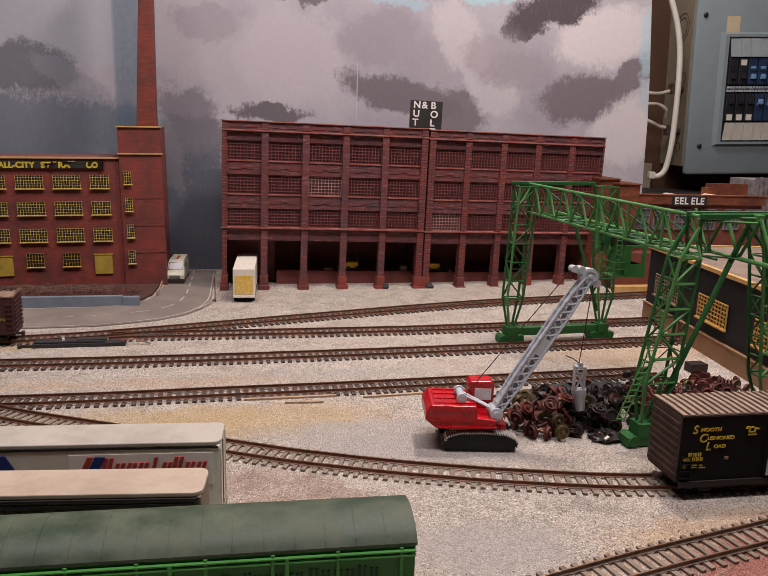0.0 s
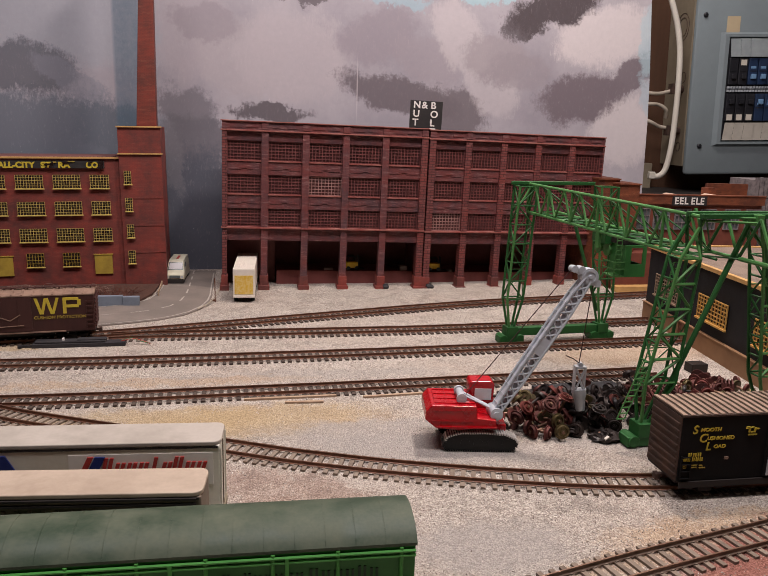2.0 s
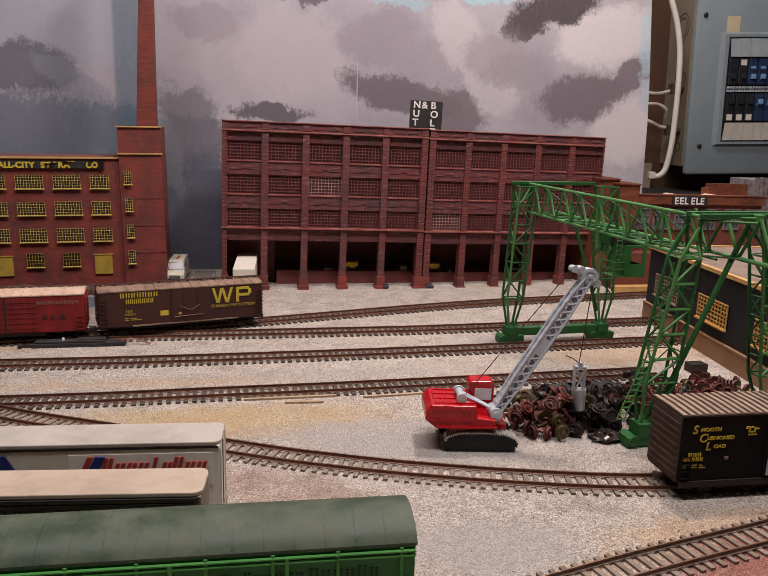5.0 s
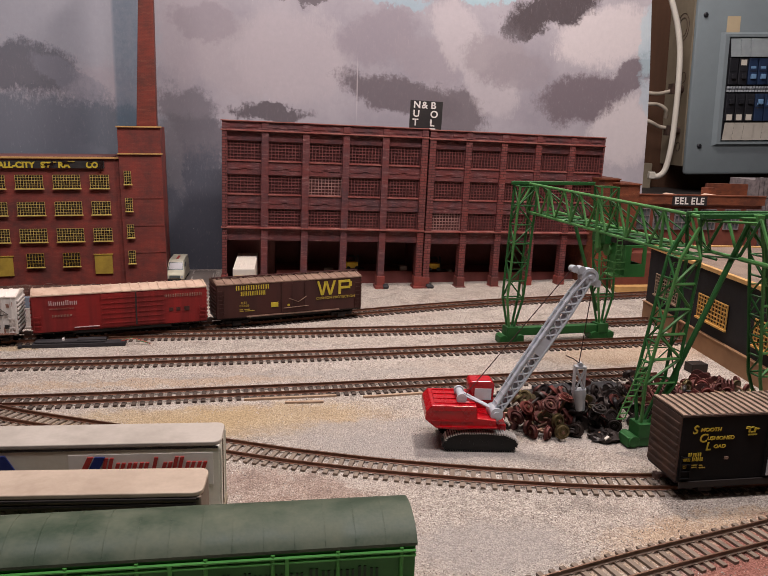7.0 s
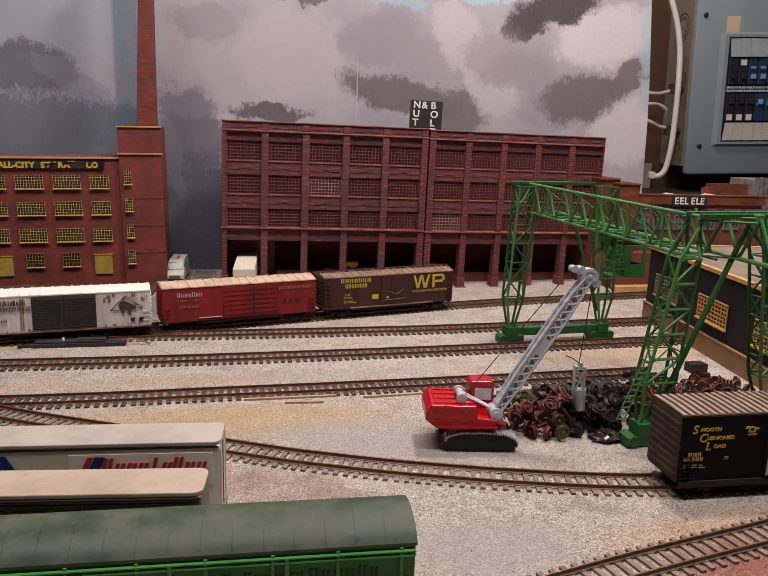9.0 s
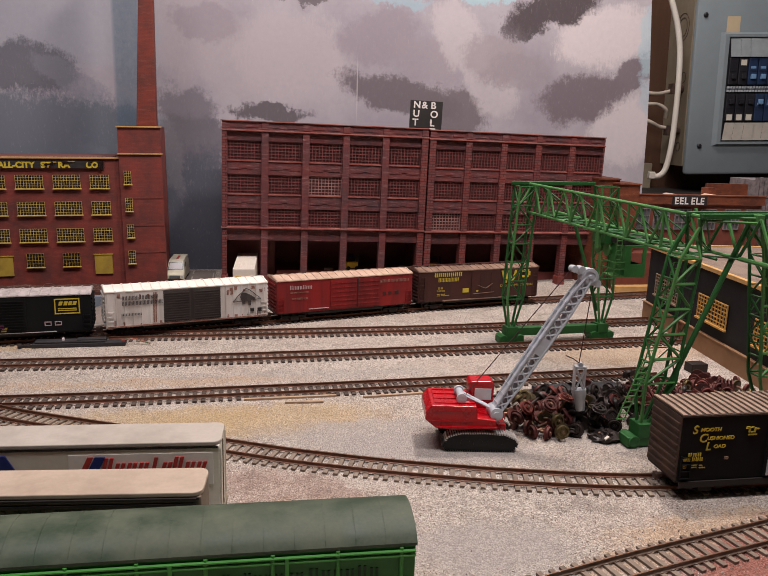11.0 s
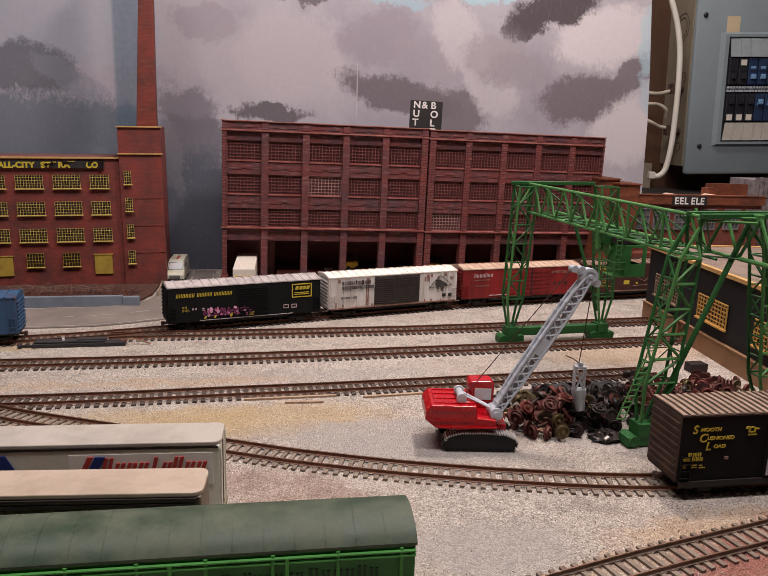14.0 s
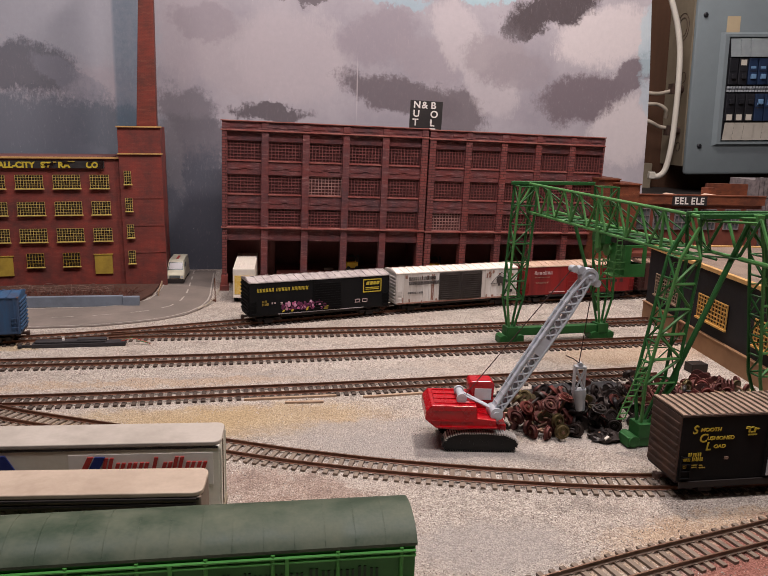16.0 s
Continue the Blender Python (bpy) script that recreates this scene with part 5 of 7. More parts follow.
    bx(bm, -0.020, -0.010, -0.012, 0.006, 0.0990, 0.1002, m=c)
    part("cab_platform", bm, GL, cab)
    bm = B()
    for z in (0.106, 0.112):
        tube(bm, c @ Vector((-0.020, -0.012, z)), c @ Vector((-0.010, -0.012, z)), 0.0005, 5)
        tube(bm, c @ Vector((-0.020, -0.012, z)), c @ Vector((-0.020, 0.006, z)), 0.0005, 5)
    for y in (-0.012, -0.003, 0.006):
        tube(bm, c @ Vector((-0.020, y, 0.100)), c @ Vector((-0.020, y, 0.112)), 0.0005, 5)
    part("platform_rail", bm, GL, cab)
    bm = B()
    bx(bm, -0.012, 0.022, -0.010, 0.010, 0.1262, 0.1330, m=c)
    part("trolley", bm, M["under"], t, "dark hoist trolley", 0.0006)
    for k in (-1, 1):
        bm = B()
        lathe(bm, (0.036, -0.101 + k * 0.007, 0.1150), (1, 0, 0), ((0, 0.0020), (0.0003, 0.0056), (0.0012, 0.0056), (0.0016, 0.0042), (0.0070, 0.0042), (0.0075, 0.0056), (0.0085, 0.0056), (0.009, 0.002)), 18)
        part("hoist_drum", bm, GL, t, "green hoist drum", smooth=True)
    bm = B()
    bx(bm, 0.032, 0.048, -0.112, -0.090, 0.1205, 0.1330)
    part("hoist_frame", bm, G, t)


gantry()


# ---- red crawler crane ----
def crawler_crane():
    t = thing("crawler_crane", pose(0.0705, 0.4875, 0.0005, 0, 0, 2), "red toy crawler crane with silver lattice boom", "crane")
    # two crawler belts
    for sy, y in ((-1, -0.0125), (1, 0.0155)):
        out = [(-0.0283, 0.0040), (-0.0258, 0.0005), (0.0192, 0.0005), (0.0229, 0.0045), (0.0222, 0.0085), (0.0147, 0.0120), (0.001, 0.0132), (-0.017, 0.0128), (-0.0248, 0.0100)]
        bm = B()
        prism(bm, out, y - 0.0048, y + 0.0048)
        part("crawler_belt", bm, M["rubber"], t, "black crawler belt", 0.0006)
        for upper in (True, False):
            bm = B()
            for i in range(len(out)):
                p, q = Vector((out[i][0], 0, out[i][1])), Vector((out[(i + 1) % len(out)][0], 0, out[(i + 1) % len(out)][1]))
                k = max(2, int((q - p).length / 0.0016))
                d = (q - p).normalized()
                n = Vector((d.z, 0, -d.x))
                for j in range(k):
                    c = p.lerp(q, (j + 0.5) / k)
                    if (c.z > 0.0065) == upper:
                        m = Matrix(((d.x, 0, n.x, c.x), (0, 1, 0, y), (d.z, 0, n.z, c.z), (0, 0, 0, 1)))
                        bx(bm, -0.0005, 0.0005, -0.0054, 0.0054, -0.0004, 0.0008 if upper else 0.0004, m=m)
            part("tread", bm, M["tread" if upper else "rubber"], t, "dusty upper tread plates" if upper else "black lower tread plates")
        for x in (-0.0225, -0.013, -0.004, 0.005, 0.0155):
            bm = B()
            tube(bm, (x, y + sy * 0.0044, 0.0058), (x, y + sy * 0.0051, 0.0058), 0.0034, 12)
            part("road_wheel", bm, M["rubber"], t)
    part("turntable", boxed(-0.014, 0.016, -0.010, 0.012, 0.0100, 0.0165), M["red"], t, bevel=0.001)
    # house: sloping tail, deck, chamfered back
    bm = B()
    prism(bm, ((-0.0335, 0.0166), (-0.0408, 0.0225), (-0.0404, 0.0282), (-0.0368, 0.0326), (-0.0065, 0.0322), (-0.0055, 0.0238), (0.0075, 0.0224), (0.0075, 0.0170), (-0.020, 0.0152)), -0.0175, 0.0175)
    part("house", bm, M["red"], t, "glossy red engine house", 0.0006)
    part("house_rim", boxed(-0.0325, 0.0080, -0.0186, 0.0186, 0.0166, 0.0182), M["red"], t, bevel=0.0004)
    # raised hatch lines on the roof
    for x0, x1, y0, y1 in ((-0.0345, -0.0070, -0.0128, -0.0122), (-0.0345, -0.0180, -0.0040, -0.0034), (-0.0345, -0.0180, 0.0050, 0.0056), (-0.0345, -0.0180, 0.0130, 0.0136), (-0.0345, -0.0339, -0.0122, 0.0130), (-0.0262, -0.0256, -0.0122, 0.0130), (-0.0186, -0.0180, -0.0122, 0.0130), (-0.0110, -0.0104, -0.0160, -0.0128)):
        part("roof_rib", boxed(x0, x1, y0, y1, 0.0318, 0.0331), M["red"], t)
    for z in (0.0215, 0.0290):
        part("side_line", boxed(-0.0360, -0.0080, -0.0179, -0.0174, z, z + 0.0005), M["red"], t)
    # cab on the far side
    bm = B()
    prism(bm, ((-0.0085, 0.0320), (-0.0095, 0.0405), (-0.0080, 0.0428), (0.0070, 0.0428), (0.0088, 0.0405), (0.0080, 0.0230), (-0.0085, 0.0230)), 0.0035, 0.0170)
    cab = part("cab", bm, M["red"], t, "red operator cab", 0.0008)
    part("cab_window", boxed(-0.0050, 0.0066, 0.0028, 0.0040, 0.0296, 0.0376), M["cab_white"], cab, "pale side window")
    bm = B()
    tube(bm, (-0.0065, 0.0026, 0.0298), (-0.0078, 0.0026, 0.0390), 0.0007, 6)
    part("cab_post", bm, M["red"], cab)
    # winch knobs
    bm = B()
    tube(bm, (-0.016, -0.010, 0.0355), (-0.016, 0.004, 0.0355), 0.0026, 12)
    tube(bm, (-0.016, -0.012, 0.0355), (-0.016, -0.010, 0.0355), 0.0036, 12)
    tube(bm, (-0.016, 0.004, 0.0355), (-0.016, 0.006, 0.0355), 0.0036, 12)
    part("winch", bm, M["silver"], t, "silver winch drum", 0, True)
    # boom: box girder with open lattice sides
    p, q = Vector((0.0078, -0.0060, 0.0245)), Vector((0.0668, 0.0045, 0.1172))
    d = (q - p).normalized()
    up = Vector((-d.z, 0, d.x)).normalized()
    side = d.cross(up).normalized()
    h, w = 0.0040, 0.0044

    def along(f, u, v):
        taper = min(1.0, 0.55 + 1.6 * f, 0.55 + 2.6 * (1 - f))
        return p.lerp(q, f) + up * (u * h * taper) + side * (v * w)
    bm = B()
    steps = [0.0, 0.1, 0.25, 0.75, 0.9, 1.0]
    for v in (-1, 1):
        for u in (-1, 1):
            for f0, f1 in zip(steps, steps[1:]):
                tube(bm, along(f0, u, v), along(f1, u, v), 0.0009, 6)
    boom = part("boom", bm, M["silver"], t, "silver lattice boom")
    n = 16
    for v in (-1, 1):
        for i in range(n):
            f0, f1 = 0.04 + 0.92 * i / n, 0.04 + 0.92 * (i + 1) / n
            if 7 <= i <= 8:
                continue
            for s0, s1 in ((-1, 1), (1, -1)):
                bm = B()
                tube(bm, along(f0, s0, v), along(f1, s1, v), 0.0006, 5)
                part("lattice_bar", bm, M["silver"], boom)
        bm = B()
        f0, f1 = 0.04 + 0.92 * 7 / n, 0.04 + 0.92 * 9 / n
        c = [along(f0, -1, v), along(f1, -1, v), along(f1, 1, v), along(f0, 1, v)]
        a = [bm.verts.new(k + side * 0.0004) for k in c]
        b = [bm.verts.new(k - side * 0.0004) for k in c]
        bm.faces.new(a)
        bm.faces.new(b[::-1])
        for i in range(4):
            bm.faces.new((a[i], b[i], b[(i + 1) % 4], a[(i + 1) % 4]))
        part("boom_web", bm, M["silver"], boom)
    for u in (-1, 1):
        bm = B()
        c = [along(0.02, u, -1), along(0.98, u, -1), along(0.98, u, 1), along(0.02, u, 1)]
        a = [bm.verts.new(k + up * 0.0004) for k in c]
        b = [bm.verts.new(k - up * 0.0004) for k in c]
        bm.faces.new(a)
        bm.faces.new(b[::-1])
        for i in range(4):
            bm.faces.new((a[i], b[i], b[(i + 1) % 4], a[(i + 1) % 4]))
        if u == 1:
            for i in range(13):
                k = along(0.06 + i * 0.068, 1, 0)
                tube(bm, k - side * 0.006 + up * 0.0006, k + side * 0.006 + up * 0.0006, 0.00035, 5)
        part("boom_plate", bm, M["silver"], boom)
    bm = B()
    tube(bm, p - side * 0.0075, p + side * 0.0075, 0.0044, 18)
    tube(bm, p - side * 0.0086, p + side * 0.0086, 0.0022, 14)
    part("boom_pivot", bm, M["silver"], boom, "round silver pivot", 0, True)
    tip = q + d * 0.002
    bm = B()
    lathe(bm, tip - side * 0.0045, side, ((0.001, 0.0034), (0.0006, 0.0046), (0, 0.0050), (0, 0.0058), (0.0012, 0.0060), (0.0020, 0.0050), (0.0070, 0.0050), (0.0078, 0.0060), (0.009, 0.0058), (0.009, 0.004)), 24)
    for sgn in (-1, 1):
        k = tip + Vector((sgn * 0.0055, 0, sgn * -0.0045))
        tube(bm, k - side * 0.004, k + side * 0.004, 0.0026, 12)
    tube(bm, tip + Vector((-0.0105, 0, 0.0050)) - side * 0.004, tip + Vector((-0.0105, 0, 0.0050)) + side * 0.004, 0.0024, 12)
    tube(bm, tip, tip + Vector((-0.0105, 0, 0.0050)), 0.0018, 8)
    sh = part("sheave", bm, M["silver"], boom, "silver head sheave", 0, True)
    bm = B()
    lathe(bm, tip - side * 0.0040, -side, ((0, 0.0046), (0.0004, 0.0046), (0.0004, 0.0036), (0.0001, 0.0034), (0.0001, 0.0014), (0.0012, 0.0012), (0.0012, 0.0004)), 20)
    lathe(bm, tip + side * 0.0040, side, ((0, 0.0046), (0.0009, 0.0046), (0.0009, 0.0036), (0.0003, 0.0034), (0.0003, 0.0014), (0.0016, 0.0012), (0.0016, 0.0004)), 20)
    part("hub", bm, M["silver"], sh, "ringed hub", 0, True)
    # stay ropes from the house to the boom head, and the boom struts
    bm = B()
    tube(bm, (-0.012, -0.004, 0.0365), tip + Vector((-0.012, 0, 0.004)), 0.00035, 5)
    part("stay_rope", bm, M["cord"], t)
    bm = B()
    for y in (-0.006, 0.0):
        tube(bm, (-0.014, y, 0.0360), p + Vector((-0.004, y * 0.5, 0.004)), 0.0010, 6)
    part("strut", bm, M["silver"], t)
    # bucket on its rope
    c = Vector((0.0735, 0.022, -0.004))
    bm = B()
    tube(bm, tip + Vector((0.004, 0, -0.004)), c + Vector((-0.001, 0, 0.0555)), 0.00035, 5)
    tube(bm, c + Vector((-0.001, 0, 0.0555)), c + Vector((-0.005, 0, 0.0585)), 0.0004, 5)
    tube(bm, c + Vector((-0.005, 0, 0.0585)), c + Vector((-0.011, 0, 0.0610)), 0.0004, 5)
    part("hoist_rope", bm, M["cord"], t)
    bm = B()
    for dx in (-0.0040, 0.0032):
        bx(bm, c.x + dx, c.x + dx + 0.0008, c.y - 0.003, c.y + 0.003, 0.0280, 0.0490)
    bx(bm, c.x - 0.0040, c.x + 0.0040, c.y - 0.003, c.y + 0.003, 0.0480, 0.0494)
    tube(bm, (c.x - 0.0035, c.y - 0.0025, 0.030), (c.x + 0.003, c.y - 0.0025, 0.048), 0.0007, 6)
    tube(bm, (c.x + 0.0035, c.y - 0.0025, 0.030), (c.x - 0.003, c.y - 0.0025, 0.048), 0.0007, 6)
    tube(bm, (c.x, c.y - 0.002, 0.0505), (c.x, c.y + 0.002, 0.0505), 0.0018, 10)
    b = part("bucket", bm, M["silver"], t, "grey drag bucket hanging on its rope")
    bm = B()
    lathe(bm, c + Vector((0.0005, 0, 0.0360)), (0.12, -0.1, -1), ((0, 0.0052), (0.004, 0.0052), (0.007, 0.0042), (0.016, 0.0032)), 14)
    part("scoop", bm, M["silver"], b, smooth=True)


crawler_crane()


# ---- scrap wheels and springs ----
def wheel_set(kind):
    o = thing("wheelset", Matrix(), {"rust": "rusty red scrap wheelset lying in the pile", "iron": "dark iron scrap wheelset lying in the pile", "bronze": "bronze-brown scrap wheelset lying in the pile"}[kind], "wheelset", "scrap wheelsets")
    bm = B()
    tube(bm, (0, 0, -0.0105), (0, 0, 0.0105), 0.0011, 8)
    part("axle", bm, M["axle"] if kind != "iron" else M["iron"], o, smooth=True)
    for s in (-1, 1):
        bm = B()
        lathe(bm, (0, 0, s * 0.0066), (0, 0, s), ((0, 0.0028), (0.0002, 0.0056), (0.0008, 0.0057), (0.0010, 0.0048), (0.0028, 0.0046), (0.0028, 0.0036), (0.0019, 0.0032), (0.0019, 0.0018), (0.0030, 0.0016), (0.0030, 0.0008)), 18)
        part("wheel", bm, M[kind], o, smooth=True)
    return o


def scrap():
    rnd = random.Random(5)
    kinds = [wheel_set(k) for k in ("rust", "iron", "bronze")]
    spots = []
    # the heap runs behind the crane towards the gantry leg
    for i in range(900):
        x, y = rnd.uniform(0.086, 0.212), rnd.uniform(0.492, 0.595)
        line = 0.505 + max(0, (x - 0.155)) * 0.5
        if y < line or y > 0.555 + (x - 0.08) * 0.25:
            continue
        if x > 0.125 and x < 0.155 and y < 0.520 and rnd.random() < 0.3:
            continue
        if all((x - a) ** 2 + (y - b) ** 2 > 0.0098 ** 2 for a, b in spots):
            spots.append((x, y))
    spots = spots[:74]
    for i in range(26):
        x, y = rnd.uniform(0.215, 0.275), rnd.uniform(0.55, 0.615)
        if all((x - a) ** 2 + (y - b) ** 2 > 0.0085 ** 2 for a, b in spots):
            spots.append((x, y))
    for i in range(60):
        x, y = rnd.uniform(0.222, 0.315), rnd.uniform(0.556, 0.625)
        if y < 0.73 - x * 0.28 and all((x - a) ** 2 + (y - b) ** 2 > 0.0086 ** 2 for a, b in spots):
            spots.append((x, y))
    for i, (x, y) in enumerate(spots):
        k = kinds[rnd.choices((0, 1, 2), (7, 2, 2) if x < 0.138 or x > 0.215 else (2, 8, 1))[0]]
        tilt = rnd.choice((88, 62, 48, 70, 118, 75)) if x < 0.21 else rnd.choice((84, 90, 96))
        up = 0.0053 if tilt > 60 else 0.0075
        m = pose(x, y, up + (rnd.uniform(0, 0.003) * (1 if i % 2 else 2.2) if x < 0.21 else 0.0), tilt, 0, rnd.uniform(0, 360))
        if i < 3:
            kinds[i].matrix_world = m
        else:
            copy_thing(k, m)
    for x, y in [(rnd.uniform(0.095, 0.195), rnd.uniform(0.518, 0.560)) for _ in range(24)]:
        copy_thing(kinds[rnd.choices((0, 1, 2), (7, 2, 1) if x < 0.138 else (2, 8, 1))[0]], pose(x, y, rnd.uniform(0.0095, 0.0145), rnd.uniform(45, 120), 0, rnd.uniform(0, 360)))
    # fixed ones at the foot of the heap
    for x, y, z, rx, rz, k in ((0.113, 0.4985, 0.0052, 90, 55, 0), (0.128, 0.5005, 0.0060, 84, 10, 2), (0.1235, 0.5060, 0.0105, 78, 30, 2), (0.1165, 0.4990, 0.0055, 86, 110, 0), (0.1365, 0.5060, 0.0058, 88, 60, 1), (0.145, 0.5070, 0.0056, 90, 150, 1), (0.120, 0.5100, 0.0150, 35, 30, 0), (0.158, 0.508, 0.012, 12, 20, 1), (0.134, 0.5180, 0.016, 20, 80, 0), (0.170, 0.5205, 0.0055, 92, 120, 0), (0.104, 0.5120, 0.0130, 75, 140, 0)):
        copy_thing(kinds[k], pose(x, y, z, rx, 0, rz))

    def spring(m, n, rad, wire, label):
        bm = B()
        sweep(bm, [(rad * math.cos(2 * math.pi * i / 10), rad * math.sin(2 * math.pi * i / 10), i / 10 * wire * 3.0) for i in range(n * 10 + 1)], wire, 5)
        solo("coil_spring", bm, M["rust"], label, "spring", "scrap springs", m=m)
    for x, y, z, rx, rz in ((0.200, 0.585, 0.006, 80, 20), (0.206, 0.572, 0.006, 78, 40), (0.212, 0.560, 0.007, 60, 80), (0.225, 0.575, 0.008, 85, 100), (0.288, 0.600, 0.008, 88, 70)):
        spring(pose(x, y, z, rx, 0, rz), 4, 0.0052, 0.0009, "rusty coil spring lying in the scrap heap")
    for i in range(16):
        spring(pose(0.257 + i * 0.0052, 0.5805 + rnd.uniform(-0.002, 0.002), 0.0035, 90 + rnd.uniform(-8, 8), 0, 12 + rnd.uniform(-6, 6)), 4, 0.0034, 0.0007, "small rusty coil spring in a row beside the scrap")
    # flat scrap: plates, a block, a dark torn piece with a pale shard
    for x, y, z, w, d, rz, k in ((0.115, 0.580, 0.003, 0.018, 0.008, 14, "iron"), (0.150, 0.588, 0.006, 0.022, 0.010, 14, "machine"), (0.180, 0.596, 0.006, 0.022, 0.009, 14, "machine"), (0.095, 0.572, 0.002, 0.016, 0.006, 20, "rust")):
        solo("scrap_plate", boxed(-w, w, -d, d, 0.0005, z), M[k], "dark flat scrap plate beside the track", "scrap metal", bevel=0.0006, m=pose(x, y, 0, 0, 0, rz))
    solo("scrap_block", boxed(-0.0085, 0.0085, -0.006, 0.006, 0, 0.0085), M["iron"], "dark brown iron block on the gravel", "scrap metal", bevel=0.0008, m=pose(0.2920, 0.6600, 0.0, 0, 0, 14))
    bm = B()
    lathe(bm, (0, 0, 0), (0, 0, 1), ((0, 0.013), (0.0015, 0.0120), (0.003, 0.009), (0.0040, 0.006), (0.0035, 0.003), (0.0045, 0.001)), 16)
    for v in bm.verts:
        v.co += Vector((rnd.uniform(-1, 1), rnd.uniform(-1, 1), rnd.uniform(0, 1.2))) * 0.0022
    solo("scrap_heap", bm, M["iron"], "dark oily heap of scrap bits", "scrap metal", m=pose(0.1615, 0.4985, 0, 0, 0, 20) @ Matrix.Diagonal((1.0, 0.75, 1, 1)))
    bm = B()
    prism(bm, ((-0.002, 0), (0.0025, 0), (0.003, 0.002), (0.0005, 0.004), (-0.0025, 0.0025)), -0.001, 0.001)
    for k in range(7):
        r = rnd.uniform(0.0014, 0.0026)
        lump = B()
        lathe(lump, (0, 0, 0), (0, 0, 1), ((0, r), (r * 0.5, r * 1.1), (r, r * 0.5)), 6)
        solo("scrap_bit", lump, M["rust" if k % 2 else "axle"], "small brown scrap bit on the oily heap", "scrap metal", "scrap bits", m=pose(0.1615 + rnd.uniform(-0.008, 0.008), 0.4985 + rnd.uniform(-0.005, 0.005), 0.0025, rnd.uniform(-30, 30), 0, rnd.uniform(0, 90)))
    solo("scrap_shard", bm, M["paper"], "pale broken shard on the scrap", "scrap metal", m=pose(0.1605, 0.4900, 0.002, 10, 0, 30))


scrap()


# ---- black shed with tan foundation ----
def black_shed():
    t = thing("shed", pose(0.3105, 0.863, 0, 0, 0, -85.2), "black timber shed with ochre lattice windows and tan footing", "building")
    # x runs along the wall towards the viewer, the wall faces -y
    L, D, H = 0.36, 0.20, 0.0850
    part("wall", boxed(0, L, 0.002, D, 0.0195, H), M["black_wall"], t)
    part("footing", boxed(0, 0.090, -0.0010, D, 0, 0.0195), M["tan"], t, "tan concrete footing")
    part("footing", boxed(0.098, L, -0.0010, D, 0, 0.0195), M["tan"], t, "tan concrete footing")
    part("door", boxed(0.090, 0.098, 0.000, D, 0, 0.0195), M["brown_block"], t, "small brown basement door")
    part("ledge", boxed(-0.001, L, -0.0020, 0.004, 0.0190, 0.0203), M["tan"], t)
    part("roof", boxed(0.002, L, 0.003, D - 0.002, H, H + 0.0012), M["tan_roof"], t, "gravel-covered flat roof")
    part("roof_edge", boxed(-0.0015, L, -0.0015, 0.0035, H - 0.0012, H + 0.0026), M["roof_edge"], t, "ochre roof edge")
    part("roof_edge", boxed(-0.0015, 0.0030, 0.0035, D, H - 0.0012, H + 0.0026), M["roof_edge"], t, "ochre roof edge")
    mm = mullion_meshes(0.056, 0.0240, 10, 6, 0.0008, M["lattice"], M["black_glass"], 0.0011, 0.0012)
    dull = mullion_meshes(0.056, 0.0240, 10, 6, 0.0008, M["lattice_dull"], M["black_glass"], 0.0011, 0.0012)
    for x in (0.024, 0.124, 0.226, 0.30):
        w = window(t, dull if x < 0.05 else mm, x, -0.0005, 0.0340, "dull bare lattice window" if x < 0.05 else "")
        part("sill", boxed(-0.001, 0.057, -0.0014, 0.001, -0.0018, 0), M["lattice_dull" if x < 0.05 else "lattice"], w)


black_shed()


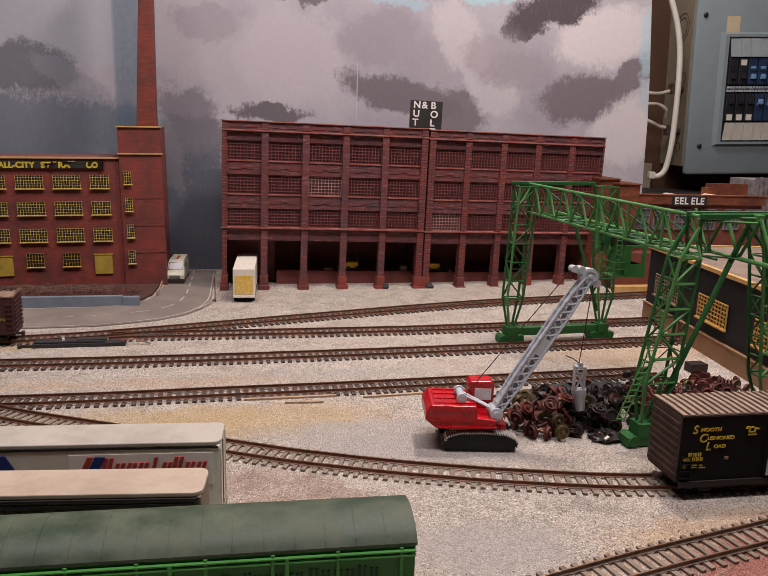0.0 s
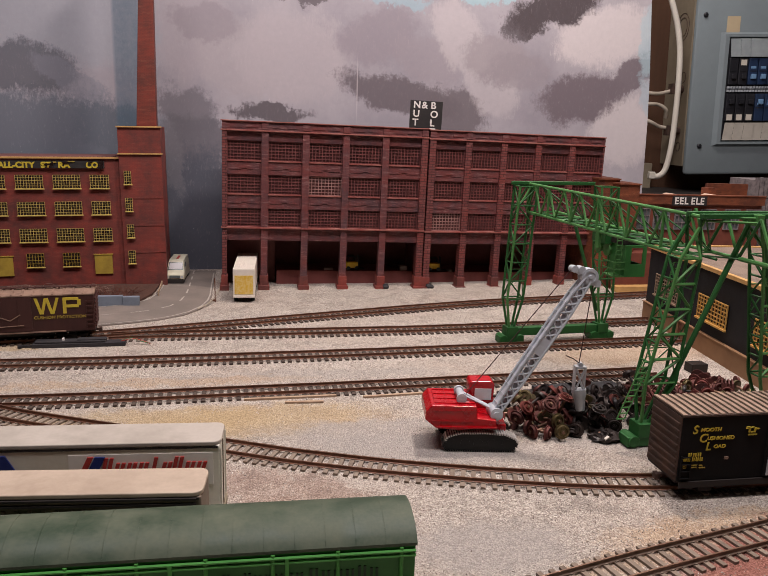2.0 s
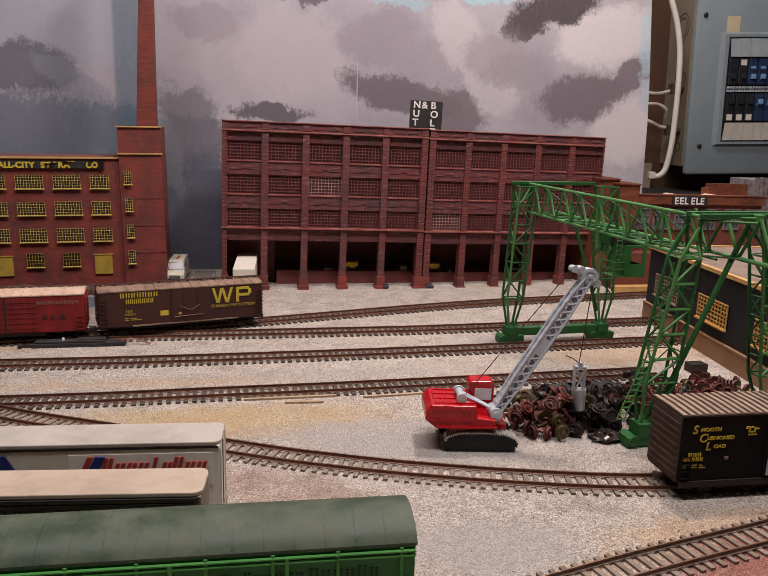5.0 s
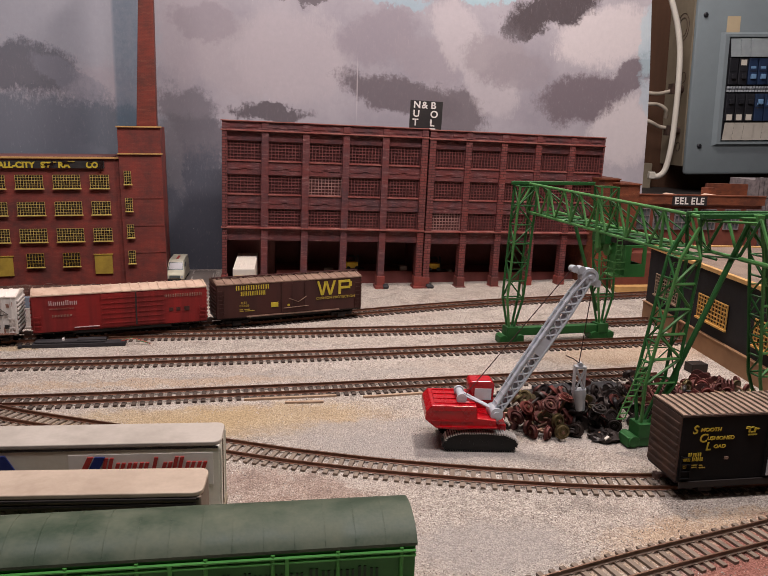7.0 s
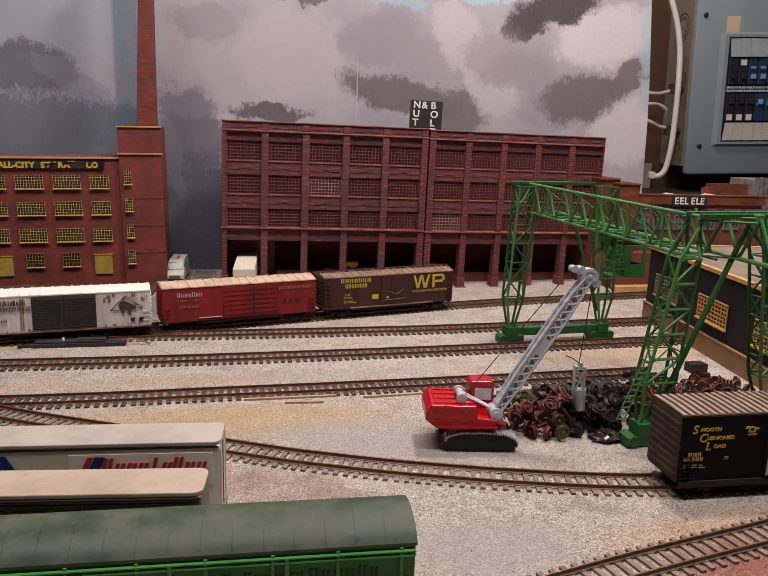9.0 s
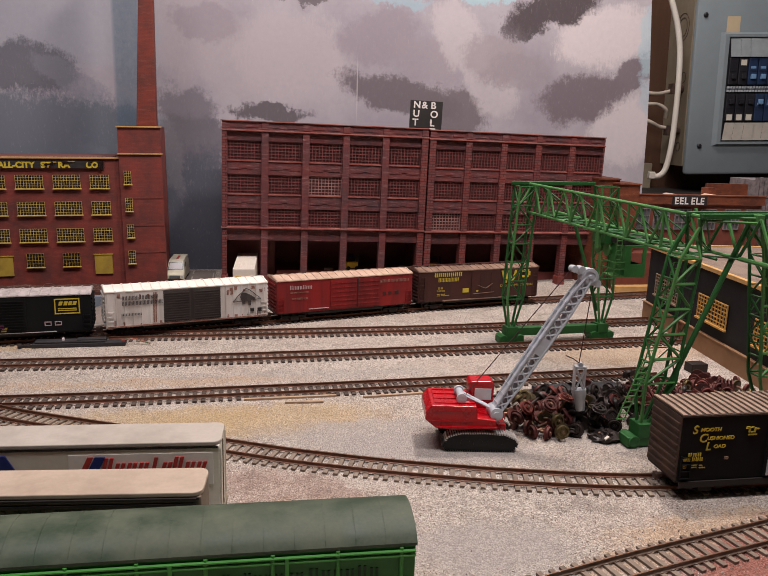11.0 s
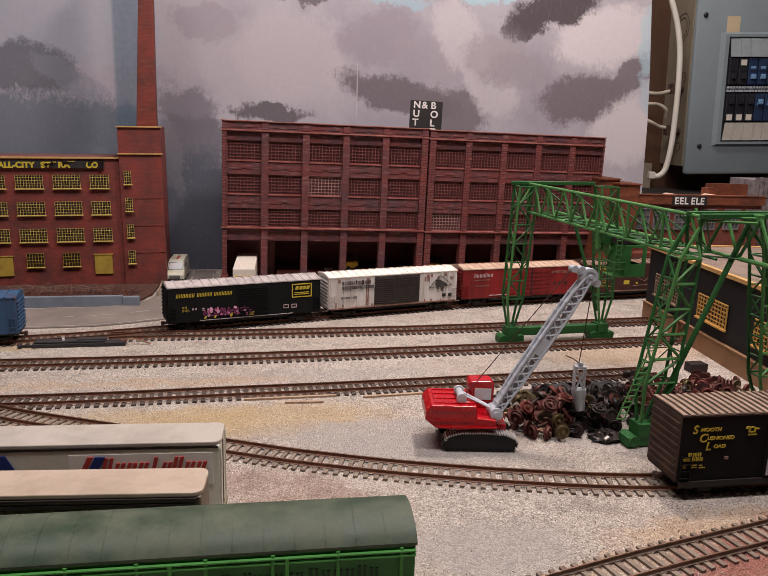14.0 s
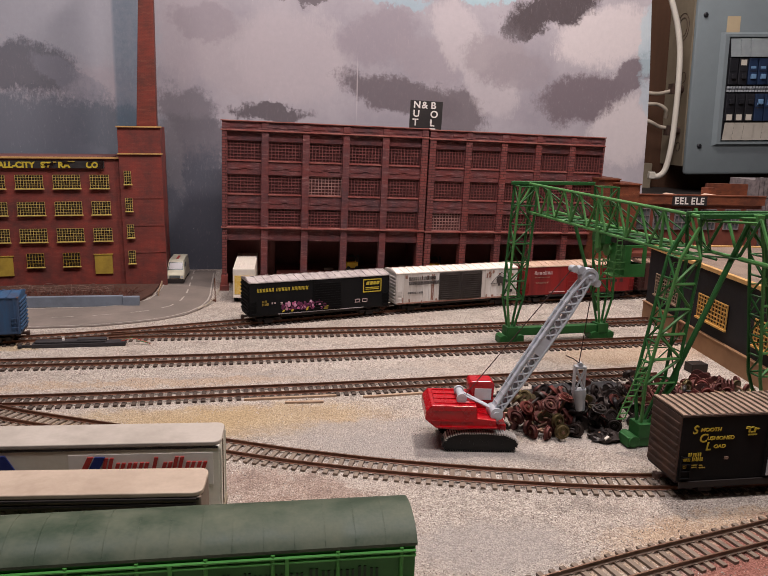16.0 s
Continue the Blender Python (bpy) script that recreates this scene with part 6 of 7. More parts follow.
# ---- brown works building behind, and the grey ribbed one ----
def works():
    t = thing("works_building", pose(0.318, 1.014, 0, 0, 0.6, 14), "brown brick works building with black sign board", "building")
    part("wall", boxed(0.030, 0.245, 0.022, 0.11, 0, 0.120), M["brown_front"], t)
    part("parapet", boxed(0.028, 0.247, 0.019, 0.025, 0.118, 0.1305), M["brown_block"], t)
    part("coping", boxed(0.027, 0.248, 0.018, 0.027, 0.1305, 0.1318), M["brown_block"], t)
    for x0, x1, z in ((0.000, 0.030, 0.145), (-0.022, 0.010, 0.150)):
        part("corner_block", boxed(x0, x1, 0.005 if x0 == 0 else 0.025, 0.10, 0, z), M["brown_block"], t, "orange-brown stepped corner")
        part("coping", boxed(x0 - 0.001, x1 + 0.001, 0.003 if x0 == 0 else 0.023, 0.101, z, z + 0.002), M["brown_block"], t)
    part("low_wall", boxed(0.0, 0.06, -0.004, 0.020, 0, 0.052), M["brown_front"], t)
    part("loading_deck", boxed(-0.004, 0.10, -0.018, -0.003, 0, 0.0075), M["roof_edge"], t, "ochre loading deck")
    part("roof_end", boxed(0.178, 0.248, 0.060, 0.066, 0.120, 0.146), M["brown_block"], t, "orange-brown stepped gable")
    part("roof_end", boxed(0.172, 0.186, 0.050, 0.066, 0.120, 0.140), M["brown_block"], t)
    part("roof", boxed(0.030, 0.245, 0.026, 0.11, 0.120, 0.1225), M["tan_roof"], t)
    for x in (0.085, 0.150):
        bm = B()
        prism(bm, ((x, 0.1225), (x + 0.045, 0.1225), (x + 0.022, 0.1315)), 0.032, 0.058)
        part("skylight", bm, M["roof_tan"], t, "low pale skylight ridge")
    mm = mullion_meshes(0.026, 0.030, 4, 3, 0.0008, M["grey_rib"], M["window_tint"], 0.0014, 0.0014)
    for x in (0.034, 0.066, 0.100, 0.142, 0.182, 0.218):
        window(t, mm, x, 0.0198, 0.082)
    sg = part("sign", boxed(0.092, 0.147, 0.0165, 0.0190, 0.1165, 0.1305), M["sign_black"], t, "black sign board with white words")
    for ch, x in zip("EELELE", (0.0942, 0.1020, 0.1098, 0.1206, 0.1284, 0.1356)):
        lettering("letter", ch, 0.0136, pose(x, 0.0163, 0.1188) @ FRONT, M["sign_white"], sg)
    g = thing("grey_building", pose(0.556, 1.132, 0, 0, 0, 12), "weathered grey ribbed building wall in the corner", "building")
    part("wall", boxed(0, 0.20, 0.002, 0.06, 0, 0.150), M["grey_rib"], g)
    rnd = random.Random(8)
    for i in range(26):
        for k, (z0, z1) in enumerate(((0.0, 0.06), (0.061, 0.122), (0.123, 0.154))):
            part("panel", boxed(i * 0.0076, i * 0.0076 + 0.0058, -rnd.uniform(0.001, 0.003), 0.002, z0, z1 + rnd.uniform(-0.001, 0.001)), M["grey_rib"], g)


works()


# ---- standing cars near the viewer ----
def scl_car():
    L, s = 0.163, 0.0
    line = LINES["A"]
    s = np.interp(0.1745, line.p[:, 0], line.s) + L / 2
    x, y = line.at(s)
    m = pose(x, y, 0, 0, 0, line.turn(s, 0.055))
    t = boxcar_shell("boxcar", m, "black boxcar with yellow lettering and weathered planked roof", M["boxcar_black"], M["weathered_roof"], L=L, roof_style="planks", end=M["end_rust"], walk_board=False, z1=0.0538, group="standing cars")
    y = -0.017
    part("end_panel", boxed(-L / 2 - 0.0006, -L / 2 + 0.0003, -0.0165, 0.0165, 0.013, 0.0530), M["end_rust"], t, "rusty corrugated end")
    for text, x, z, big in (("MOOTH", -0.0750, 0.0430, "S"), ("USHIONED", -0.0703, 0.0375, "C"), ("OAD", -0.0655, 0.0322, "L")):
        words(t, big, x, z, 0.0074, M["letter_yellow"], y - 0.0002, shear=0.18)
        words(t, text, x + 0.0052, z + 0.0012, 0.0031, M["letter_yellow"], y - 0.0002, shear=0.18, squeeze=1.15)
    letter_bars(t, M["letter_yellow"], -0.0757, 0.0284, 3, 0.0030, 0.0023, y)
    letter_bars(t, M["letter_yellow"], -0.0785, 0.0255, 5, 0.0026, 0.0023, y)
    bars(t, M["letter_faded"], [(-0.0785, 0.0225, 0.0022, 0.0006), (-0.0785, 0.0212, 0.0022, 0.0006), (-0.0735, 0.0225, 0.0040, 0.0006), (-0.0735, 0.0212, 0.0040, 0.0006), (-0.0680, 0.0222, 0.0020, 0.0006), (-0.0680, 0.0208, 0.0040, 0.0006)], y - 0.0002)
    bars(t, M["roof_rib_pale"], [(-0.0520, 0.0268, 0.0026, 0.0006), (-0.0520, 0.0258, 0.0026, 0.0006)], y - 0.0002)
    bm = B()
    for x, z, w, h in ((-0.0185, 0.0385, 0.0015, 0.005), (-0.0165, 0.0385, 0.0028, 0.0012), (-0.0165, 0.0425, 0.0028, 0.0012), (-0.0130, 0.0385, 0.0013, 0.005), (-0.0120, 0.0412, 0.0035, 0.0011), (-0.021, 0.0420, 0.002, 0.0007), (-0.021, 0.0432, 0.0035, 0.0007), (-0.0185, 0.0360, 0.009, 0.0012)):
        slanted(bm, -0.0385 + (x + 0.0185) * 0.7, 0.0425 + (z - 0.0385) * 0.7, w * 0.6, h * 0.6, 0.0005, y - 0.0004)
    part("emblem", bm, M["letter_yellow"], t, "small yellow maker mark")
    d = part("door", boxed(-0.0255, 0.016, y - 0.0012, y, 0.0140, 0.0520), M["boxcar_black"], t, "black sliding door")
    part("door_patch", boxed(-0.0235, 0.004, y - 0.0018, y - 0.0011, 0.0145, 0.0345), M["silver"], d, "bare grey patch")
    part("sill_strip", boxed(-0.08, 0.08, y - 0.0010, y, 0.0086, 0.0125), M["under"], t)


def trailer(m, label, W, L, z0, z1, top, side, name="trailer", stripe=False):
    """Origin at the middle of the rear end's foot; the trailer runs towards -x."""
    t = thing(name, m, label, "trailer", "parked trailers")
    bm = B()
    bx(bm, -L, 0, -W / 2, W / 2, z0, z1 - 0.0022)
    part("body", bm, side, t, bevel=0.0008)
    bm = B()
    r = 0.0045
    out = []
    for cx, cy, a0 in ((-r, -W / 2 + r, -90), (-r, W / 2 - r, 0)):
        for k in range(7):
            a = radians(a0 + 15 * k)
            out.append((cx + r * math.cos(a) + 0.0006, cy + (r + 0.0004) * math.sin(a)))
    out += [(-L, W / 2 + 0.0004), (-L, -W / 2 - 0.0004)]
    a = [bm.verts.new((x, y, z1 - 0.0022)) for x, y in out]
    b = [bm.verts.new((x, y, z1)) for x, y in out]
    bm.faces.new(a[::-1])
    bm.faces.new(b)
    for i in range(len(a)):
        bm.faces.new((a[i], a[(i + 1) % len(a)], b[(i + 1) % len(a)], b[i]))
    part("roof", bm, top, t, bevel=0.0005)
    part("top_rail", boxed(-L, -0.001, -W / 2 - 0.0003, W / 2 + 0.0003, z1 - 0.0036, z1 - 0.0026), M["under"], t, "thin dark line under the roof")
    bm = B()
    bx(bm, -L + 0.01, -0.002, -0.006, 0.006, z0 - 0.003, z0)
    bx(bm, -0.030, -0.004, -W / 2 + 0.004, W / 2 - 0.004, z0 - 0.004, z0)
    part("chassis", bm, M["under"], t)
    for x in (-0.010, -0.022):
        for s in (-1, 1):
            bm = B()
            tube(bm, (x, s * (W / 2 - 0.007), 0.0056), (x, s * (W / 2 - 0.001), 0.0056), 0.0056, 16)
            part("wheel", bm, M["rubber"], t, smooth=True)
    for s in (-1, 1):
        part("landing_leg", boxed(-L + 0.035, -L + 0.037, s * 0.008 - 0.001, s * 0.008 + 0.001, 0, z0), M["under"], t)
    return t


def near_cars():
    # white parcel trailer
    t = trailer(pose(-0.0835, 0.3672, 0, 0, 0, 7), "white parcel trailer with red and blue side stripes", 0.0250, 0.165, 0.0120, 0.0547, M["trailer_white"], M["trailer_side"])
    y = -0.0125
    part("side_panel", boxed(-0.075, -0.0035, y - 0.0003, y + 0.0005, 0.0310, 0.0488), M["trailer_panel"], t, "white panel behind the mark")
    bm = B()
    slanted(bm, -0.0716, 0.0352, 0.0030, 0.0125, 0.006, y - 0.0005)
    part("emblem", bm, M["logo_red"], t, "slanted red stripe")
    bm = B()
    slanted(bm, -0.0680, 0.0352, 0.0052, 0.0125, 0.006, y - 0.0008)
    part("emblem", bm, M["logo_blue"], t, "slanted blue stripe")
    for i, h in enumerate((0.0108, 0.0080, 0.0080, 0.0080, 0.0108, 0.0080, 0.0108, 0.0080, 0.0080)):
        for k in ((0.0, 0.0027) if i != 4 else (0.0014,)):
            stroke(t, M["logo_red"], "slanted red lettering shape", "emblem", -0.0598 + i * 0.0058 + k, 0.0362, 0.0019, h, 0.0025, y - 0.0006)
    bm = B()
    slanted(bm, -0.115, 0.0277, 0.022, 0.0215, -0.012, y - 0.0005)
    part("emblem", bm, M["logo_blue"], t, "broad blue stripe")
    part("bumper", boxed(-0.001, 0.0012, -0.0120, 0.0120, 0.0085, 0.0130), M["panel_side"], t)
    for k in (-0.0122, 0.0116):
        part("corner_post", boxed(0.0, 0.0007, k, k + 0.0006, 0.0135, 0.0507), M["trailer_side"], t)
    part("door_seam", boxed(0.0, 0.0006, -0.0002, 0.0002, 0.0135, 0.0507), M["beige_shaded"], t)
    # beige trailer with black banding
    t = trailer(pose(-0.0800, 0.3150, 0, 0, 0, 5.6), "beige trailer with black roof bands and ribbed sides", 0.0240, 0.165, 0.0120, 0.0537, M["beige"], M["beige_shaded"])
    for z in (0.0503, 0.0478):
        part("band", boxed(-0.165, -0.0022, -0.0133, -0.0115, z, z + 0.0009), M["under"], t, "black band")
    for i in range(28):
        x = -0.160 + i * 0.0057
        part("side_rib", boxed(x, x + 0.0016, -0.0130, -0.0118, 0.014, 0.0462), M["beige_shaded"], t)
    # green car with arched roof
    t = thing("boxcar", pose(0.0135, 0.2970, 0, 0, 0, 9.3), "green boxcar with dull arched roof standing in the yard", "boxcar", "standing cars")
    L, W = 0.19, 0.0362
    part("body", boxed(-L, 0, -W / 2, W / 2, 0.0125, 0.0465), M["green_side"], t, bevel=0.0004)
    bm = B()
    arc = []
    for k in range(13):
        a = radians(-66 + 11 * k)
        arc.append((math.sin(a) / math.sin(radians(66)) * (W / 2 + 0.0007), 0.0468 + 0.0078 * (math.cos(a) - math.cos(radians(66))) / (1 - math.cos(radians(66)))))
    prism(bm, [(arc[0][0], 0.0455)] + arc + [(arc[-1][0], 0.0455)], -0.0006, L + 0.0004)
    bm.transform(Matrix.Rotation(radians(90), 4, "Z"))
    r = part("roof", bm, M["green_roof"], t, "dusty dull green arched roof", smooth=True)
    for i in range(15):
        bm = B()
        x = -0.0125 - i * 0.0125
        for (p0, z0), (p1, z1) in zip(arc, arc[1:]):
            tube(bm, (x, p0, z0), (x, p1, z1), 0.00022, 4)
        part("roof_seam", bm, M["green_roof"], r)
    for z in (0.0435, 0.0415):
        bm = B()
        tube(bm, (-L, -W / 2 - 0.0010, z), (0.0, -W / 2 - 0.0010, z), 0.0007, 6)
        part("side_rail", bm, M["green_rib"], t, "bright green rail")
    for i in range(7):
        x = -0.0060 - i * 0.0265
        bm = B()
        tube(bm, (x, -W / 2 - 0.0006, 0.0135), (x, -W / 2 - 0.0006, 0.0450), 0.0009, 6)
        part("side_post", bm, M["green_rib"], t)
    for x in (-0.054, -0.100):
        part("door_edge", boxed(x, x + 0.0015, -W / 2 - 0.0018, -W / 2, 0.0135, 0.0435), M["green_rib"], t)
    part("sill", boxed(-L, 0, -W / 2 - 0.0008, -W / 2, 0.0300, 0.0308), M["green_rib"], t)
    letter_bars(t, M["dark_word"], -0.0790, 0.0320, 8, 0.0042, 0.0040, -W / 2, label="dark green lettering bars", tall=(0, 2))
    letter_bars(t, M["dark_word"], -0.0440, 0.0320, 6, 0.0050, 0.0042, -W / 2, label="dark green lettering bars", tall=(0, 4))
    bm = B()
    bx(bm, -L + 0.003, -0.003, -0.012, 0.012, 0.0095, 0.0125)
    part("underframe", bm, M["under"], t)
    for x in (-0.022, -L + 0.022):
        truck_parts(t, x)
    # the two tracks that carry the green car and the next one
    LINES["G"] = Line([(-0.32, 0.2424), (0.0135, 0.2970), (0.16, 0.321)])
    track("G", LINES["G"].s[0], np.interp(0.02, LINES["G"].p[:, 0], LINES["G"].s), "track under the green boxcar")


scl_car()
near_cars()


# ---- road, retaining wall, vehicles ----
def road():
    def curve(pts, n=40):
        p = smooth_path(pts, 0.004, 0.035)
        i = np.linspace(0, len(p) - 1, n)
        return [(np.interp(k, range(len(p)), p[:, 0]), np.interp(k, range(len(p)), p[:, 1])) for k in i]
    near = curve([(-1.2, 0.560), (-0.70, 0.660), (-0.389, 0.728), (-0.297, 0.749), (-0.241, 0.781), (-0.212, 0.818), (-0.209, 0.876), (-0.226, 0.96), (-0.246, 1.064)])
    far = curve([(-1.2, 0.640), (-0.70, 0.745), (-0.431, 0.806), (-0.330, 0.828), (-0.290, 0.845), (-0.283, 0.893), (-0.297, 0.98), (-0.312, 1.052)])
    bm = B()
    a = [[bm.verts.new((x, y, z)) for x, y in near] for z in (0.0, 0.0012)]
    b = [[bm.verts.new((x, y, z)) for x, y in far] for z in (0.0, 0.0012)]
    for i in range(len(near) - 1):
        bm.faces.new((a[1][i], a[1][i + 1], b[1][i + 1], b[1][i]))
        bm.faces.new((a[0][i], a[0][i + 1], a[1][i + 1], a[1][i]))
        bm.faces.new((b[0][i + 1], b[0][i], b[1][i], b[1][i + 1]))
    r = solo("road", bm, M["road"], "grey two-lane model road curving to the backdrop", kind="structure")

    def line(f0, f1, w, g):
        bm = B()
        n = 24
        pts = []
        for i in range(n + 1):
            k = f0 + (f1 - f0) * i / n
            x0, y0 = np.interp(k * 39, range(40), [p[0] for p in near]), np.interp(k * 39, range(40), [p[1] for p in near])
            x1, y1 = np.interp(k * 39, range(40), [p[0] for p in far]), np.interp(k * 39, range(40), [p[1] for p in far])
            d = math.hypot(x1 - x0, y1 - y0)
            pts.append([(x0 + (x1 - x0) * (g + s * w / d), y0 + (y1 - y0) * (g + s * w / d)) for s in (-1, 1)])
        v = [[bm.verts.new((*q, 0.0016)) for q in pr] for pr in pts]
        for i in range(n):
            bm.faces.new((v[i][0], v[i + 1][0], v[i + 1][1], v[i][1]))
        part("road_line", bm, M["road_line"], r, "worn white road line")
    line(0.45, 0.985, 0.0009, 0.035)
    line(0.30, 0.985, 0.0009, 0.96)
    for i in range(21):
        f = 0.30 + i * 0.034
        line(f, f + 0.018, 0.0010, 0.46)


road()


def roadside():
    solo("retaining_wall", boxed(-0.40, 0, 0, 0.006, 0, 0.0125), M["wall_blue"], "low blue-grey retaining wall beside the road", "wall", bevel=0.0006, m=pose(-0.3035, 0.8385, 0, 0, 0, 11.5))
    solo("retaining_wall", boxed(0, 0.0185, -0.001, 0.006, 0, 0.0115), M["wall_blue"], "short end block of the retaining wall", "wall", bevel=0.0006, m=pose(-0.3035, 0.8385, 0, 0, 0, 8))
    bm = B()
    out = ((-0.42, 0.010), (0.034, 0.010), (0.046, 0.050), (0.048, 0.080), (0.050, 0.16), (-0.42, 0.16))
    lo, hi = [bm.verts.new((x, y, 0.0)) for x, y in out], [bm.verts.new((x, y, 0.0030)) for x, y in out]
    bm.faces.new(hi)
    for i in range(len(out)):
        j = (i + 1) % len(out)
        bm.faces.new((lo[i], lo[j], hi[j], hi[i]))
    solo("embankment", bm, M["pit"], "brown earth strip behind the retaining wall", kind="structure", m=pose(-0.3235, 0.840, 0, 0, 0, 10.5))
    # tangle of dry scrub and wire
    rnd = random.Random(3)
    bm = B()
    for _ in range(420):
        x, y = rnd.uniform(-0.46, -0.305), 0.0
        base = Vector((x, 0.852 + (x + 0.35) * 0.19 + rnd.uniform(0, 0.045), 0.0035))
        d = Vector((rnd.uniform(-1, 1), rnd.uniform(-0.6, 0.6), rnd.uniform(0.3, 1.3))).normalized() * rnd.uniform(0.004, 0.014)
        tube(bm, base, base + d, 0.0003, 3, 0.0001)
    solo("dry_scrub", bm, M["scrub"], "dry brown scrub on the embankment", "scrub", kind="stuff")
    # sagging wire fence
    t = thing("wire_fence", Matrix(), "sagging thin wire fence on the embankment", "fence")
    pts = [(-0.452 + i * 0.0118, 0.868 + i * 0.0022, 0.009 + 0.002 * math.sin(i * 1.3)) for i in range(11)]
    for k in range(3):
        bm = B()
        for p, q in zip(pts, pts[1:]):
            tube(bm, (p[0], p[1], 0.0035 + p[2] * (k + 1) / 3), (q[0], q[1], 0.0035 + q[2] * (k + 1) / 3), 0.00024, 4)
        part("wire", bm, M["fence_wire"], t)
    for p in pts[::2]:
        bm = B()
        tube(bm, (p[0], p[1], 0), (p[0] + 0.001, p[1], p[2] + 0.004), 0.0003, 5)
        part("post", bm, M["fence_wire"], t)
    # loose curls of wire hanging on the fence
    rnd2 = random.Random(21)
    for k in range(9):
        c = Vector((-0.444 + k * 0.0125, 0.868 + k * 0.0024, 0.009 + rnd2.uniform(-0.002, 0.004)))
        r = rnd2.uniform(0.004, 0.008)
        bm = B()
        sweep(bm, [c + Vector((r * 1.4 * math.cos(a) + a * 0.0008, 0.001 * math.sin(3 * a), r * 0.8 * math.sin(a))) for a in (0.35 * j for j in range(17))], 0.00018, 4)
        part("wire_curl", bm, M["fence_wire"], t)
    # low guard board along the road
    g = thing("guard_rail", Matrix(), "low pale guard board along the road edge", "guard rail")
    p, q = Vector((-0.2783, 0.8910, 0)), Vector((-0.3113, 1.0414, 0))
    d = (q - p).normalized()
    turn = math.degrees(math.atan2(d.y, d.x))
    part("board", boxed(0, (q - p).length, -0.0006, 0.0006, 0.0030, 0.0068, m=pose(p.x, p.y, 0, 0, 0, turn)), M["wood_strip"], g)
    for k in range(4):
        c = p.lerp(q, k / 3)
        part("post", boxed(-0.0008, 0.0008, -0.0014, 0.0002, 0, 0.0074, m=pose(c.x, c.y, 0, 0, 0, turn)), M["wood_strip"], g)
    # cable beside the road
    bm = B()
    pts = [(-0.2285, 1.03, 0.004), (-0.212, 0.93, 0.003), (-0.206, 0.88, 0.004), (-0.207, 0.85, 0.003), (-0.214, 0.83, 0.002)]
    for p, q in zip(pts, pts[1:]):
        tube(bm, p, q, 0.0009, 6)
    solo("road_cable", bm, M["wire_grey"], "pale cable lying along the road edge", "cable")
    bm = B()
    tube(bm, (-0.2035, 0.872, 0), (-0.2035, 0.872, 0.030), 0.0007, 6)
    bx(bm, -0.2085, -0.2025, 0.8705, 0.8735, 0.0015, 0.0035)
    solo("marker_post", bm, M["rail"], "thin rusty post beside the road", "post")


roadside()


def van():
    t = thing("van", pose(-0.2780, 0.9640, 0.0012, 0, 0, 8) @ Matrix.Diagonal((0.98, 1.1, 1.15, 1)), "small white delivery van parked on the road", "van")
    out = [(0.0, 0.0030), (-0.0006, 0.0070), (0.0, 0.0112), (0.0075, 0.0134), (0.0150, 0.0236), (0.020, 0.0250), (0.058, 0.0250), (0.061, 0.0225), (0.062, 0.0030)]
    bm = B()
    prism(bm, out, -0.0118, 0.0118)
    for v in bm.verts:
        if v.co.z > 0.02:
            v.co.y *= 0.84
    bm.transform(Matrix.Rotation(radians(90), 4, "Z") @ Matrix.Scale(-1, 4, (0, 1, 0)))
    part("body", bm, M["van_white"], t, bevel=0.0010, smooth=True)

    def sloped(x, lo, hi, out_by, deep, material, name, parent, label):
        """A plate lying on the windscreen's slope between two heights."""
        bm = B()
        v = []
        for d in (out_by, out_by - deep):
            for z, k in ((lo, 1.0), (hi, 0.90)):
                y = 0.0075 + (z - 0.0134) / 0.0102 * 0.0075
                for sx in (-1, 1):
                    v.append(bm.verts.new((sx * x * k, y - 0.80 * d, z + 0.59 * d)))
        for f in ((0, 1, 3, 2), (4, 6, 7, 5), (0, 4, 5, 1), (2, 3, 7, 6), (0, 2, 6, 4), (1, 5, 7, 3)):
            bm.faces.new([v[i] for i in f])
        return part(name, bm, material, parent, label)
    w = sloped(0.0100, 0.0146, 0.0222, 0.0004, 0.001, M["window_tint"], "windscreen", t, "dark-framed windscreen")
    sloped(0.0090, 0.0154, 0.0214, 0.0007, 0.0005, M["cab_white"], "glass", w, "dusty pale glass")
    for sx in (-1, 1):
        part("side_window", boxed(*sorted((sx * 0.0108, sx * 0.0113)), 0.018, 0.030, 0.0155, 0.0210), M["window_tint"], t, "dark side window")
    part("grille", boxed(-0.0070, 0.0070, -0.0012, 0.0003, 0.0068, 0.0095), M["window_tint"], t, "grey front grille")
    part("roof_patch", boxed(-0.0010, 0.0020, 0.022, 0.044, 0.0249, 0.0254), M["logo_red"], t, "red roof patch")
    part("bumper", boxed(-0.0115, 0.0115, -0.0014, 0.001, 0.0008, 0.0056), M["under"], t, bevel=0.0004)
    for x in (-0.0095, 0.0095):
        part("headlight", boxed(x - 0.001, x + 0.001, -0.0006, 0.0005, 0.0070, 0.0090), M["silver"], t)
        for y in (0.010, 0.048):
            bm = B()
            tube(bm, (x - 0.0018, y, 0.0036), (x + 0.0018, y, 0.0036), 0.0037, 12)
            part("wheel", bm, M["rubber"], t, smooth=True)


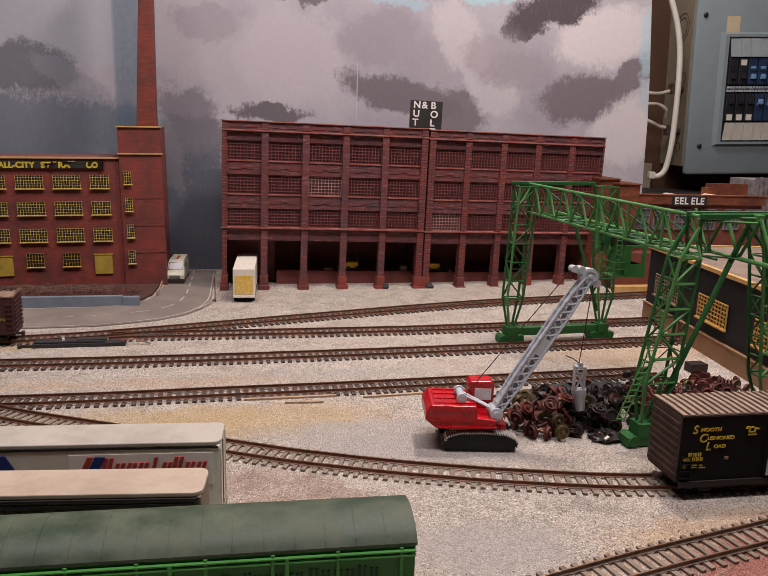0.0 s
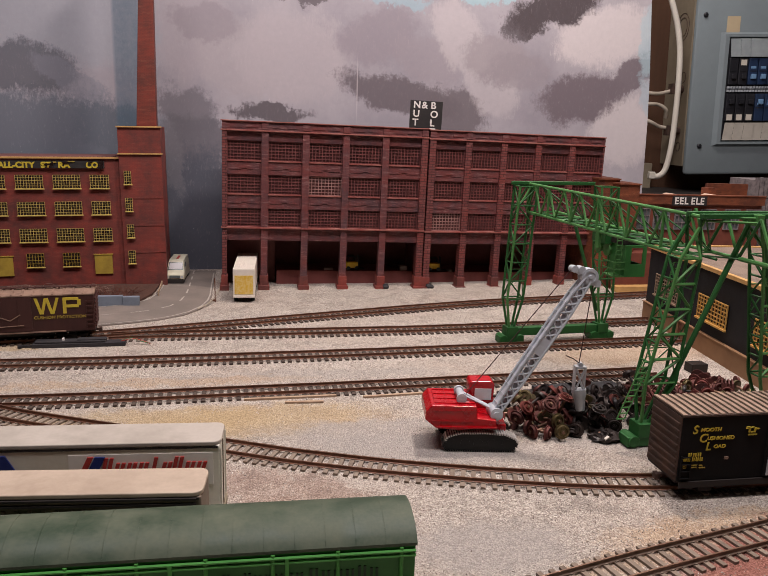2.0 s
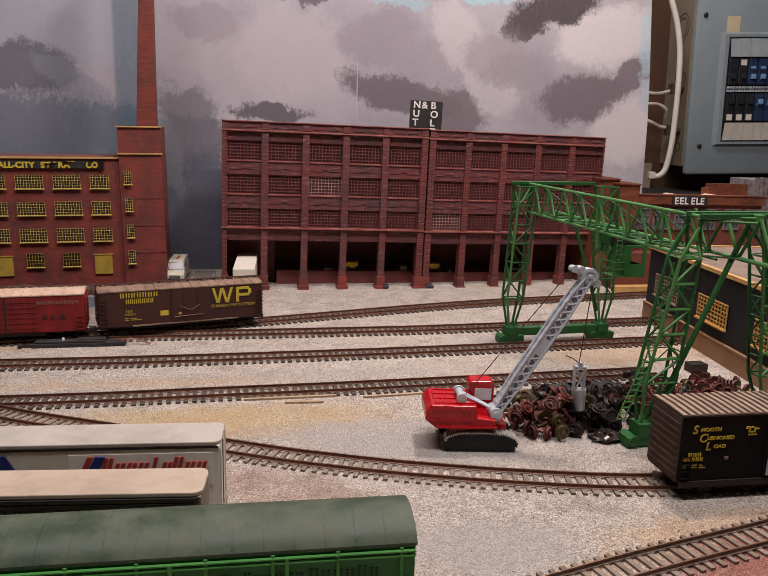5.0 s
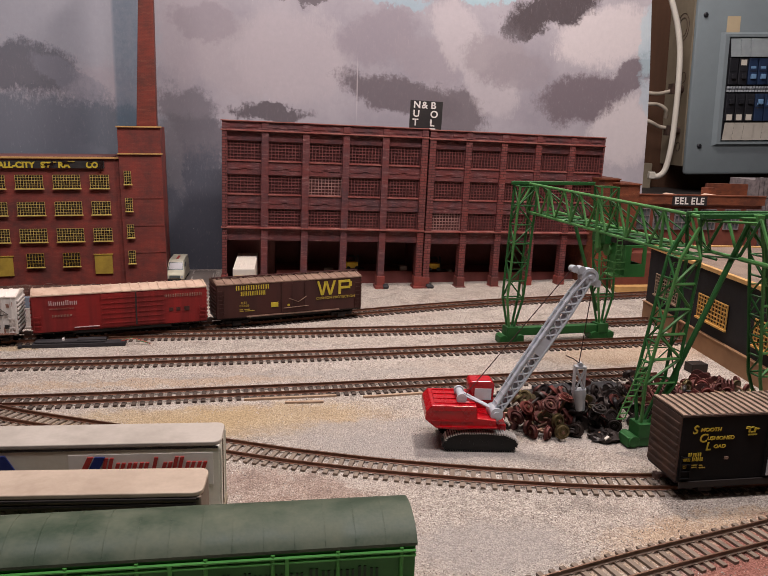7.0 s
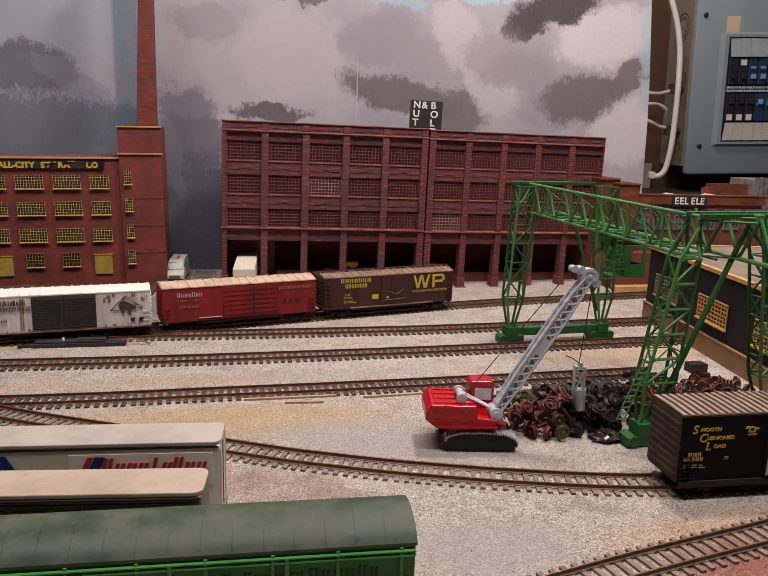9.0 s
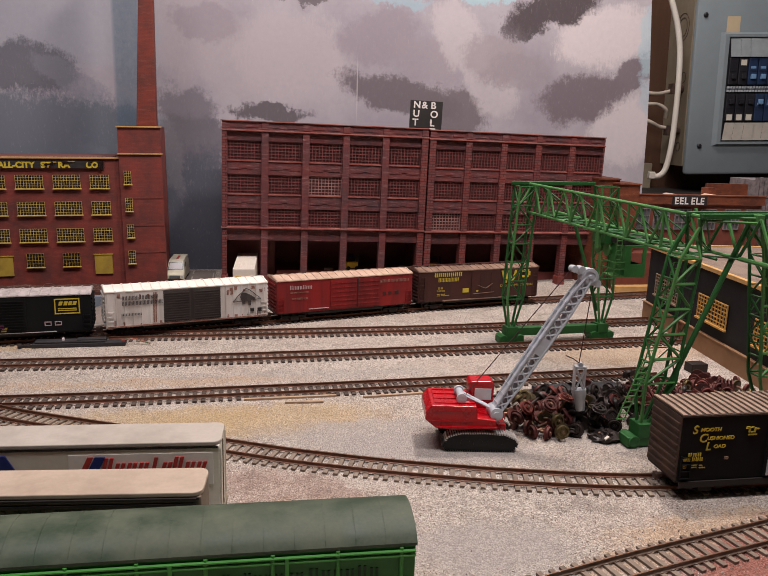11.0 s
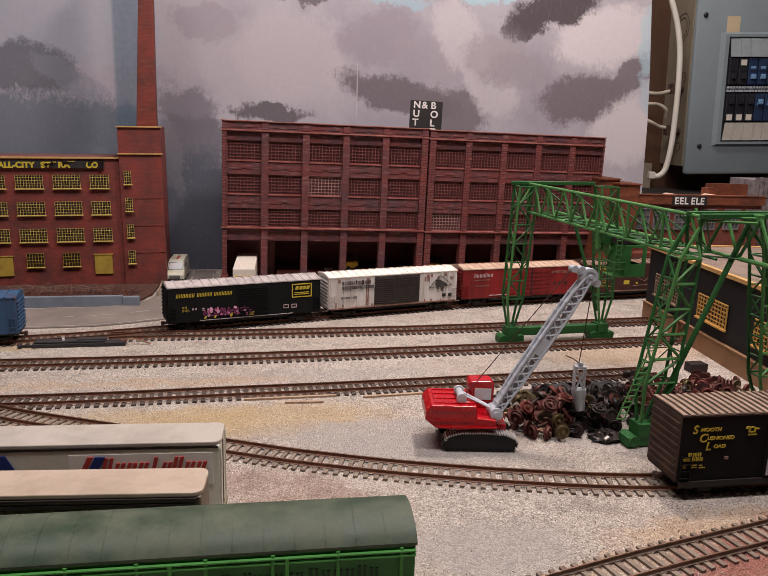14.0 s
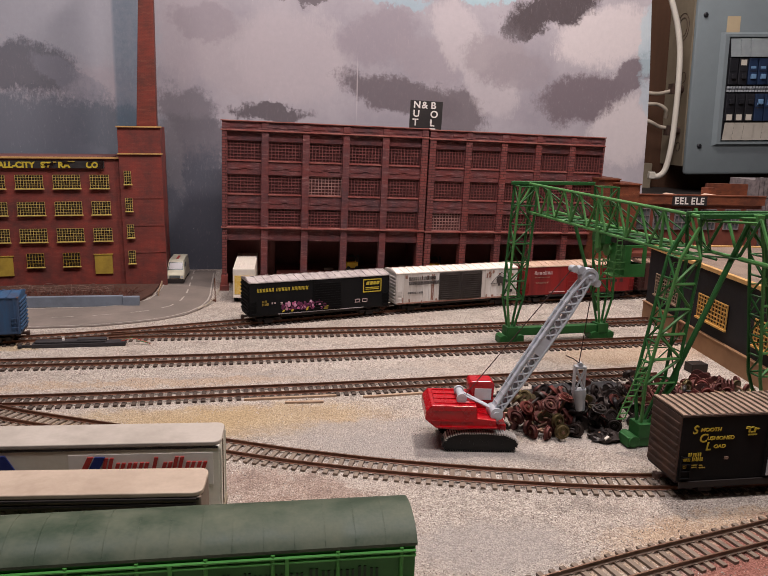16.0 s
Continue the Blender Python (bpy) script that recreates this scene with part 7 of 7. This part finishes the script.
def box_truck():
    t = thing("box_trailer", pose(-0.1690, 0.8740, 0, 0, 0, 8), "white box trailer with yellow rear at the dock", "trailer")
    W, L, z0, z1 = 0.0260, 0.115, 0.0085, 0.0415
    part("body", boxed(-W / 2, W / 2, 0, L, z0, z1), M["truck_white"], t, bevel=0.0006)
    part("rear_door", boxed(-W / 2 + 0.002, W / 2 - 0.002, -0.0005, 0.001, z0 + 0.002, z1 - 0.008), M["truck_yellow"], t, "yellow painted rear with white patches")
    part("rear_bumper", boxed(-W / 2, W / 2, -0.0014, 0.001, z0 - 0.002, z0 + 0.0005), M["truck_white"], t)
    for i in range(8):
        x = -W / 2 + 0.002 + i * (W - 0.004) / 7
        part("roof_rib", boxed(x - 0.0003, x + 0.0003, 0.002, L - 0.004, z1 - 0.0002, z1 + 0.0005), M["truck_white"], t)
    part("chassis", boxed(-0.006, 0.006, 0.002, L, z0 - 0.003, z0), M["under"], t)
    for y in (0.012, 0.024, 0.090):
        for s in (-1, 1):
            bm = B()
            tube(bm, (s * 0.0075, y, 0.0048), (s * 0.0125, y, 0.0048), 0.0048, 14)
            part("wheel", bm, M["rubber"], t, smooth=True)


def forklift(x, y, z, turn):
    t = thing("forklift", pose(x, y, z, 0, 0, turn), "yellow model forklift on the loading dock", "forklift", "dock forklifts")
    part("body", boxed(-0.010, 0.007, -0.005, 0.005, 0.003, 0.011), M["fork_yellow"], t, bevel=0.0008)
    bm = B()
    for a, b in (((-0.008, -0.0045, 0.011), (-0.007, -0.0045, 0.0185)), ((-0.008, 0.0045, 0.011), (-0.007, 0.0045, 0.0185)), ((0.005, -0.0045, 0.011), (0.003, -0.0045, 0.0185)), ((0.005, 0.0045, 0.011), (0.003, 0.0045, 0.0185))):
        tube(bm, a, b, 0.0006, 5)
    bx(bm, -0.0075, 0.0035, -0.005, 0.005, 0.0183, 0.0192)
    part("roll_cage", bm, M["under"], t)
    bm = B()
    for s in (-0.003, 0.003):
        bx(bm, 0.0075, 0.0087, s - 0.0006, s + 0.0006, 0.001, 0.020)
        bx(bm, 0.0087, 0.017, s - 0.0008, s + 0.0008, 0.001, 0.0017)
    part("mast", bm, M["under"], t)
    for wx in (-0.007, 0.005):
        for s in (-1, 1):
            bm = B()
            tube(bm, (wx, s * 0.0042, 0.0028), (wx, s * 0.0060, 0.0028), 0.0028, 12)
            part("wheel", bm, M["rubber"], t, smooth=True)


van()
box_truck()


def dock_goods():
    def on(S, u, v, z):
        return S @ Vector((u, v, z))
    p = on(S1, 0.1755, 0.0400, 0.0187)
    forklift(p.x, p.y, p.z, 20)
    p = on(S2, 0.0300, 0.0400, 0.0187)
    forklift(p.x, p.y, p.z, 10)
    for S, u, v, w, h, k in ((S1, 0.247, 0.038, 0.005, 0.006, "crate"), (S1, 0.142, 0.037, 0.006, 0.003, "crate"), (S1, 0.110, 0.040, 0.003, 0.004, "crate"), (S2, 0.052, 0.036, 0.003, 0.003, "crate")):
        p = on(S, u, v, 0.0187)
        solo("crate", boxed(-w, w, -0.004, 0.004, 0, h), M[k], "small pale crate on the loading dock", "crate", "dock crates", bevel=0.0005, m=pose(p.x, p.y, p.z, 0, 0, 14))
    for S, u, h in ((S1, 0.215, 0.006), (S2, 0.009, 0.006), (S2, 0.012, 0.004)):
        p = on(S, u, -0.006, 0.0)
        bm = B()
        lathe(bm, (0, 0, 0), (0, 0, 1), ((0, 0.004), (h * 0.5, 0.0048), (h, 0.003), (h, 0.001)), 9)
        solo("rubble_lump", bm, M["machine"], "dark lump of rubble at the pillar foot", "rubble", m=pose(p.x, p.y, 0, 0, 0, 30))


dock_goods()


def trackside():
    t = thing("switch_machine", pose(-0.331, 0.674, 0.0, 0, 0, 11.5), "black turnout switch machine with coloured wires", "switch machine")
    part("base", boxed(0, 0.084, -0.0055, 0.0055, 0.0, 0.0040), M["machine"], t, bevel=0.0004)
    part("cover", boxed(0.002, 0.066, -0.0045, 0.0050, 0.0040, 0.0062), M["machine"], t, bevel=0.0008)
    part("cover", boxed(0.040, 0.066, -0.0035, 0.0045, 0.0062, 0.0075), M["machine"], t, bevel=0.0006)
    part("slide_tab", boxed(0.0265, 0.0285, -0.003, 0.000, 0.0062, 0.0085), M["sign_white"], t, "white slide tab")
    bm = B()
    bx(bm, -0.012, 0.0, -0.003, -0.001, 0.0005, 0.0025)
    bx(bm, -0.012, -0.009, -0.007, -0.001, 0.0005, 0.0030)
    part("throw_arm", bm, M["machine"], t)
    for i, k in enumerate(("logo_red", "green", "wire_grey")):
        bm = B()
        prev = Vector((0.080, -0.001 + i * 0.002, 0.004))
        for j in range(6):
            nxt = prev + Vector((0.0045, 0.002 * math.sin(j + i * 2) - 0.0006, 0.0012 if j < 2 else -0.0012))
            tube(bm, prev, nxt, 0.0004, 5)
            prev = nxt
        part("wire", bm, M[k], t)
    for a, b, y0 in (((-0.108, 0.5525), (-0.036, 0.5675), 0), ((-0.014, 0.566), (0.035, 0.579), 0), ((-0.075, 0.549), (-0.045, 0.553), 0)):
        d = Vector((b[0] - a[0], b[1] - a[1]))
        solo("wood_strip", boxed(0, d.length, -0.0014, 0.0014, 0, 0.0016), M["wood_strip"], "loose wooden strip beside the track", "wood strip", "wood strips", m=pose(a[0], a[1], 0, 0, 0, math.degrees(math.atan2(d.y, d.x))))


trackside()


# ---- electric panel on the far wall ----
def panel():
    t = thing("electric_panel", pose(0.788, 2.000, 0.120, 0, -1.8, 3), "blue-grey electric breaker panel on the wall", "electric panel")
    part("box", boxed(0.000, 0.46, 0.018, 0.16, 0.010, 0.72), M["panel_side"], t, "tan metal box with knockouts")
    part("cover", boxed(0.0, 0.46, 0, 0.017, -0.012, 0.72), M["panel_grey"], t, "blue-grey steel cover", 0.009, True)
    for x, z in ((0.0345, 0.063), (0.0224, 0.391)):
        bm = B()
        lathe(bm, (x, 0.0, z), (0, -1, 0), ((0, 0.006), (0.003, 0.006), (0.005, 0.003)), 14)
        part("screw", bm, M["breaker"], t, "dark cover screw")
    for y, z, r in ((0.075, 0.37, 0.035), (0.075, 0.37, 0.024), (0.085, 0.24, 0.014), (0.05, 0.24, 0.014), (0.085, 0.07, 0.012), (0.05, 0.06, 0.012)):
        bm = B()
        sweep(bm, [(-0.0005, y + r * math.cos(a), z + r * math.sin(a)) for a in (2 * math.pi * k / 24 for k in range(25))], 0.0009, 4)
        part("knockout", bm, M["end_rust"], t, "round knockout")
    part("breaker_recess", boxed(0.088, 0.42, -0.004, 0.002, 0.076, 0.335), M["breaker"], t, bevel=0.002)
    # sloping steel surround of the breakers
    bm = B()
    for dims in ((0.066, 0.086, 0.062, 0.350), (0.086, 0.43, 0.062, 0.074), (0.086, 0.43, 0.337, 0.350)):
        bx(bm, dims[0], dims[1], -0.010, 0.001, dims[2], dims[3])
    for v in bm.verts:
        if v.co.y < -0.005:
            v.co.x += 0.010 * (v.co.x < 0.075)
            v.co.z += 0.006 * (v.co.z < 0.065) - 0.006 * (v.co.z > 0.345)
    part("recess_frame", bm, M["panel_grey"], t)
    n = 13
    for i in range(n):
        x = 0.091 + i * 0.0258
        for z0, z1 in ((0.127, 0.196), (0.219, 0.285)):
            blue = i >= (2 if z0 > 0.2 else 3)
            b = part("breaker", boxed(x, x + 0.0235, -0.012, -0.004, z0, z1), M["breaker_blue" if blue else "breaker"], t, bevel=0.0015)
            zc = z0 + 0.014 if z0 > 0.2 else z1 - 0.026
            part("toggle", boxed(x + 0.006, x + 0.0175, -0.020, -0.012, zc, zc + 0.012), M["toggle" if blue else "breaker"], b, bevel=0.001)
            part("seam", boxed(x + 0.002, x + 0.0215, -0.0128, -0.0119, z0 + 0.033, z0 + 0.035), M["breaker"], b)
            if blue:
                part("label", boxed(x + 0.005, x + 0.0185, -0.0126, -0.0119, z0 + 0.040, z0 + 0.046), M["toggle"], b)
            elif i == (1 if z0 > 0.2 else i):
                part("label", boxed(x + 0.004, x + 0.019, -0.0126, -0.0119, (z1 - 0.018) if z0 > 0.2 else z0 + 0.002, (z1 - 0.004) if z0 > 0.2 else z0 + 0.017), M["paper"], b, "small white sticker")
        # curling paper labels, each a leaning strip
        for z0, z1, lean in ((0.078, 0.123, 0.008), (0.288, 0.334, -0.008)):
            bm = B()
            bx(bm, x + 0.0004, x + 0.0254, -0.012, -0.0105, z0, z1)
            for v in bm.verts:
                v.co.y -= lean * ((v.co.z - z0) / (z1 - z0) - 0.5) + 0.002 * ((i * 7) % 3 - 1) * 0.4
            part("label_strip", bm, M["paper" if z0 < 0.2 else "label_grey"], t, "white paper label" if z0 < 0.2 else "greyish curling paper label")
    part("label_tape", boxed(0.0800, 0.1140, -0.0012, 0.001, 0.338, 0.388), M["tape"], t, "strip of tan tape")
    bm = B()
    for i in range(42):
        bx(bm, 0.091 + i * 0.0075, 0.0955 + i * 0.0075, -0.010, -0.004, 0.2010, 0.2065)
        bx(bm, 0.0925 + i * 0.0075, 0.0970 + i * 0.0075, -0.010, -0.004, 0.2095, 0.2150)
    part("terminal_bar", bm, M["silver"], t)


def cable(name, pts, r, material, label):
    pts = [Vector(p) for p in pts]
    n = len(pts)
    smooth = []
    for i in range(n - 1):
        p0, p1, p2, p3 = pts[max(i - 1, 0)], pts[i], pts[i + 1], pts[min(i + 2, n - 1)]
        for k in range(8):
            u = k / 8
            smooth.append(0.5 * ((2 * p1) + (p2 - p0) * u + (2 * p0 - 5 * p1 + 4 * p2 - p3) * u * u + (3 * p1 - p0 - 3 * p2 + p3) * u ** 3))
    smooth.append(pts[-1])
    bm = B()
    sweep(bm, smooth, r, 10)
    solo(name, bm, material, label, "cable", "wall cables", smooth=True)


def wall_things():
    panel()
    cable("power_cable", ((0.680, 1.985, 0.60), (0.702, 1.985, 0.542), (0.723, 1.985, 0.484), (0.736, 1.985, 0.425), (0.741, 1.985, 0.365), (0.743, 1.985, 0.304), (0.743, 1.985, 0.242), (0.741, 1.985, 0.180), (0.732, 1.985, 0.122), (0.715, 1.985, 0.103), (0.698, 1.985, 0.105)), 0.0075, M["cable_white"], "thick white cable hanging beside the panel")
    for pts in (((0.650, 2.12, 0.326), (0.687, 2.05, 0.318), (0.717, 2.05, 0.317), (0.743, 2.05, 0.323), (0.774, 2.05, 0.330)), ((0.650, 2.12, 0.292), (0.690, 2.05, 0.290), (0.720, 2.05, 0.288), (0.741, 2.05, 0.275), (0.746, 2.06, 0.255)), ((0.650, 2.12, 0.262), (0.694, 2.05, 0.246), (0.726, 2.05, 0.232), (0.753, 2.05, 0.228), (0.780, 2.05, 0.222))):
        cable("wall_wire", pts, 0.005, M["wire_grey"], "grey wire running into the panel box")
    for z in (0.330, 0.222):
        bm = B()
        tube(bm, (0.752, 2.05, z), (0.782, 2.05, z), 0.010, 12)
        bx(bm, 0.745, 0.755, 2.035, 2.062, z - 0.013, z + 0.013)
        for k in (-1, 1):
            tube(bm, (0.7545, 2.034, z + k * 0.009), (0.7545, 2.028, z + k * 0.009), 0.003, 8)
        solo("cable_clamp", bm, M["end_rust"], "metal cable clamp on the panel box", "cable clamp", "cable clamps")
    solo("wall_plate", boxed(0.69, 0.745, 2.12, 2.16, 0.02, 0.13), M["panel_side"], "pale metal plate on the wooden wall", "wall plate", bevel=0.002)
    solo("cable_end", boxed(0.690, 0.706, 1.978, 1.996, 0.096, 0.114), M["cable_white"], "white plastic connector on the cable end", "connector", bevel=0.002)
    solo("wall_shelf", boxed(0.60, 1.6, 1.90, 2.16, 0.040, 0.062), M["under"], "dark wooden ledge below the panel", "ledge", bevel=0.002)


wall_things()
all_tracks()


# ---- loose ballast stones near the viewer ----
def stones():
    rng = np.random.default_rng(7)
    n = 60000
    v = rng.random(n)
    y = 0.24 + 0.40 * v ** 1.5
    x = rng.uniform(-0.36, 0.40, n) * (0.55 + 0.9 * (y - 0.2))
    keep = np.ones(n, bool)
    for cx, cy, ax, ay, share in ((0.060, 0.354, 0.046, 0.026, 0.92), (0.03, 0.47, 0.085, 0.024, 0.9), (0.0, 0.50, 0.09, 0.022, 0.7), (-0.085, 0.515, 0.095, 0.034, 0.75), (-0.17, 0.507, 0.09, 0.026, 0.75), (-0.05, 0.405, 0.07, 0.026, 0.6), (0.26, 0.31, 0.14, 0.085, 0.8)):
        inside = ((x - cx) / ax) ** 2 + ((y - cy) / ay) ** 2 + rng.normal(0, 0.15, n) < 1
        keep &= ~(inside & (rng.random(n) < share))
    x, y = x[keep], y[keep]
    n = len(x)
    r = rng.uniform(0.00022, 0.00052, n)
    tet = np.array([(1, 1, 1), (1, -1, -1), (-1, 1, -1), (-1, -1, 1)], float) / 1.5
    rot = rng.normal(size=(n, 4, 3)) * 0.35 + tet[None]
    verts = rot * r[:, None, None]
    verts[:, :, 0] += x[:, None]
    verts[:, :, 1] += y[:, None]
    verts[:, :, 2] += (r * 0.35)[:, None]
    idx = np.array([(0, 1, 2), (0, 3, 1), (0, 2, 3), (1, 3, 2)])
    faces = (np.arange(n)[:, None, None] * 4 + idx[None]).reshape(-1, 3)
    me = bpy.data.meshes.new("ballast_stones")
    me.from_pydata(verts.reshape(-1, 3).tolist(), [], faces.tolist())
    nd = Nodes("stone_chips")
    k = nd.add("ShaderNodeNewGeometry").outputs["Random Per Island"]
    c = nd.mix(nd.ramp(k, 0, 0.8), rgb(152, 140, 132), rgb(228, 218, 210))
    c = nd.mix(nd.ramp(k, 0.86, 0.9), c, rgb(110, 92, 88))
    me.materials.append(nd.done(c, 0.85))
    tagged(new("ballast_stones", me), "loose pale ballast stones on the ground", "ballast", kind="stuff")


stones()


# ---- the moving train ----
def motions():
    line = LINES["E"]
    pitch, half = 0.173, 0.0595
    lead = [(0.0, -0.4665), (0.5, -0.4525), (1.0, -0.4350), (1.5, -0.4165), (2.0, -0.3965), (2.5, -0.3720), (3.0, -0.3460), (3.5, -0.3190), (4.0, -0.2905), (4.5, -0.2615), (5.0, -0.2325), (5.5, -0.2035), (6.0, -0.1748), (6.5, -0.1465), (7.0, -0.1178), (7.5, -0.0855), (8.0, -0.0540), (8.5, -0.0245), (9.0, 0.0005), (9.5, 0.0270), (10.0, 0.0555), (10.5, 0.0865), (11.0, 0.1195), (11.5, 0.1550), (12.0, 0.1915), (12.5, 0.2300), (13.0, 0.2725), (13.5, 0.3160), (14.0, 0.3520), (14.5, 0.3820), (15.0, 0.4065), (15.5, 0.4248), (16.0, 0.4358)]
    blue = [(0.0, -1.165), (4.0, -0.990), (9.0, -0.708), (10.0, -0.690), (11.3, -0.640), (12.0, -0.592), (12.5, -0.548), (13.0, -0.506), (13.3, -0.4855), (13.5, -0.4755), (13.75, -0.4670), (14.0, -0.4625), (14.5, -0.4605), (16.0, -0.4605)]

    def at(s):
        a, b = line.at(s - half), line.at(s + half)
        return pose((a[0] + b[0]) / 2, (a[1] + b[1]) / 2, 0, 0, 0, math.degrees(math.atan2(b[1] - a[1], b[0] - a[0])))
    for i, make in enumerate((brown_boxcar, red_boxcar, white_boxcar, black_boxcar)):
        ob = make(at(lead[0][1] - i * pitch))
        walk(ob, [(t, at(s - i * pitch)) for t, s in lead])
    ob = blue_car(at(blue[0][1]))
    walk(ob, [(t, at(s)) for t, s in blue])


motions()
